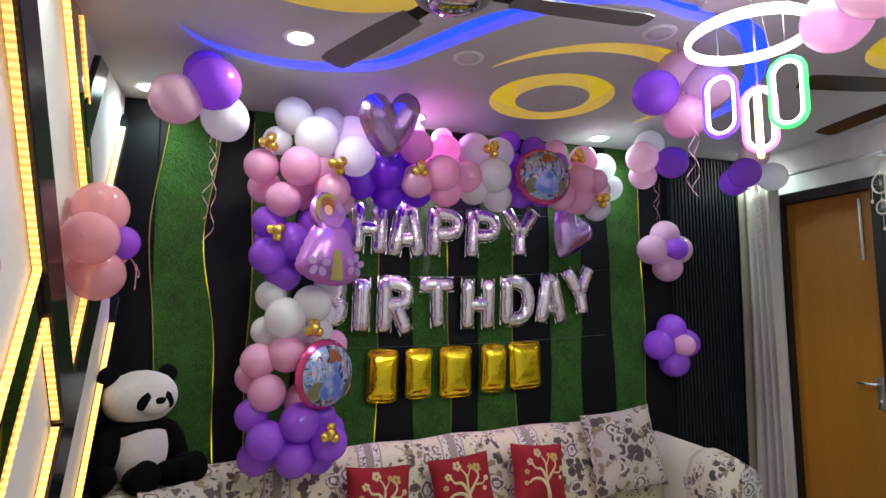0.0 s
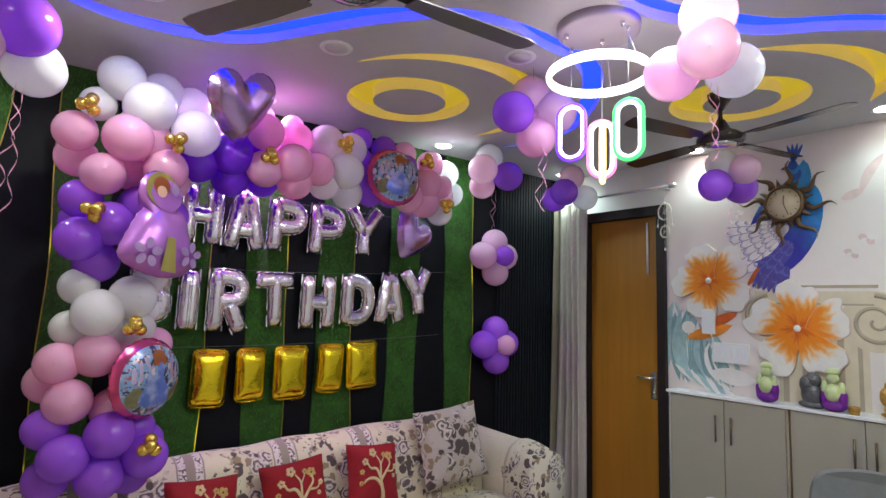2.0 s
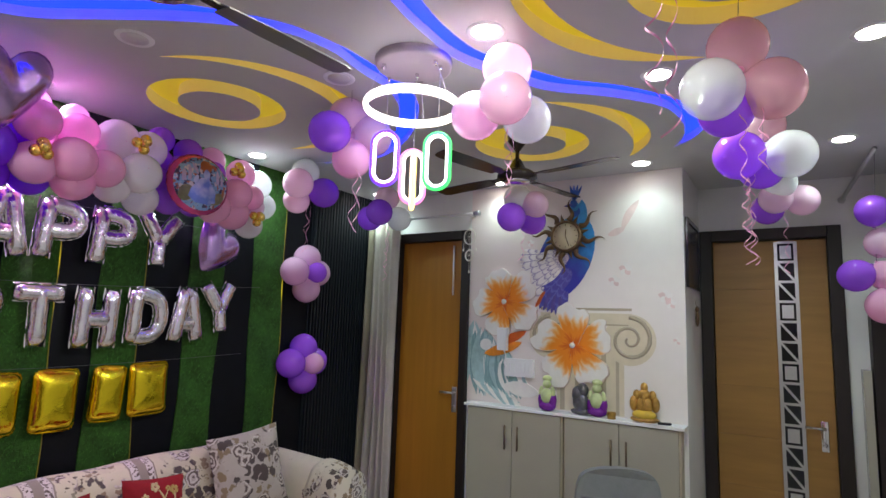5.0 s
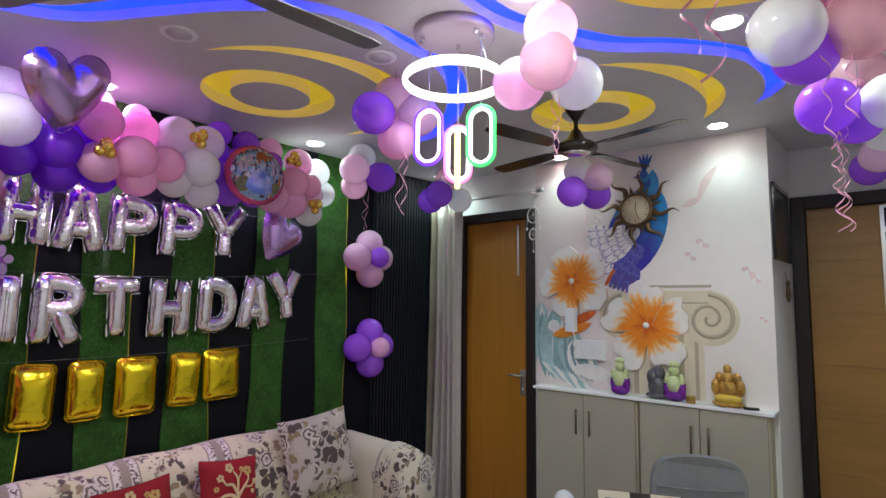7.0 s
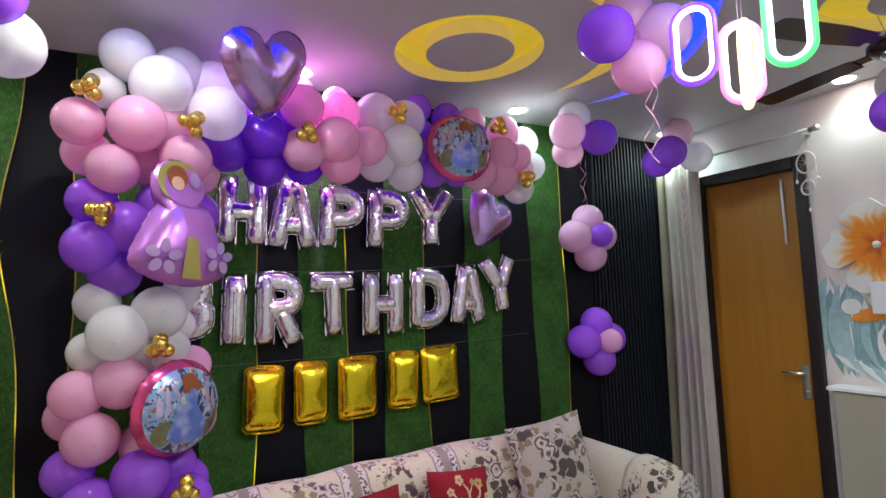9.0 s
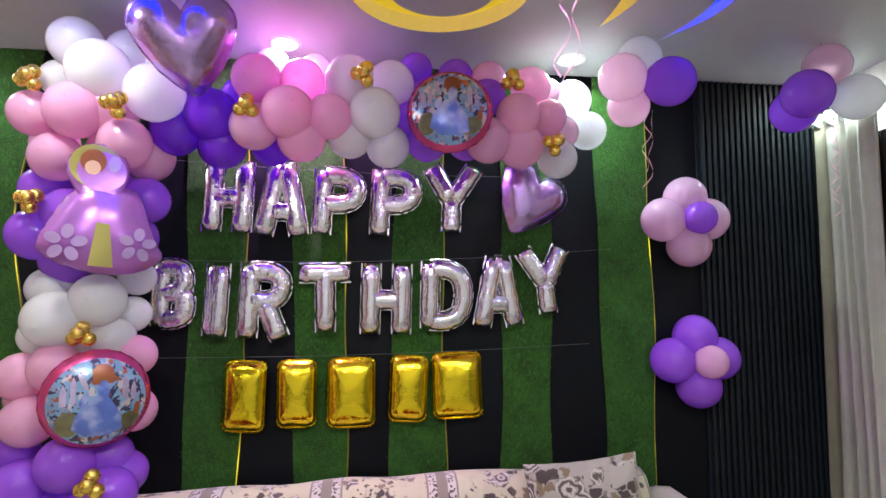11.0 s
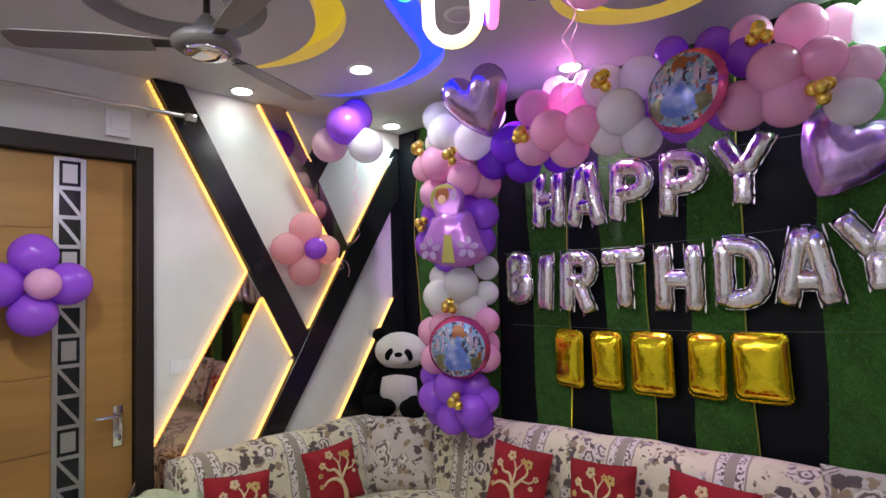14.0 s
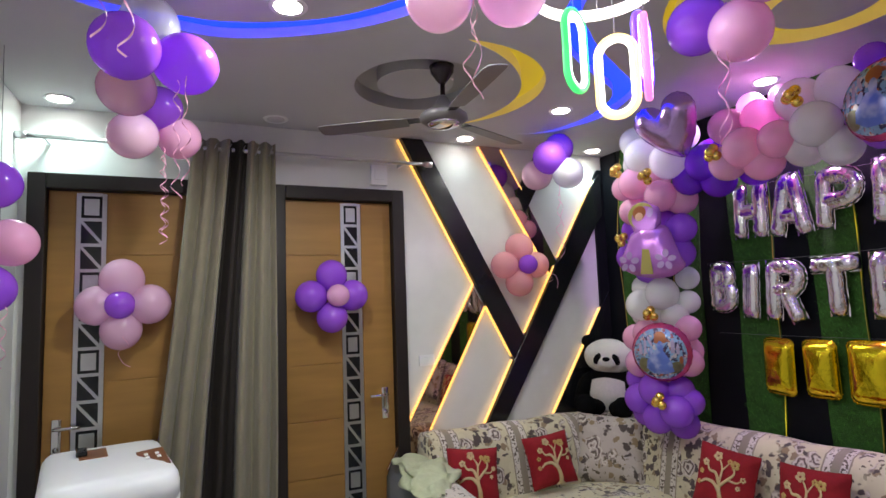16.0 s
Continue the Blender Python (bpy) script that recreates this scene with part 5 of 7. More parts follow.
# ------------------------------------------------------------------ ceiling fans
def ceiling_fan(x, y, z, turn, label, body, blade, count=3):
    t = thing("ceiling_fan", label, "ceiling fan", (x, y, CEIL), "ceiling fans")
    bm = bmesh.new()
    lathe(bm, (x, y, 0), [(0.012, CEIL), (0.055, CEIL - 0.001), (0.05, CEIL - 0.03), (0.018, CEIL - 0.075), (0.012, CEIL - 0.08)], 24)
    part("canopy", bm, M_FAN, t, smooth=True)
    bm = bmesh.new()
    tube(bm, [(x, y, CEIL - 0.07), (x, y, z + 0.04)], 0.011, 12)
    part("down_rod", bm, M_FAN, t, smooth=True)
    bm = bmesh.new()
    lathe(bm, (x, y, z), [(0.012, 0.10), (0.022, 0.09), (0.045, 0.045), (0.085, 0.025), (0.105, 0.008), (0.105, -0.008), (0.085, -0.022), (0.05, -0.03)], 32)
    part("motor", bm, body, t, smooth=True)
    bm = bmesh.new()
    lathe(bm, (x, y, z), [(0.075, -0.024), (0.06, -0.036), (0.03, -0.042), (0.001, -0.043)], 28)
    part("motor_cap", bm, M_CHROME, t, "chrome cap", smooth=True)
    for k in range(count):
        a = radians(turn + 360 / count * k)
        m = Matrix.Translation((x, y, z - 0.004)) @ Matrix.Rotation(a, 4, "Z") @ Matrix.Rotation(radians(9), 4, "X")
        bm = bmesh.new()
        out = [(0.16, -0.036), (0.30, -0.046), (0.53, -0.048), (0.562, -0.040), (0.57, -0.02), (0.57, 0.02), (0.562, 0.040), (0.53, 0.046), (0.30, 0.046), (0.16, 0.036)]
        slab(bm, out, lambda u, v, w: m @ Vector((u, v, w - 0.002)), 0.004)
        b = part("blade", bm, blade, t)
        bm = bmesh.new()
        slab(bm, [(0.085, -0.018), (0.15, -0.020), (0.20, -0.032), (0.215, 0.0), (0.20, 0.032), (0.15, 0.020), (0.085, 0.018)], lambda u, v, w: m @ Vector((u, v, w + 0.002)), 0.004)
        part("blade_arm", bm, M_FAN, b)
    return settle(t)


ceiling_fan(3.04, -1.75, 2.385, -103, "dark brown glossy four-bladed ceiling fan, at rest", M_FAN, M_FAN, 4)
M_FANGREY = material("grey_fan_enamel", (0.20, 0.19, 0.185), 0.4, 0.3, noise=0.08, scale=20)
ceiling_fan(1.07, -1.765, 2.372, -5, "grey three-bladed ceiling fan with a chrome cap", M_FANGREY, M_FANGREY)


# ------------------------------------------------------------------ corner sofa
def calc(nt, op, a, b=0.0, c=0.0):
    """One math node; each input is a socket or a number."""
    n = nt.nodes.new("ShaderNodeMath")
    n.operation = op
    for i, v in enumerate((a, b, c)):
        if isinstance(v, (int, float)):
            n.inputs[i].default_value = v
        else:
            nt.links.new(v, n.inputs[i])
    return n.outputs[0]


def ramp(nt, value, lo, hi, to0=0.0, to1=1.0):
    r = nt.nodes.new("ShaderNodeMapRange")
    for k, v in (("From Min", lo), ("From Max", hi), ("To Min", to0), ("To Max", to1)):
        r.inputs[k].default_value = v
    nt.links.new(value, r.inputs["Value"])
    return r.outputs[0]


def texture(nt, co, kind, scale, detail=2.0):
    n = nt.nodes.new("ShaderNodeTexNoise" if kind == "noise" else "ShaderNodeTexVoronoi")
    n.inputs["Scale"].default_value = scale
    if kind == "noise":
        n.inputs["Detail"].default_value = detail
    nt.links.new(co.outputs["Object"], n.inputs["Vector"])
    return n.outputs["Fac"] if kind == "noise" else n.outputs["Distance"]


def cells(nt, co, scale, warp=0.35):
    """Cells with ragged outlines: the distance to each one's middle, and two chance numbers a cell."""
    n = nt.nodes.new("ShaderNodeTexNoise")
    n.inputs["Scale"].default_value = scale * 1.3
    nt.links.new(co.outputs["Object"], n.inputs["Vector"])
    push = nt.nodes.new("ShaderNodeVectorMath")
    push.operation = "MULTIPLY_ADD"
    push.inputs[1].default_value = (warp / scale,) * 3
    nt.links.new(n.outputs["Color"], push.inputs[0])
    nt.links.new(co.outputs["Object"], push.inputs[2])
    v = nt.nodes.new("ShaderNodeTexVoronoi")
    v.inputs["Scale"].default_value = scale
    nt.links.new(push.outputs[0], v.inputs["Vector"])
    rgb = nt.nodes.new("ShaderNodeSeparateColor")
    nt.links.new(v.outputs["Color"], rgb.inputs[0])
    return v.outputs["Distance"], rgb.outputs[0], rgb.outputs[1]


def floral(name, base, where, bands=None, fine=1.0):
    """Cream cloth with printed bouquets: pale roses with petal rings, dark and tan leaves; where(nt, co, axes) says how much bouquet there is, 0 to 1."""
    m = material(name, base, 0.85, noise=0.05, scale=40, bump=0.2, bump_scale=400, sheen=0.2)
    holder = {}

    def inside_bouquet(nt, co):
        s = nt.nodes.new("ShaderNodeSeparateXYZ")
        nt.links.new(co.outputs["Object"], s.inputs[0])
        edge = texture(nt, co, "noise", 15 * fine, 2)
        holder["in"] = ramp(nt, calc(nt, "ADD", where(nt, co, s.outputs), calc(nt, "MULTIPLY", calc(nt, "SUBTRACT", edge, 0.5), 2.4)), 0.30, 0.42)
        return holder["in"]

    def leaves(scale, size, low, high):
        def mask(nt, co):
            d, a, b = cells(nt, co, scale * fine, 0.9)
            pick = calc(nt, "MULTIPLY", calc(nt, "GREATER_THAN", a, low), calc(nt, "LESS_THAN", a, high))
            return calc(nt, "MULTIPLY", calc(nt, "MULTIPLY", holder["in"], pick), ramp(nt, d, size, size - 0.06))
        return mask

    def rose(nt, co):
        d, a, b = cells(nt, co, 10.5 * fine, 0.5)
        holder["rose"] = calc(nt, "MULTIPLY", calc(nt, "MULTIPLY", holder["in"], calc(nt, "GREATER_THAN", a, 0.42)), ramp(nt, d, 0.52, 0.46))
        wob = texture(nt, co, "noise", 40 * fine, 2)
        holder["ring"] = calc(nt, "SINE", calc(nt, "MULTIPLY_ADD", d, 30.0, calc(nt, "MULTIPLY", wob, 9.0)))
        return holder["rose"]

    two_tone(m, (base[0] * 0.86, base[1] * 0.84, base[2] * 0.84), lambda nt, co: calc(nt, "MULTIPLY", inside_bouquet(nt, co), 0.5))
    two_tone(m, (0.28, 0.20, 0.12), leaves(23, 0.50, 0.35, 0.75))
    two_tone(m, (0.085, 0.062, 0.058), leaves(21, 0.52, 0.46, 1.0))
    two_tone(m, (0.48, 0.40, 0.35), rose)
    two_tone(m, (0.13, 0.092, 0.085), lambda nt, co: calc(nt, "MULTIPLY", holder["rose"], ramp(nt, holder["ring"], 0.05, 0.5)))
    two_tone(m, (0.66, 0.60, 0.54), lambda nt, co: calc(nt, "MULTIPLY", holder["rose"], ramp(nt, holder["ring"], -0.55, -0.9)))
    # loose sprigs on the plain ground
    two_tone(m, (0.14, 0.11, 0.075), lambda nt, co: calc(nt, "MULTIPLY", ramp(nt, texture(nt, co, "noise", 5, 1), 0.53, 0.60), ramp(nt, texture(nt, co, "noise", 42, 1), 0.63, 0.65)))
    if bands:
        axis, period, shift = bands

        def across(nt, co):
            s = nt.nodes.new("ShaderNodeSeparateXYZ")
            nt.links.new(co.outputs["Object"], s.inputs[0])
            return calc(nt, "PINGPONG", calc(nt, "ADD", s.outputs[axis], shift), period / 2)

        two_tone(m, (0.66, 0.60, 0.54), lambda nt, co: ramp(nt, across(nt, co), 0.056, 0.054))
        two_tone(m, (0.13, 0.095, 0.075), lambda nt, co: calc(nt, "MULTIPLY", ramp(nt, across(nt, co), 0.052, 0.050), ramp(nt, texture(nt, co, "noise", 75, 1), 0.54, 0.58)))
        two_tone(m, (0.30, 0.25, 0.19), lambda nt, co: ramp(nt, across(nt, co), 0.021, 0.019))
        two_tone(m, (0.30, 0.25, 0.19), lambda nt, co: ramp(nt, calc(nt, "ABSOLUTE", calc(nt, "SUBTRACT", across(nt, co), 0.057)), 0.0045, 0.003))
    return m


def between_bands(axis, period, shift):
    """Bouquets halfway between the bands of a backrest."""
    def where(nt, co, axes):
        p = calc(nt, "PINGPONG", calc(nt, "ADD", axes[axis], shift), period / 2)
        q = calc(nt, "DIVIDE", calc(nt, "SUBTRACT", period / 2, p), 0.125)
        r = calc(nt, "DIVIDE", calc(nt, "SUBTRACT", axes[2], 0.68), 0.165)
        d = calc(nt, "SQRT", calc(nt, "ADD", calc(nt, "POWER", q, 2.0), calc(nt, "POWER", r, 2.0)))
        return calc(nt, "SUBTRACT", 1.60, d)
    return where


def scattered(scale, low):
    def where(nt, co, axes):
        return ramp(nt, texture(nt, co, "noise", scale, 1), low, low + 0.16)
    return where


def at_end(y0, y1):
    """Denser towards one end of the arm."""
    def where(nt, co, axes):
        return ramp(nt, axes[1], y0, y1, -0.25, 0.95)
    return where


CLOTH = (0.64, 0.58, 0.40)
M_SOFA_X = floral("floral_sofa_cover_back", CLOTH, between_bands(0, 0.44, 0.13), (0, 0.44, 0.13))
M_SOFA_Y = floral("floral_sofa_cover_side", CLOTH, between_bands(1, 0.44, 0.10), (1, 0.44, 0.10))
M_SOFA_SEAT = floral("floral_seat_cover", CLOTH, scattered(3.0, 0.46))
M_SOFA_ARM = floral("floral_arm_cover", (0.70, 0.63, 0.50), at_end(-0.46, -0.66))
M_SOFA_LOWARM = floral("floral_arm_throw", (0.64, 0.57, 0.50), scattered(4.0, 0.52))
M_FLORAL = floral("floral_cushion_cover", (0.52, 0.45, 0.40), scattered(7.0, 0.38), None, 0.85)
M_GREYARM = material("grey_blue_upholstery", (0.16, 0.18, 0.19), 0.8, noise=0.15, scale=50, bump=0.2, bump_scale=300)
M_RED = material("dark_red_cushion_cloth", (0.27, 0.006, 0.013), 0.85, noise=0.15, scale=60, bump=0.2, bump_scale=300)
M_BEIGE = material("beige_applique", (0.62, 0.46, 0.25), 0.75, noise=0.15, scale=50)
M_MUSTARD = material("mustard_applique", (0.50, 0.33, 0.11), 0.75, noise=0.15, scale=50)


def swept(profile, line, wob=0.006, rise=None):
    """A padded run: profile of (off, z) swept along a straight line of base points; off runs along n."""
    bm = bmesh.new()
    rings = []
    for i, (p, n) in enumerate(line):
        p, n = Vector(p), Vector(n)
        k = rise(i / (len(line) - 1)) if rise else 1.0
        rings.append([p + n * (o + wob * sin(i * 1.3 + o * 9)) + Vector((0, 0, (z if z < 0.5 else 0.5 + (z - 0.5) * k) + (wob * 0.8 * sin(i * 0.9) if z > 0.6 else 0))) for o, z in profile])
    loft(bm, rings)
    return bm


BACKREST = [(0.03, 0.15), (0.03, 0.55), (0.035, 0.78), (0.05, 0.845), (0.09, 0.88), (0.15, 0.888), (0.21, 0.868), (0.255, 0.81), (0.285, 0.70), (0.315, 0.55), (0.335, 0.44), (0.30, 0.15)]
SEAT = [(0.22, 0.10), (0.22, 0.38), (0.30, 0.455), (0.45, 0.475), (0.65, 0.478), (0.78, 0.465), (0.835, 0.43), (0.85, 0.36), (0.85, 0.10)]
sofa = thing("corner_sofa", "L-shaped corner sofa under cream floral printed covers", "sofa", (1.2, -0.5, 0))
part("backrest", swept(BACKREST, [((0.12 + 2.78 * i / 40, 0, 0), (0, -1, 0)) for i in range(41)], rise=lambda f: 0.85 + 0.15 * min(1.0, f / 0.72)), M_SOFA_X, sofa, "long backrest with a cream floral cover", smooth=True)
part("backrest", swept(BACKREST, [((0, -0.10 - 1.44 * i / 24, 0), (1, 0, 0)) for i in range(25)], rise=lambda f: 0.85), M_SOFA_Y, sofa, "short backrest with a cream floral cover", smooth=True)
for i in range(3):
    x0 = 0.62 + 0.75 * i
    part("seat", swept(SEAT, [((x0 + 0.742 * j / 8, 0, 0), (0, -1, 0)) for j in range(9)], 0.004), M_SOFA_SEAT, sofa, smooth=True)
part("seat", swept([(o, z - 0.003) for o, z in SEAT], [((0, -0.22 - 1.30 * j / 10, 0), (1, 0, 0)) for j in range(11)], 0.004), M_SOFA_SEAT, sofa, smooth=True)
ARM = [(-0.13, 0.08), (-0.145, 0.45), (-0.14, 0.62), (-0.10, 0.70), (-0.03, 0.735), (0.05, 0.73), (0.11, 0.69), (0.14, 0.60), (0.14, 0.45), (0.13, 0.08)]
bm = bmesh.new()
rings = []
for i in range(17):
    f = i / 16
    y = -0.07 - 0.63 * f
    k = 1.0 if f < 0.9 else 1 - (f - 0.9) * 1.6
    rings.append([Vector((3.025 + o * k + 0.02 * f, y, z * (1 + 0.03 * sin(4 * f)) if z < 0.5 else 0.5 + (z - 0.5) * (1.18 - 0.12 * f) * k)) for o, z in ARM])
loft(bm, rings)
part("armrest", bm, M_SOFA_ARM, sofa, "padded armrest with a cream floral cover", smooth=True)
# the cover that hangs over the arm's front
bm = bmesh.new()
rings = []
for i in range(9):
    f = i / 8
    rings.append([Vector((3.045 + o * (1.04 + 0.05 * f), -0.50 - 0.215 * f, 0.10 + 0.02 * sin(9 * o)) if z < 0.1 else (3.045 + o * (1.06 + 0.04 * f), -0.50 - 0.215 * f, (z if z < 0.5 else 0.5 + (z - 0.5) * (1.10 - 0.16 * f * f)) + 0.012)) for o, z in ARM])
loft(bm, rings)
part("arm_throw", bm, M_SOFA_ARM, sofa, "floral throw over the arm's end", smooth=True)
bm = bmesh.new()
rings = []
for i in range(13):
    f = i / 12
    x = 0.05 + 0.86 * f
    k = 1.0 if f < 0.88 else 1 - (f - 0.88) * 1.8
    rings.append([Vector((x, -1.62 + o * k * 0.85, (z if z < 0.45 else 0.45 + (z - 0.45) * (0.85 - 0.18 * f) * k))) for o, z in ARM])
loft(bm, rings)
part("armrest", bm, M_GREYARM, sofa, "grey-blue upholstered armrest", smooth=True)
bm = bmesh.new()
rings = []
for i in range(7):
    f = i / 6
    x = 0.42 + 0.42 * f
    rings.append([Vector((x, -1.60 + o * 0.9, (z if z < 0.45 else 0.45 + (z - 0.45) * (0.85 - 0.18 * (x - 0.05) / 0.86)) + 0.010)) for o, z in ARM])
loft(bm, rings)
part("arm_throw", bm, M_SOFA_LOWARM, sofa, "floral throw over the arm", smooth=True)
settle(sofa)


# ------------------------------------------------------------------ cushions
def square(n=10, bow=0.06):
    out = []
    for k, (ax, az, bx, bz) in enumerate(((1, -1, 1, 1), (1, 1, -1, 1), (-1, 1, -1, -1), (-1, -1, 1, -1))):
        for i in range(n):
            f = i / n
            u, v = ax + (bx - ax) * f, az + (bz - az) * f
            dip = bow * sin(pi * f)
            u -= dip * (u if abs(u) > 0.999 and ax == bx else 0)
            v -= dip * (v if abs(v) > 0.999 and az == bz else 0)
            out.append((u, v))
    return out


def cushion(name, label, m, half, thick, mat, group, tree=False):
    t = thing(name, label, "cushion", m.translation, group)
    part("cover", pillow(square(), half, thick, m, mat, rim=0.012, rings=10, wrinkle=0.25), mat, t, smooth=True)
    if tree:
        def lay(u, v, lift=0.004):
            s = min(0.999, max(abs(u), abs(v)))
            return m @ Vector((u * half, -thick * (1 - s ** 2.4) ** 0.55 - lift, v * half))
        for pts, r in (([(0.16, -0.92), (0.15, -0.6), (0.08, -0.3), (0.05, 0.0)], 0.013), ([(0.10, -0.35), (-0.12, -0.12), (-0.40, -0.10), (-0.58, -0.22)], 0.009), ([(0.05, -0.1), (-0.10, 0.18), (-0.32, 0.22), (-0.42, 0.38)], 0.008), ([(0.05, -0.05), (0.08, 0.35), (-0.06, 0.60)], 0.006), ([(0.08, -0.15), (0.30, 0.10), (0.46, 0.30), (0.44, 0.48)], 0.007), ([(0.30, 0.10), (0.55, 0.08), (0.68, 0.18)], 0.005), ([(0.08, 0.30), (0.24, 0.55)], 0.004), ([(0.16, -0.88), (-0.04, -0.95)], 0.008), ([(0.16, -0.88), (0.34, -0.95)], 0.008)):
            bm = bmesh.new()
            line = [lay(p.x, p.z) for p in smooth_line([(u, 0, v) for u, v in pts], 5)]
            tube(bm, line, r, 6, flat=0.25, up=m.to_3x3() @ Vector((0, 1, 0)), taper=lambda f: 1.15 - 0.6 * f)
            part("tree_applique", bm, M_BEIGE, t, smooth=True)
        for u, v, k_, tone in ((-0.16, 0.70, 1.0, M_BEIGE), (0.45, 0.56, 1.0, M_MUSTARD), (-0.50, 0.42, 0.8, M_BEIGE), (0.72, 0.22, 0.6, M_BEIGE), (0.26, 0.62, 0.6, M_MUSTARD), (-0.66, -0.22, 0.55, M_MUSTARD), (0.62, -0.06, 0.5, M_BEIGE), (-0.62, 0.12, 0.6, M_MUSTARD)):
            bm = bmesh.new()
            for k in range(5):
                a = radians(72 * k + u * 90)
                c = lay(u + 0.088 * k_ * cos(a), v + 0.088 * k_ * sin(a), 0.003)
                ball(bm, c, (0.0098 * k_, 0.0025, 0.0098 * k_), m.to_3x3().to_4x4(), seg=8)
            part("blossom_applique", bm, tone, t)
    return settle(t)


RED = "dark red cushion with a beige tree applique on the sofa"
for x, y, z, ry, rz in ((1.20, -0.40, 0.665, 4, 4), (1.62, -0.40, 0.675, -5, -3), (2.04, -0.40, 0.695, 6, 3)):
    cushion("cushion", RED, pose(x, y, z, -17, ry, rz), 0.155, 0.055, M_RED, "red tree cushions", True)
for x, y, z, ry, rz in ((0.40, -1.36, 0.632, 4, 78), (0.40, -0.86, 0.645, -5, 84)):
    cushion("cushion", RED, pose(x, y, z, -17, ry, rz), 0.143, 0.055, M_RED, "red tree cushions", True)
cushion("cushion", "large floral printed cushion propped against the sofa arm", pose(2.60, -0.36, 0.765, -14, -6, -6), 0.215, 0.065, M_FLORAL, "floral cushions")
cushion("cushion", "large floral printed cushion in the sofa's corner", pose(0.40, -0.42, 0.645, -20, 3, 45), 0.205, 0.07, M_FLORAL, "floral cushions")
bm = bmesh.new()
rings = []
for i in range(37):
    f = i / 36
    ring = []
    for j in range(28):
        a = 2 * pi * j / 28
        k = (0.014 + 0.034 * sin(pi * f) ** 0.7) * (1 + 0.22 * sin(3 * a + 5 * f) + 0.16 * sin(5 * a - 7 * f) + 0.10 * sin(9 * a + 11 * f))
        fold = 0.010 * sin(16 * f + 3 * cos(a)) + 0.006 * sin(31 * f)
        ring.append(Vector((0.12 + 0.56 * f, -1.66 + 0.05 * sin(4 * f) + 3.0 * k * cos(a), 0.712 - 0.05 * f + 0.42 * k * sin(a) + (fold if sin(a) > 0.2 else 0))))
    rings.append(ring)
loft(bm, rings)
M_LIMECLOTH = material("pale_green_cloth", (0.52, 0.55, 0.36), 0.85, noise=0.15, scale=30, bump=0.4, bump_scale=60)
tagged(part("crumpled_cloth", bm, M_LIMECLOTH, smooth=True), "crumpled pale green cloth lying on the sofa arm", "cloth")


# ------------------------------------------------------------------ the soft toy: one mesh
def toy_panda():
    bm = bmesh.new()
    w, b, d = 0, 1, 2
    ball(bm, (0, 0, 0.17), (0.138, 0.112, 0.165), mat=w, seg=28)
    ball(bm, (0, 0.014, 0.262), (0.160, 0.110, 0.062), mat=b, seg=28)
    ball(bm, (0, -0.015, 0.405), (0.174, 0.135, 0.126), mat=w, seg=32)
    ball(bm, (0, -0.112, 0.362), (0.072, 0.055, 0.048), mat=w, seg=18)
    ball(bm, (0, -0.164, 0.382), (0.026, 0.013, 0.016), mat=b, seg=12)
    for s in (-1, 1):
        ball(bm, (s * 0.150, 0.0, 0.508), (0.050, 0.032, 0.048), mat=b, seg=16)
        ball(bm, (s * 0.056, -0.128, 0.390), (0.029, 0.022, 0.050), Matrix.Rotation(s * -0.55, 4, "Y"), b, 14)
        ball(bm, (s * 0.048, -0.150, 0.400), (0.009, 0.006, 0.009), mat=d, seg=8)
        ball(bm, (s * 0.172, -0.02, 0.165), (0.056, 0.066, 0.130), Matrix.Rotation(s * -0.34, 4, "Y"), b, 18)
        ball(bm, (s * 0.188, -0.05, 0.075), (0.050, 0.062, 0.060), mat=b, seg=16)
        ball(bm, (s * 0.092, -0.15, 0.050), (0.066, 0.135, 0.060), Matrix.Rotation(s * 0.42, 4, "Z"), b, 20)
        ball(bm, (s * 0.122, -0.240, 0.068), (0.068, 0.046, 0.072), mat=b, seg=18)
    r = random.Random(3)
    for v in bm.verts:
        n = noise.noise(v.co * 30) * 0.004 + noise.noise(v.co * 90) * 0.002
        v.co += v.co.normalized() * n
    bmesh.ops.transform(bm, matrix=pose(0.165, -0.215, 0.790, -7, 3, 42) @ Matrix.Scale(0.94, 4), verts=bm.verts)
    fur_w = material("white_plush", (0.72, 0.68, 0.62), 0.95, noise=0.1, scale=60, bump=0.7, bump_scale=260, sheen=0.5)
    fur_b = material("black_plush", (0.004, 0.004, 0.0045), 0.95, noise=0.2, scale=60, bump=0.7, bump_scale=260, spec=0.1)
    eye = material("glossy_black_eye", (0.004, 0.004, 0.004), 0.1)
    return tagged(part("plush_panda", bm, [fur_w, fur_b, eye], smooth=True), "large black and white plush panda sitting on the sofa back", "soft toy")


toy_panda()


# ------------------------------------------------------------------ right wall: mural in thin raised layers
M_PETAL = material("white_petal_print", (0.80, 0.77, 0.74), 0.5, noise=0.08, scale=20)
M_ORANGE = material("orange_petal_print", (0.80, 0.27, 0.03), 0.5, noise=0.25, scale=24)
M_DEEPORANGE = material("deep_orange_print", (0.62, 0.12, 0.02), 0.5, noise=0.3, scale=24)
M_CREAM = material("cream_stone_print", (0.68, 0.61, 0.46), 0.55, noise=0.1, scale=14)
M_SHADE = material("beige_stone_print", (0.44, 0.38, 0.28), 0.55, noise=0.1, scale=14)
M_TEAL = material("teal_feather_print", (0.22, 0.36, 0.38), 0.5, noise=0.35, scale=30, stretch=(1, 3, 0.6))
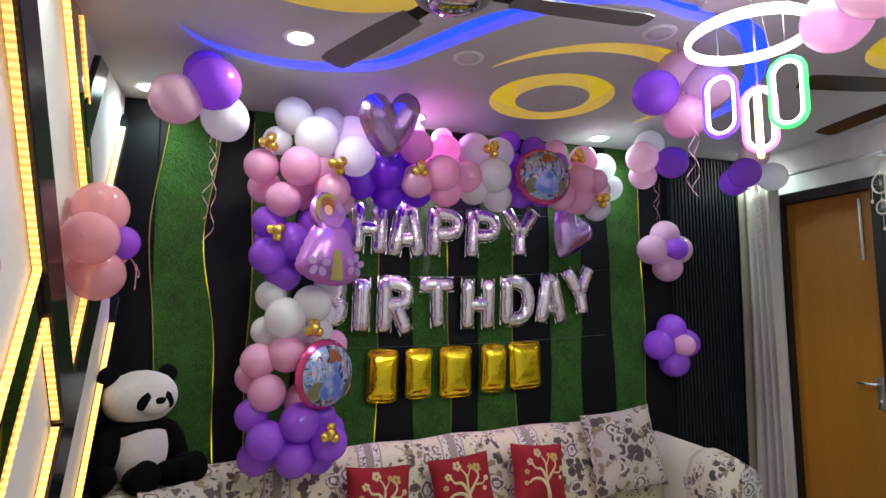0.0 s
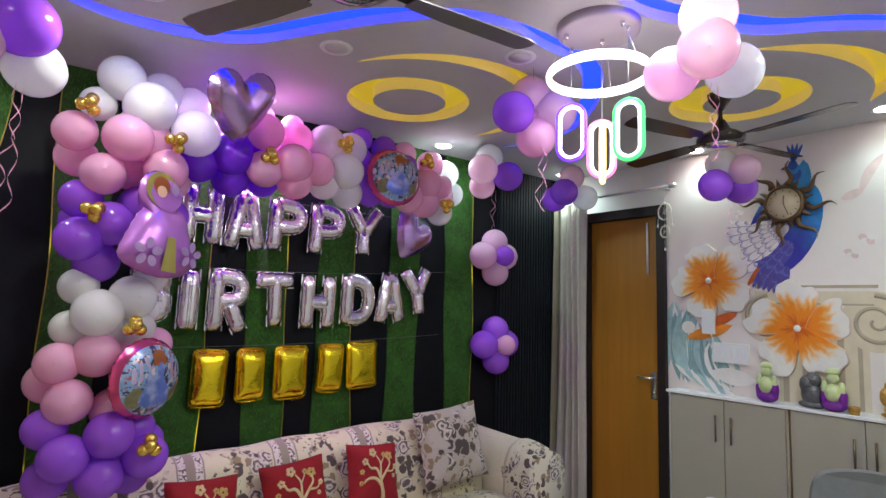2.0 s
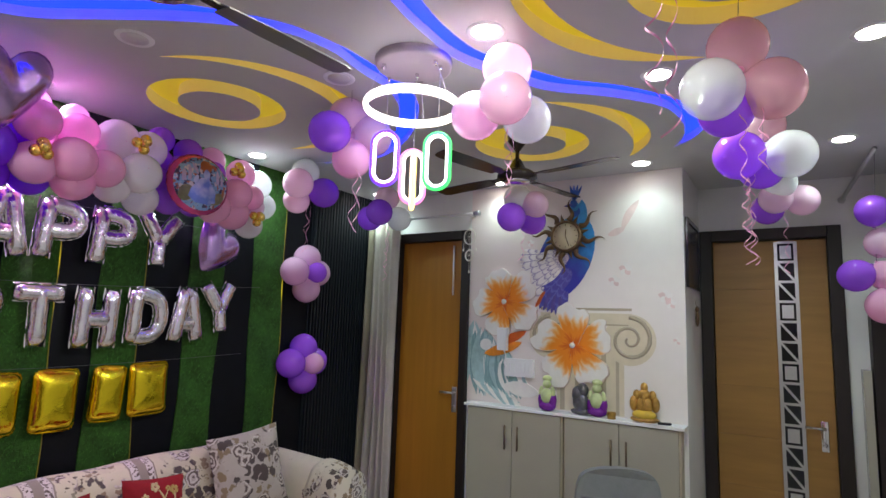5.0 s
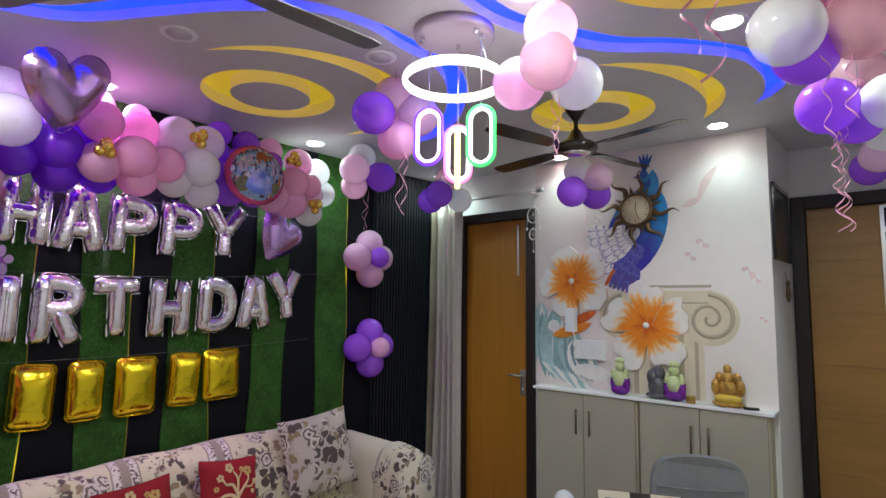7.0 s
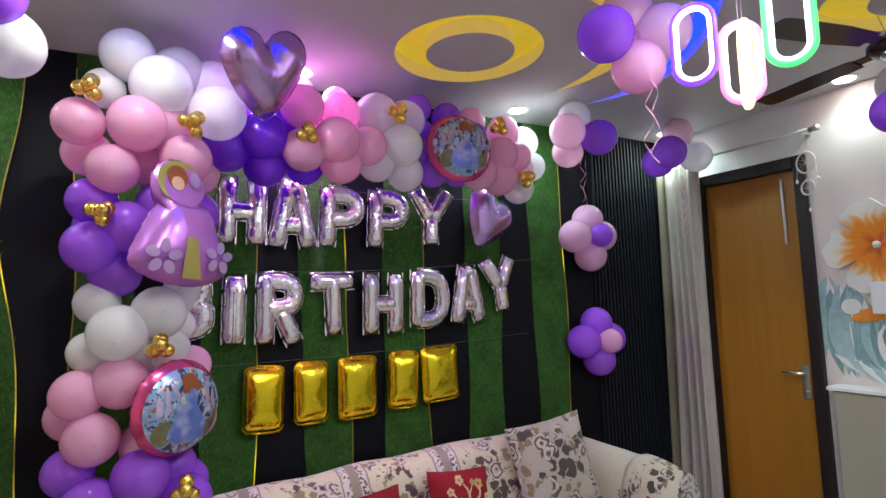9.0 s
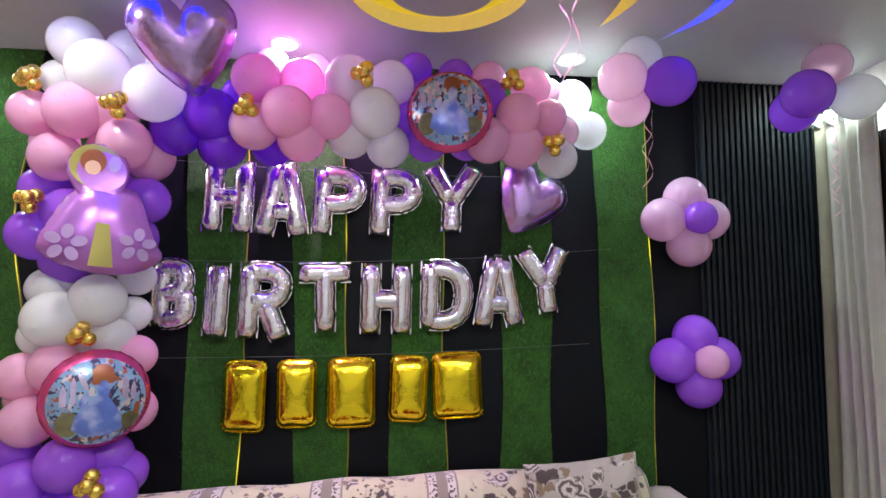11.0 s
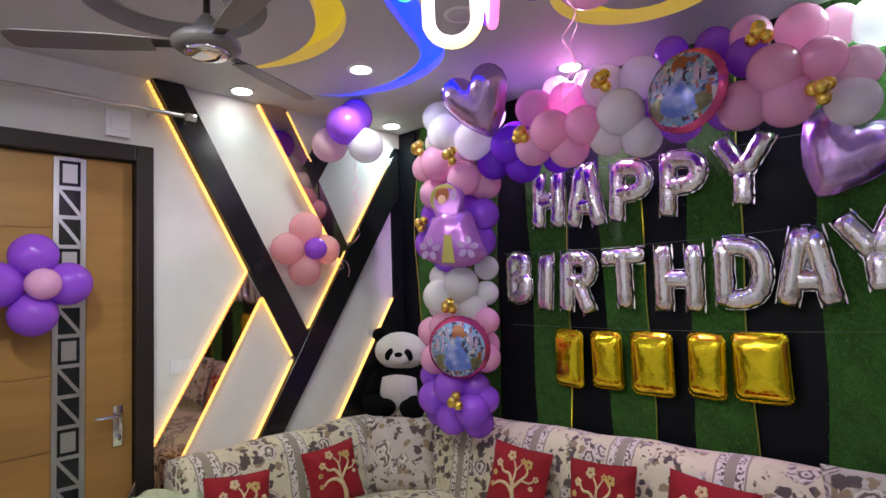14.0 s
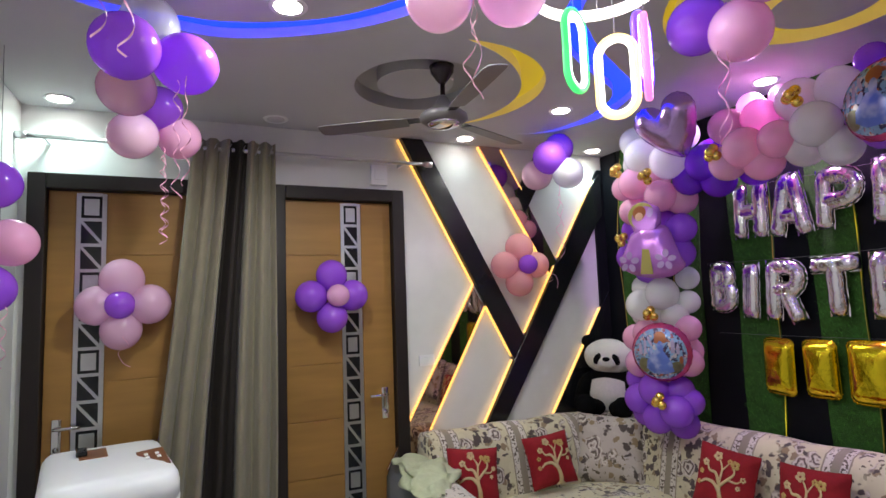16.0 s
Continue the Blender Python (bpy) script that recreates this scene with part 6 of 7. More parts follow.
M_TEALP = material("pale_teal_print", (0.36, 0.51, 0.53), 0.5, noise=0.25, scale=30)
M_COBALT = material("cobalt_print", (0.03, 0.10, 0.42), 0.5, noise=0.4, scale=22)
M_SKY2 = material("bright_blue_print", (0.05, 0.28, 0.58), 0.5, noise=0.3, scale=22)
M_INDIGO = material("indigo_print", (0.12, 0.09, 0.36), 0.5, noise=0.4, scale=22)
M_PETALSHADE = material("petal_shade_print", (0.62, 0.50, 0.46), 0.5, noise=0.15, scale=20)
M_BLUSH = material("blush_print", (0.72, 0.56, 0.54), 0.5, noise=0.15, scale=20)

M_PAPER = two_tone(material("mural_wallpaper", (0.80, 0.755, 0.72), 0.5, noise=0.04, scale=8), (0.70, 0.56, 0.55), blotches(0.9, 0.45, 0.85, "noise", 1.0, 2.0))
mural = thing("wall_mural", "mural of orange flowers, scrolled stone and blue feathers on white", "mural", (RIGHT, -1.7, 1.07))


def leaf(y, z, length, width, angle, mat, depth, name="feather", bend=0.0):
    """A pointed leaf from (y, z); the angle turns from the wall's right-hand way (towards -y) upwards."""
    a = radians(angle)
    out = []
    for side in (1, -1):
        rng_ = range(9) if side > 0 else range(7, 0, -1)
        for i in rng_:
            f = i / 8
            w = width / 2 * sin(pi * min(1, f * 0.93 + 0.05)) ** 0.8 * side
            c = bend * length * sin(pi * f)
            u, v = length * f, w + c
            out.append((y - (u * cos(a) - v * sin(a)), z + u * sin(a) + v * cos(a)))
    bm = bmesh.new()
    slab(bm, out, on_right, depth)
    return part(name, bm, mat, mural)


def ellipse_patch(y, z, ry, rz, turn, mat, depth, name="patch"):
    bm = bmesh.new()
    slab(bm, ell(y, z, ry, rz, 28, turn), on_right, depth)
    return part(name, bm, mat, mural)


def flower_print(name, y, z, r, turn):
    """Petal print: red-orange in the throat, orange streaks that run out into white."""
    m = material(name, (0.80, 0.77, 0.74), 0.5, noise=0.07, scale=20)

    def reach(nt, co):
        s = nt.nodes.new("ShaderNodeSeparateXYZ")
        nt.links.new(co.outputs["Object"], s.inputs[0])
        dy, dz = calc(nt, "SUBTRACT", s.outputs[1], y), calc(nt, "SUBTRACT", s.outputs[2], z)
        d = calc(nt, "DIVIDE", calc(nt, "SQRT", calc(nt, "ADD", calc(nt, "POWER", dy, 2.0), calc(nt, "POWER", dz, 2.0))), r)
        ang = calc(nt, "ARCTAN2", dz, dy)
        streak = calc(nt, "MULTIPLY", calc(nt, "SINE", calc(nt, "MULTIPLY_ADD", ang, 22.0, calc(nt, "MULTIPLY", texture(nt, co, "noise", 14, 2), 14.0))), 0.06)
        lobe = calc(nt, "MULTIPLY", calc(nt, "COSINE", calc(nt, "MULTIPLY_ADD", ang, 5.0, radians(5 * turn))), -0.08)
        wob = calc(nt, "MULTIPLY", calc(nt, "SUBTRACT", texture(nt, co, "noise", 9, 2), 0.5), 0.22)
        return calc(nt, "ADD", calc(nt, "ADD", d, streak), calc(nt, "ADD", wob, lobe))

    two_tone(m, (0.86, 0.55, 0.22), lambda nt, co: ramp(nt, reach(nt, co), 0.86, 0.64))
    two_tone(m, (0.82, 0.25, 0.012), lambda nt, co: ramp(nt, reach(nt, co), 0.78, 0.50))
    two_tone(m, (0.66, 0.12, 0.008), lambda nt, co: ramp(nt, reach(nt, co), 0.30, 0.10))
    return m


def big_flower(y, z, r, turn, base):
    """Five broad petals, each laid over the next like a pinwheel, with ruffled rims and a few curled-over lips."""
    mat = flower_print("flower_print", y, z, r, turn)
    seed = random.Random(int(r * 1000))
    for k in range(5):
        a = radians(turn + 72 * k)
        ln, wd = r * (0.98 + 0.14 * seed.random()), r * 1.42
        ph = seed.uniform(0, 6)
        out = []
        for i in range(41):
            f = i / 40
            th = pi * f
            u = ln * (0.03 + 0.97 * sin(th) ** 0.5) * (1 + (0.055 * sin(15 * f + ph) + 0.035 * sin(31 * f + 2 * ph)) * sin(th))
            v = wd / 2 * (-cos(th)) * (0.18 + 0.82 * sin(th) ** 0.6) + 0.16 * u
            out.append((y - (u * cos(a) - v * sin(a)), z + u * sin(a) + v * cos(a)))
        # a greyish copy, larger and set lower, draws the printed shading round each petal
        for lift, sc, mt in ((0.0, 1.012, M_PETALSHADE), (0.0012, 1.0, mat)):
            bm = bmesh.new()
            slab(bm, [(y + (p - y) * sc, z + (q - z) * sc - (0.003 if mt is M_PETALSHADE else 0)) for p, q in out], on_right, base + 0.003 * k + lift)
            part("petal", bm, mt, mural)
        if k in (3, 4):
            # a white lip that curls over the lower petals
            lip = out[8:30]
            bm = bmesh.new()
            slab(bm, lip + [(y + (p - y) * (0.80 + 0.05 * sin(i * 0.9 + ph)), z + (q - z) * (0.80 + 0.05 * sin(i * 0.9 + ph))) for i, (p, q) in enumerate(reversed(lip))], on_right, base + 0.003 * k + 0.0024)
            part("petal_lip", bm, M_PETAL, mural)
    bm = bmesh.new()
    ball(bm, on_right(y, z, base + 0.020), (0.010, 0.019, 0.019), seg=14)
    part("flower_eye", bm, M_PETAL, mural)


bm = bmesh.new()
slab(bm, [(-0.945, 1.072), (-2.408, 1.072), (-2.408, CEIL - 0.002), (-0.945, CEIL - 0.002)], on_right, 0.0015)
part("wallpaper", bm, M_PAPER, mural)
# stone scroll
for y0, y1, z0, z1, mat, d in ((-1.62, -2.05, 1.08, 1.48, M_CREAM, 0.003), (-1.64, -1.67, 1.08, 1.46, M_SHADE, 0.0045), (-1.74, -1.77, 1.08, 1.46, M_SHADE, 0.0045), (-1.91, -1.94, 1.08, 1.46, M_SHADE, 0.0045), (-2.00, -2.02, 1.08, 1.46, M_SHADE, 0.0045), (-1.50, -2.10, 1.63, 1.705, M_CREAM, 0.004), (-1.50, -2.10, 1.722, 1.738, M_SHADE, 0.005), (-1.53, -2.08, 1.628, 1.638, M_SHADE, 0.0055)):
    bm = bmesh.new()
    slab(bm, [(y0, z0), (y1, z0), (y1, z1), (y0, z1)], on_right, d)
    part("stone_band", bm, mat, mural)
for cy, cz, r, s in ((-2.085, 1.545, 0.158, 1), (-1.570, 1.55, 0.150, -1)):
    ellipse_patch(cy, cz, r, r, 0, M_CREAM, 0.005, "stone_disc")
    bm = bmesh.new()
    pts = [on_right(cy + s * (r * 0.88) * (1 - i / 52) * cos(radians(90 + 14 * i)), cz + (r * 0.88) * (1 - i / 52) * sin(radians(90 + 14 * i)), 0.006) for i in range(48)]
    tube(bm, pts, 0.013, 6, flat=0.6, up=(1, 0, 0), taper=lambda f: 1.0 - 0.5 * f)
    part("stone_scroll", bm, M_SHADE, mural, smooth=True)
# left-hand plumes
r_ = random.Random(11)
for i in range(70):
    u = i / 69
    y0, z0 = -0.965 - 0.34 * u + r_.uniform(-0.02, 0.02), 1.62 - 0.26 * u + r_.uniform(-0.06, 0.04)
    leaf(y0, z0, min(0.44, z0 - 1.09) * r_.uniform(0.8, 1.0), r_.uniform(0.045, 0.080), -88 + 26 * u + r_.uniform(-10, 10), (M_TEAL, M_TEALP, M_TEALP, M_PETAL, M_TEAL)[i % 5], 0.002 + 0.00013 * i, bend=r_.uniform(-0.10, 0.06))
for i in range(7):
    leaf(-0.99 - 0.05 * i, 1.22 - 0.012 * i, 0.34, 0.040, -16 - 4 * i, M_TEALP if i % 2 else M_PETAL, 0.0115 + 0.0004 * i, bend=-0.1)
leaf(-1.08, 1.40, 0.30, 0.075, 18, M_ORANGE, 0.013)
leaf(-1.20, 1.48, 0.22, 0.06, 25, M_DEEPORANGE, 0.0135)
ellipse_patch(-1.09, 1.47, 0.045, 0.04, 0, M_PETAL, 0.012)
leaf(-1.24, 1.20, 0.26, 0.10, -8, M_PETAL, 0.012)
# the blue plumage


def shaded_blue(nt, co):
    """The print turns from bright blue to indigo towards its lower left."""
    s = nt.nodes.new("ShaderNodeSeparateXYZ")
    nt.links.new(co.outputs["Object"], s.inputs[0])
    return ramp(nt, calc(nt, "ADD", calc(nt, "MULTIPLY_ADD", s.outputs[1], -0.8, s.outputs[2]), calc(nt, "MULTIPLY", texture(nt, co, "noise", 14, 3), 0.22)), 3.75, 3.45)


M_BODY = two_tone(material("blue_plumage_print", (0.03, 0.27, 0.66), 0.5, noise=0.3, scale=22), (0.035, 0.035, 0.36), shaded_blue)
ellipse_patch(-1.665, 2.07, 0.180, 0.300, 25, M_BODY, 0.003)
leaf(-1.765, 2.24, 0.22, 0.085, 84, M_SKY2, 0.0054)


def wing_print(name, ground, line, y, z, fine):
    """Feathers drawn as fine barbs that fan out from the wing's root at (y, z), in scalloped rows."""
    m = material(name, ground, 0.5, noise=0.12, scale=26)

    def barbs(nt, co):
        s = nt.nodes.new("ShaderNodeSeparateXYZ")
        nt.links.new(co.outputs["Object"], s.inputs[0])
        dy, dz = calc(nt, "SUBTRACT", s.outputs[1], y), calc(nt, "SUBTRACT", s.outputs[2], z)
        d = calc(nt, "SQRT", calc(nt, "ADD", calc(nt, "POWER", dy, 2.0), calc(nt, "POWER", dz, 2.0)))
        ang = calc(nt, "ARCTAN2", dz, dy)
        wob = calc(nt, "MULTIPLY", texture(nt, co, "noise", 12, 2), 0.06)
        scal = calc(nt, "MULTIPLY", calc(nt, "ABSOLUTE", calc(nt, "SINE", calc(nt, "MULTIPLY", ang, fine))), 0.022)
        rows = calc(nt, "FRACT", calc(nt, "MULTIPLY", calc(nt, "ADD", calc(nt, "SUBTRACT", d, scal), wob), 17.0))
        ray = calc(nt, "ABSOLUTE", calc(nt, "SINE", calc(nt, "MULTIPLY", ang, fine)))
        return calc(nt, "MAXIMUM", ramp(nt, rows, 0.66, 0.98), ramp(nt, ray, 0.22, 0.10))

    return two_tone(m, line, barbs)


M_WING = wing_print("pale_wing_print", (0.80, 0.76, 0.76), (0.30, 0.25, 0.44), -1.75, 2.10, 22.0)
M_TAIL = wing_print("violet_tail_print", (0.08, 0.07, 0.34), (0.14, 0.15, 0.48), -1.80, 2.10, 20.0)
ellipse_patch(-1.60, 1.90, 0.14, 0.070, -38, M_TAIL, 0.0064)
ellipse_patch(-1.545, 2.045, 0.155, 0.075, -14, M_WING, 0.0072)
ellipse_patch(-1.545, 1.965, 0.125, 0.060, -34, M_WING, 0.0080)
for i in range(12):
    leaf(-1.50 + 0.010 * (5 - abs(i - 4)), 2.12 - 0.022 * i, 0.12 + 0.02 * sin(i), 0.030, 172 + 5.5 * i, M_WING, 0.0088 + 0.00012 * i, bend=0.05)
for i in range(8):
    leaf(-1.60 - 0.012 * i, 1.90 - 0.008 * i, 0.13, 0.040, 222 + 4 * i, M_TAIL, 0.0105 + 0.00012 * i, bend=0.05)
for i in range(7):
    leaf(-1.53 - 0.018 * i, 1.85 - 0.006 * i, 0.13, 0.034, 238 + 5 * i, (M_DEEPORANGE if i == 0 else (M_INDIGO, M_TAIL)[i % 2]), 0.0117 + 0.00012 * i, bend=0.05)
for i, (y, z, r) in enumerate(((-1.742, 2.38, 0.030), (-1.735, 2.415, 0.028), (-1.728, 2.435, 0.024))):
    ellipse_patch(y, z, r, r * 1.2, 0, M_SKY2 if i % 2 else M_COBALT, 0.006 + 0.0006 * i)
leaf(-1.722, 2.43, 0.060, 0.016, 190, M_INDIGO, 0.0085)
for a in (62, 76, 90, 104):
    leaf(-1.73, 2.45, 0.115, 0.018, a, M_COBALT, 0.008)
# small pale blooms and a drifting plume
for y, z, s in ((-2.065, 1.985, 1.1), (-1.995, 1.912, 1.0), (-2.30, 1.815, 1.1), (-2.33, 1.77, 0.8), (-2.36, 1.55, 0.6), (-1.42, 2.18, 0.7)):
    for k in range(5):
        leaf(y, z, 0.040 * s, 0.032 * s, 90 + 72 * k, M_BLUSH if k % 2 else M_PETAL, 0.002 + 0.0006 * k, "small_petal")
leaf(-2.045, 2.235, 0.22, 0.050, 60, M_BLUSH, 0.003, bend=0.06)
leaf(-1.955, 2.205, 0.12, 0.045, 22, M_BLUSH, 0.0035)
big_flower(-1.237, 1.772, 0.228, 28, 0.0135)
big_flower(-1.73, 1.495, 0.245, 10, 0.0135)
settle(mural)


# ------------------------------------------------------------------ small white adapter box with its cable on the mural
AY, AZ = -1.24, 1.515
adapter = thing("adapter_box", "small white plastic adapter box with a short cable on the wall", "adapter", (RIGHT - 0.03, AY, AZ))
part("case", boxed((RIGHT - 0.048, AY, AZ), (0.032, 0.072, 0.155)), M_WHITEPL, adapter)
part("cover", boxed((RIGHT - 0.066, AY, AZ + 0.01), (0.006, 0.060, 0.110)), M_WHITEPL, adapter)
bm = bmesh.new()
tube(bm, smooth_line([(RIGHT - 0.045, AY - 0.01, AZ - 0.075), (RIGHT - 0.04, AY - 0.022, AZ - 0.12), (RIGHT - 0.04, AY - 0.012, AZ - 0.16), (RIGHT - 0.035, AY - 0.02, AZ - 0.19)], 5), 0.005, 8)
part("cable", bm, M_WHITEPL, adapter, smooth=True)
settle(adapter)

# ------------------------------------------------------------------ sun-shaped wall clock
M_BRONZE = material("antique_bronze", (0.16, 0.10, 0.055), 0.42, 0.8, noise=0.3, scale=30, bump=0.2, bump_scale=60)
M_DIAL = material("aged_cream_dial", (0.74, 0.66, 0.46), 0.4, noise=0.12, scale=10)
CY, CZ = -1.685, 2.21
clock = thing("wall_clock", "sun-shaped bronze wall clock with wavy rays and a cream dial", "clock", (RIGHT - 0.03, CY, CZ))
turnx = Matrix.Rotation(radians(-90), 4, "Y")
bm = bmesh.new()
lathe(bm, (RIGHT - 0.015, CY, CZ), [(0.001, 0.028), (0.088, 0.028), (0.090, 0.02)], 40, m=turnx)
dial = part("dial", bm, M_DIAL, clock)
bm = bmesh.new()
lathe(bm, (RIGHT - 0.012, CY, CZ), [(0.088, 0.010), (0.090, 0.038), (0.098, 0.042), (0.106, 0.030), (0.112, 0.012), (0.110, 0.0)], 40, m=turnx)
part("bezel", bm, M_BRONZE, clock, smooth=True)
for k in range(16):
    a = radians(22.5 * k + 8)
    big = k % 2 == 0
    ln = 0.155 if big else 0.05
    pts = []
    for i in range(10):
        f = i / 9
        rr = 0.108 + ln * f
        wv = (0.020 * sin(2 * pi * f)) if big else 0
        pts.append((RIGHT - 0.028 + 0.006 * f, CY + rr * cos(a) - wv * sin(a), CZ + rr * sin(a) + wv * cos(a)))
    bm = bmesh.new()
    tube(bm, pts, 0.020 if big else 0.015, 8, flat=0.5, up=(1, 0, 0), taper=lambda f: 1.02 - f)
    part("ray", bm, M_BRONZE, clock, smooth=True)
for ln, w, a in ((0.048, 0.006, 95), (0.07, 0.005, 250)):
    bm = bmesh.new()
    box(bm, (RIGHT - 0.046, CY + ln / 2 * cos(radians(a)), CZ + ln / 2 * sin(radians(a))), (0.002, ln, w), Matrix.Rotation(radians(a), 4, "X"))
    part("hand", bm, M_BRONZE, clock)
for k in range(12):
    bm = bmesh.new()
    a = radians(30 * k)
    box(bm, (RIGHT - 0.0445, CY + 0.075 * cos(a), CZ + 0.075 * sin(a)), (0.001, 0.012, 0.004), Matrix.Rotation(a, 4, "X"))
    part("hour_mark", bm, M_BRONZE, dial)
settle(clock)


# ------------------------------------------------------------------ low cabinets under the mural
M_HANDLE = material("dull_bronze", (0.20, 0.15, 0.10), 0.35, 0.9)


def cabinet(y0, y1):
    t = thing("shoe_cabinet", "cream laminate low cabinet with two doors and bronze bar handles", "cabinet", (3.95, (y0 + y1) / 2, 0), "low cabinets")
    part("body", boxed((3.953, (y0 + y1) / 2, 0.549), (0.09, abs(y1 - y0), 1.01)), M_SHADE, t)
    ym = (y0 + y1) / 2
    for a, b, hy in ((y0 - 0.012, ym + 0.002, ym + 0.045), (ym - 0.002, y1 + 0.012, ym - 0.045)):
        d = part("door", boxed((3.900, (a + b) / 2, 0.562), (0.018, abs(a - b), 0.972), 0.003), M_CABINET, t)
        bm = bmesh.new()
        tube(bm, [(3.876, hy, 0.80), (3.876, hy, 0.955)], 0.006, 8)
        for z in (0.815, 0.94):
            tube(bm, [(3.876, hy, z), (3.892, hy, z)], 0.004, 6)
        part("handle", bm, M_HANDLE, d, "slim bronze bar handle", smooth=True)
    return settle(t)


cabinet(-1.005, -1.69)
cabinet(-1.70, -2.385)
tagged(part("cabinet_top", boxed((3.938, -1.70, 1.063), (0.124, 1.42, 0.018), 0.003), M_TOP), "white counter slab on the low cabinets", "counter")


# ------------------------------------------------------------------ figurines on the counter
M_JADE = material("pale_green_glaze", (0.52, 0.60, 0.30), 0.3, noise=0.2, scale=40)
M_VIOLETG = material("purple_glaze", (0.18, 0.02, 0.30), 0.25, noise=0.2, scale=40)
M_GRAPHITE = material("wrapped_grey_figurine", (0.13, 0.13, 0.14), 0.22, 0.3, noise=0.4, scale=40, bump=0.5, bump_scale=60)
M_GILT = material("gilded_resin", (0.50, 0.29, 0.07), 0.35, 0.55, noise=0.4, scale=50, bump=0.4, bump_scale=80)
M_YELLOWG = material("yellow_glaze", (0.62, 0.42, 0.05), 0.35, noise=0.2, scale=30)


def figurine(y, label, mats, shapes, category="figurine"):
    bm = bmesh.new()
    for mat, c, s in shapes:
        ball(bm, (3.925 + c[0], y + c[1], 1.072 + c[2]), s, mat=mat, seg=14)
    return tagged(part("figurine", bm, mats, smooth=True), label, category, "figurines on the counter")


SEATED = [(1, (0, 0, 0.035), (0.036, 0.060, 0.036)), (1, (0, -0.035, 0.07), (0.030, 0.026, 0.055)), (1, (0, 0.035, 0.07), (0.030, 0.026, 0.055)), (0, (-0.012, 0, 0.095), (0.034, 0.040, 0.050)), (0, (-0.005, 0.038, 0.11), (0.020, 0.018, 0.045)), (0, (-0.005, -0.038, 0.11), (0.020, 0.018, 0.045)), (0, (-0.006, 0, 0.170), (0.026, 0.028, 0.028)), (0, (-0.004, 0, 0.205), (0.022, 0.032, 0.020)), (1, (-0.03, 0, 0.03), (0.012, 0.045, 0.022))]
figurine(-1.58, "seated figurine in pale green and purple glaze on the counter", [M_JADE, M_VIOLETG], SEATED)
figurine(-1.905, "seated figurine in pale green and purple glaze beside a grey one", [M_JADE, M_VIOLETG], [(m_, c, (s[0] * 1.05, s[1] * 1.05, s[2] * 1.02)) for m_, c, s in SEATED])
figurine(-1.80, "shiny dark grey wrapped figurine on the counter", [M_GRAPHITE], [(0, (0.01, 0, 0.02), (0.036, 0.068, 0.022)), (0, (0.005, 0, 0.075), (0.034, 0.052, 0.065)), (0, (0.005, -0.01, 0.15), (0.028, 0.040, 0.045)), (0, (0.0, 0.02, 0.125), (0.028, 0.036, 0.05))])
figurine(-2.185, "gilded resin seated figurine with a crown on the counter", [M_GILT, M_YELLOWG], [(0, (0, 0, 0.018), (0.042, 0.085, 0.02)), (1, (-0.01, 0, 0.045), (0.040, 0.070, 0.030)), (0, (0, 0, 0.095), (0.036, 0.050, 0.055)), (0, (0, 0.062, 0.105), (0.022, 0.024, 0.045)), (0, (0, -0.062, 0.105), (0.022, 0.024, 0.045)), (0, (-0.006, 0, 0.160), (0.028, 0.034, 0.032)), (0, (-0.004, 0, 0.200), (0.018, 0.022, 0.030)), (0, (0.006, 0.045, 0.155), (0.016, 0.022, 0.03)), (0, (0.006, -0.045, 0.155), (0.016, 0.022, 0.03)), (0, (-0.030, 0.0, 0.125), (0.012, 0.010, 0.035))])
bm = bmesh.new()
lathe(bm, (3.91, -1.995, 1.072), [(0.001, 0.0), (0.024, 0.0), (0.027, 0.035), (0.025, 0.040), (0.022, 0.036), (0.001, 0.034)], 20)
tagged(part("small_cup", bm, M_GILT, smooth=True), "small brass cup on the counter", "cup")
bm = bmesh.new()
box(bm, (3.90, -2.30, 1.081), (0.03, 0.075, 0.016), pose(0, 0, 0, 0, 0, 12), 0.005)
tagged(part("remote_control", bm, M_GLASSBLACK), "small black remote control lying on the counter", "remote control")
bm = bmesh.new()
tube(bm, smooth_line([(3.885, -2.18, 1.075), (3.872, -2.24, 1.074), (3.875, -2.31, 1.074), (3.90, -2.35, 1.075)], 6), 0.003, 6)
tagged(part("white_cable", bm, M_WHITEPL, smooth=True), "thin white cable on the counter's edge", "cable")


# ------------------------------------------------------------------ switches, boxes, frames
def plate(name, label, face, u0, u1, z0, z1, d, keys, horizontal=True):
    t = thing(name, label, "switch plate", face((u0 + u1) / 2, (z0 + z1) / 2, 0))
    bm = bmesh.new()
    slab(bm, [(u0, z0), (u1, z0), (u1, z1), (u0, z1)], face, d)
    part("cover_plate", bm, M_WHITEPL, t)
    for i in range(keys):
        f0, f1 = (i + 0.15) / keys, (i + 0.85) / keys
        bm = bmesh.new()
        w = u1 - u0
        slab(bm, [(u0 + w * (0.08 + 0.84 * f0), z0 + 0.25 * (z1 - z0)), (u0 + w * (0.08 + 0.84 * f1), z0 + 0.25 * (z1 - z0)), (u0 + w * (0.08 + 0.84 * f1), z0 + 0.75 * (z1 - z0)), (u0 + w * (0.08 + 0.84 * f0), z0 + 0.75 * (z1 - z0))], lambda a, b, c: face(a, b, c + d), 0.004)
        part("switch", bm, M_TOP, t)
    return settle(t)


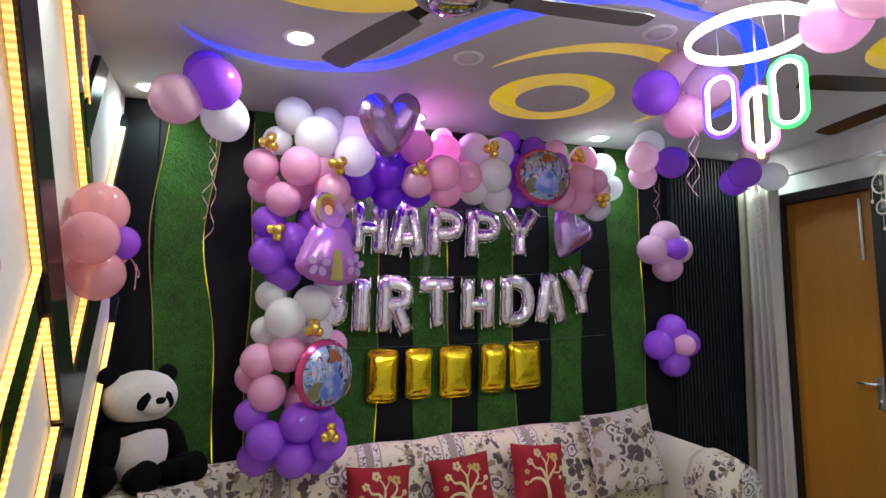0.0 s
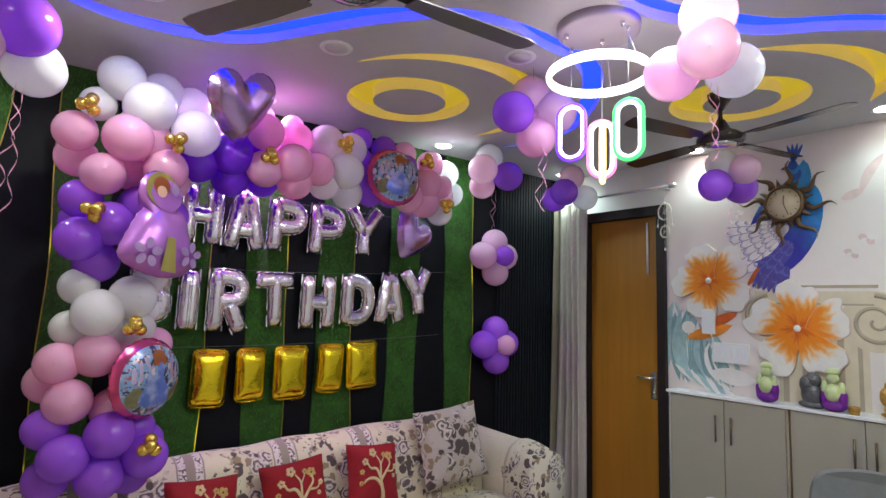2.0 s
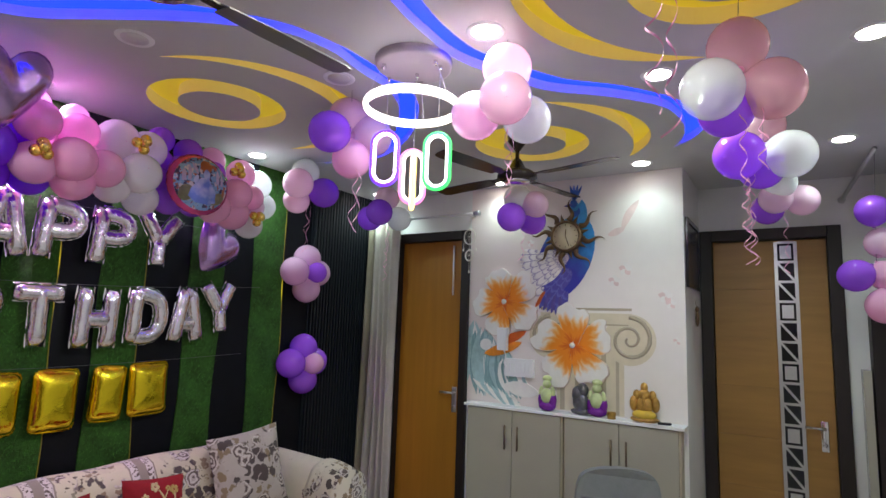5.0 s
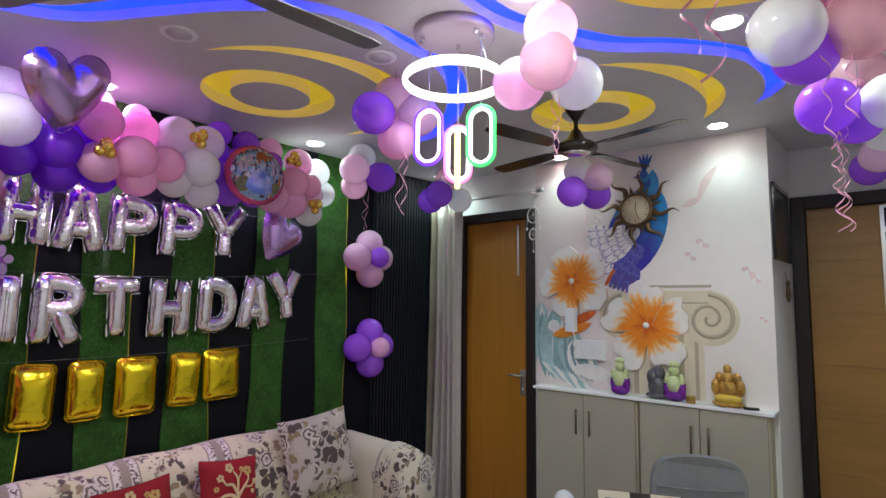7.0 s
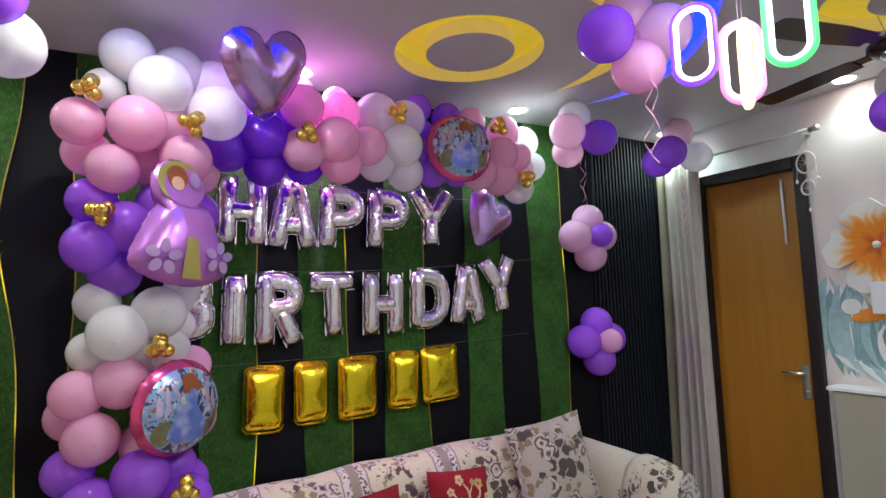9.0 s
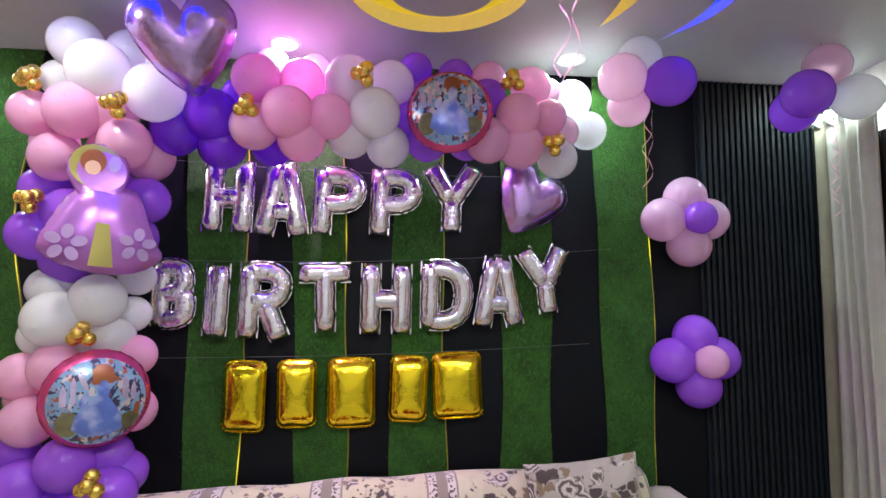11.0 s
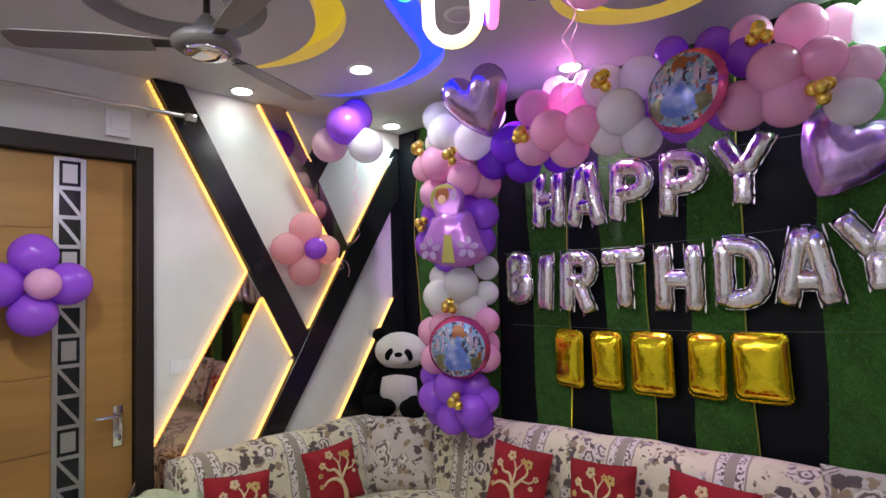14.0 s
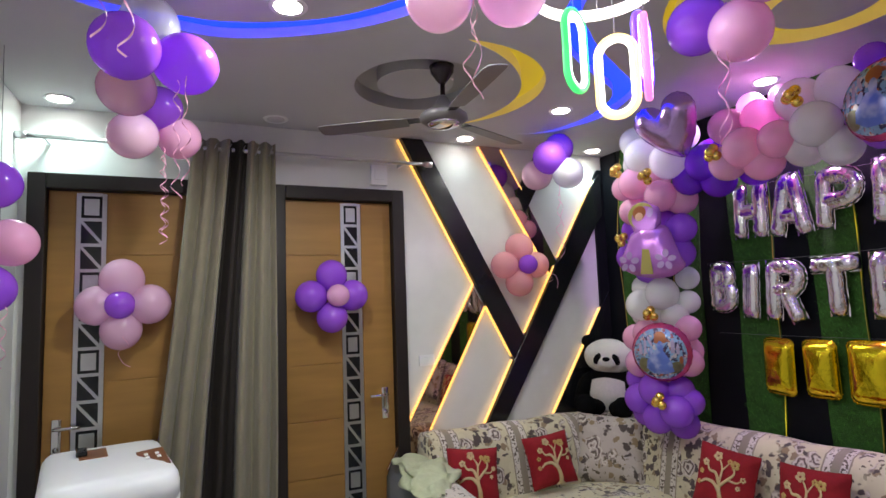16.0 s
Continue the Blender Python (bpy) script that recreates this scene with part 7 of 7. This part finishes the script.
plate("switch_board", "white switch board on the painted wall", on_right, -1.25, -1.46, 1.265, 1.385, 0.034, 5)
plate("switch_plate", "small white switch plate on the white wall", on_left, -1.50, -1.40, 1.195, 1.26, 0.010, 2)
plate("door_chime", "white door chime box above the door", on_left, -1.78, -1.68, 2.30, 2.42, 0.03, 1)
fr = thing("picture_frame", "dark framed picture on the side wall", "picture", (4.27, -2.415, 2.09))
for c, s in (((4.27, -2.419, 2.29), (0.46, 0.018, 0.03)), ((4.27, -2.419, 1.89), (0.46, 0.018, 0.03)), ((4.055, -2.419, 2.09), (0.03, 0.018, 0.37)), ((4.485, -2.419, 2.09), (0.03, 0.018, 0.37))):
    part("frame_bar", boxed(c, s, 0.003), M_GLASSBLACK, fr)
part("print", boxed((4.27, -2.416, 2.09), (0.40, 0.008, 0.37)), material("dark_print", (0.06, 0.055, 0.06), 0.25, noise=0.7, scale=14), fr)
settle(fr)
bm = bmesh.new()
ball(bm, (4.32, -2.43, 1.69), (0.02, 0.012, 0.05), seg=10)
ball(bm, (4.32, -2.43, 1.75), (0.014, 0.012, 0.02), seg=10)
tube(bm, [(4.32, -2.425, 1.77), (4.32, -2.418, 1.82)], 0.002, 5)
tagged(part("hanging_ornament", bm, M_BRONZE, smooth=True), "small bronze ornament hanging on the side wall", "ornament")

# dream catcher on the rod's end
M_THREAD = material("cream_thread", (0.82, 0.78, 0.70), 0.8)
dc = thing("dream_catcher", "cream dream catcher with two hoops hanging from the curtain rod", "dream catcher", (3.90, -1.0, 2.39))
for z, r in ((2.235, 0.055), (2.10, 0.038)):
    bm = bmesh.new()
    tube(bm, [(3.90 + 0.3 * r * cos(radians(a)), -0.985 + r * cos(radians(a)), z + r * sin(radians(a))) for a in range(0, 361, 15)], 0.005, 6, up=(1, 0, 0))
    h = part("hoop", bm, M_THREAD, dc, smooth=True)
    for a in range(0, 180, 30):
        bm = bmesh.new()
        tube(bm, [(3.90 + 0.3 * r * s * cos(radians(a)), -0.985 + r * s * cos(radians(a)), z + r * s * sin(radians(a))) for s in (-1, 1)], 0.0008, 4, up=(1, 0, 0))
        part("web_thread", bm, M_THREAD, h)
for (ya, za), (yb, zb) in (((-0.985, 2.40), (-0.985, 2.29)), ((-0.985, 2.18), (-0.985, 2.138)), ((-0.985, 2.062), (-0.987, 1.98)), ((-0.94, 2.21), (-0.935, 2.14)), ((-1.035, 2.21), (-1.04, 2.14))):
    bm = bmesh.new()
    tube(bm, [(3.90, ya, za), (3.90, yb, zb)], 0.0012, 5)
    ball(bm, (3.90, yb, zb), (0.007, 0.007, 0.012), seg=8)
    part("bead_string", bm, M_THREAD, dc)
settle(dc)


# ------------------------------------------------------------------ air cooler, table, chair, far cabinet
cool = thing("air_cooler", "white plastic air cooler with brown control panels", "air cooler", (0.57, -3.06, 0))
M_BROWNPANEL = material("brown_panel", (0.20, 0.075, 0.035), 0.3, noise=0.2, scale=30)
m = pose(0.57, -3.06, 0, 0, 0, 10)
bm = bmesh.new()
rings = []
for z, kx, ky in ((0.04, 0.96, 0.96), (0.10, 1.0, 1.0), (0.86, 1.0, 1.0), (0.895, 1.01, 1.01), (0.90, 0.985, 0.985)):
    rings.append([m @ Vector((kx * (0.33 if abs(cos(a)) > 0.7071 else 0) * 0 + 0.345 * kx * max(-1, min(1, 1.32 * cos(a))), 0.225 * ky * max(-1, min(1, 1.32 * sin(a))), z)) for a in (2 * pi * j / 32 for j in range(32))])
loft(bm, rings)
part("body", bm, M_WHITEPL, cool)
bm = bmesh.new()
rings = []
for z, k in ((0.90, 1.0), (0.945, 1.0), (0.975, 0.975), (0.995, 0.92), (1.003, 0.80), (1.006, 0.4)):
    rings.append([m @ Vector((0.345 * k * max(-1, min(1, 1.32 * cos(a))), 0.225 * k * max(-1, min(1, 1.32 * sin(a))), z)) for a in (2 * pi * j / 32 for j in range(32))])
loft(bm, rings)
part("lid", bm, M_WHITEPL, cool, "rounded white lid", smooth=False)
part("control_panel", boxed(m @ Vector((-0.13, -0.045, 1.006)), (0.17, 0.10, 0.006), 0.004, pose(0, 0, 0, 0, 0, 10)), M_BROWNPANEL, cool, "brown control panel")
p = part("control_panel", boxed(m @ Vector((0.09, 0.150, 1.001)), (0.24, 0.10, 0.010), 0.004, pose(0, 0, 0, 4, 3, 10)), M_BROWNPANEL, cool, "brown control panel with pale buttons")
for k in range(4):
    part("button", boxed(m @ Vector((0.05 + 0.06 * (k % 2), 0.130 + 0.04 * (k // 2), 1.010)), (0.03, 0.015, 0.004), 0.002, pose(0, 0, 0, 4, 3, 10)), M_WHITEPL, p)
settle(cool)
tagged(part("remote_control", boxed(m @ Vector((-0.145, -0.085, 1.018)), (0.10, 0.04, 0.018), 0.005, pose(0, 0, 0, 0, 0, 10)), M_GLASSBLACK), "small black remote control on the air cooler", "remote control")

tab = thing("side_table", "small table with a checked brown and cream top", "table", (3.0, -2.12, 0))
M_CHECK = material("cream_table_cloth", (0.62, 0.54, 0.40), 0.6, noise=0.08, scale=20)
tm = pose(3.0, -2.12, 0, 0, 0, 25)
part("tabletop", boxed(tm @ Vector((0, 0, 0.735)), (0.52, 0.48, 0.03), 0.006, pose(0, 0, 0, 0, 0, 25)), M_CHECK, tab)
for i in range(5):
    for j in range(4):
        if (i + j) % 2 == 0:
            part("check", boxed(tm @ Vector((-0.2 + 0.1 * i, -0.165 + 0.11 * j, 0.7515)), (0.09, 0.09, 0.003), 0, pose(0, 0, 0, 0, 0, 25)), M_DARKWOOD, tab)
for sx in (-1, 1):
    for sy in (-1, 1):
        part("leg", boxed(tm @ Vector((sx * 0.22, sy * 0.20, 0.36)), (0.04, 0.04, 0.72), 0.004, pose(0, 0, 0, 0, 0, 25)), M_DARKWOOD, tab)
settle(tab)
cluster("single small white balloon beside the table", [("white", 2.90, -1.74, 0.745, 0.045)], name="balloon", group="")

ch = thing("dining_chair", "grey upholstered chair with a rounded back", "chair", (3.45, -2.2, 0))
M_GREYSEAT = material("grey_leatherette", (0.22, 0.235, 0.235), 0.5, noise=0.1, scale=30, bump=0.15, bump_scale=120)
cm = pose(3.42, -2.17, 0, 0, 0, -62)
bm = bmesh.new()
out = [(-0.20, 0.42), (0.20, 0.42), (0.215, 0.70), (0.20, 0.83), (0.15, 0.885), (0.05, 0.905), (-0.05, 0.905), (-0.15, 0.885), (-0.20, 0.83), (-0.215, 0.70)]
out = [(p.x, p.z) for p in smooth_line([(u, 0, v) for u, v in out[1:] + out[:1]], 4)]
slab(bm, out, lambda u, v, w: cm @ Vector((u, 0.03 - w + 0.05 * (v - 0.42) + 0.5 * u * u, v)), 0.05)
bmesh.ops.bevel(bm, geom=[e for e in bm.edges if len(e.link_faces) == 2 and e.calc_face_angle(0) > 1.0], offset=0.012, segments=2, affect="EDGES")
back = part("backrest", bm, M_GREYSEAT, ch, "padded grey backrest")
for z in (0.62, 0.76):
    bm = bmesh.new()
    tube(bm, [cm @ Vector((u, 0.03 - 0.052 + 0.05 * (z - 0.42) + 0.5 * u * u, z)) for u in (-0.19, -0.1, 0, 0.1, 0.19)], 0.004, 6)
    part("seam", bm, M_GREYSEAT, back)
part("seat", boxed(cm @ Vector((0, -0.20, 0.44)), (0.42, 0.42, 0.07), 0.02, pose(0, 0, 0, 0, 0, -62)), M_GREYSEAT, ch)
for sx in (-1, 1):
    for sy in (-0.38, -0.02):
        part("leg", boxed(cm @ Vector((sx * 0.18, sy, 0.205)), (0.03, 0.03, 0.41), 0.004, pose(0, 0, 0, 0, 0, -62)), M_DARKWOOD, ch)
settle(ch)

tall = thing("tall_cabinet", "tall dark cabinet with a grey edge beyond the door", "cabinet", (4.56, -3.42, 0))
part("body", boxed((4.56, -3.42, 0.87), (0.16, 0.19, 1.74), 0.004), M_DARKWOOD, tall)
part("edge_panel", boxed((4.56, -3.295, 0.71), (0.14, 0.04, 1.42), 0.003), M_CABINET, tall, "grey edge panel")
settle(tall)
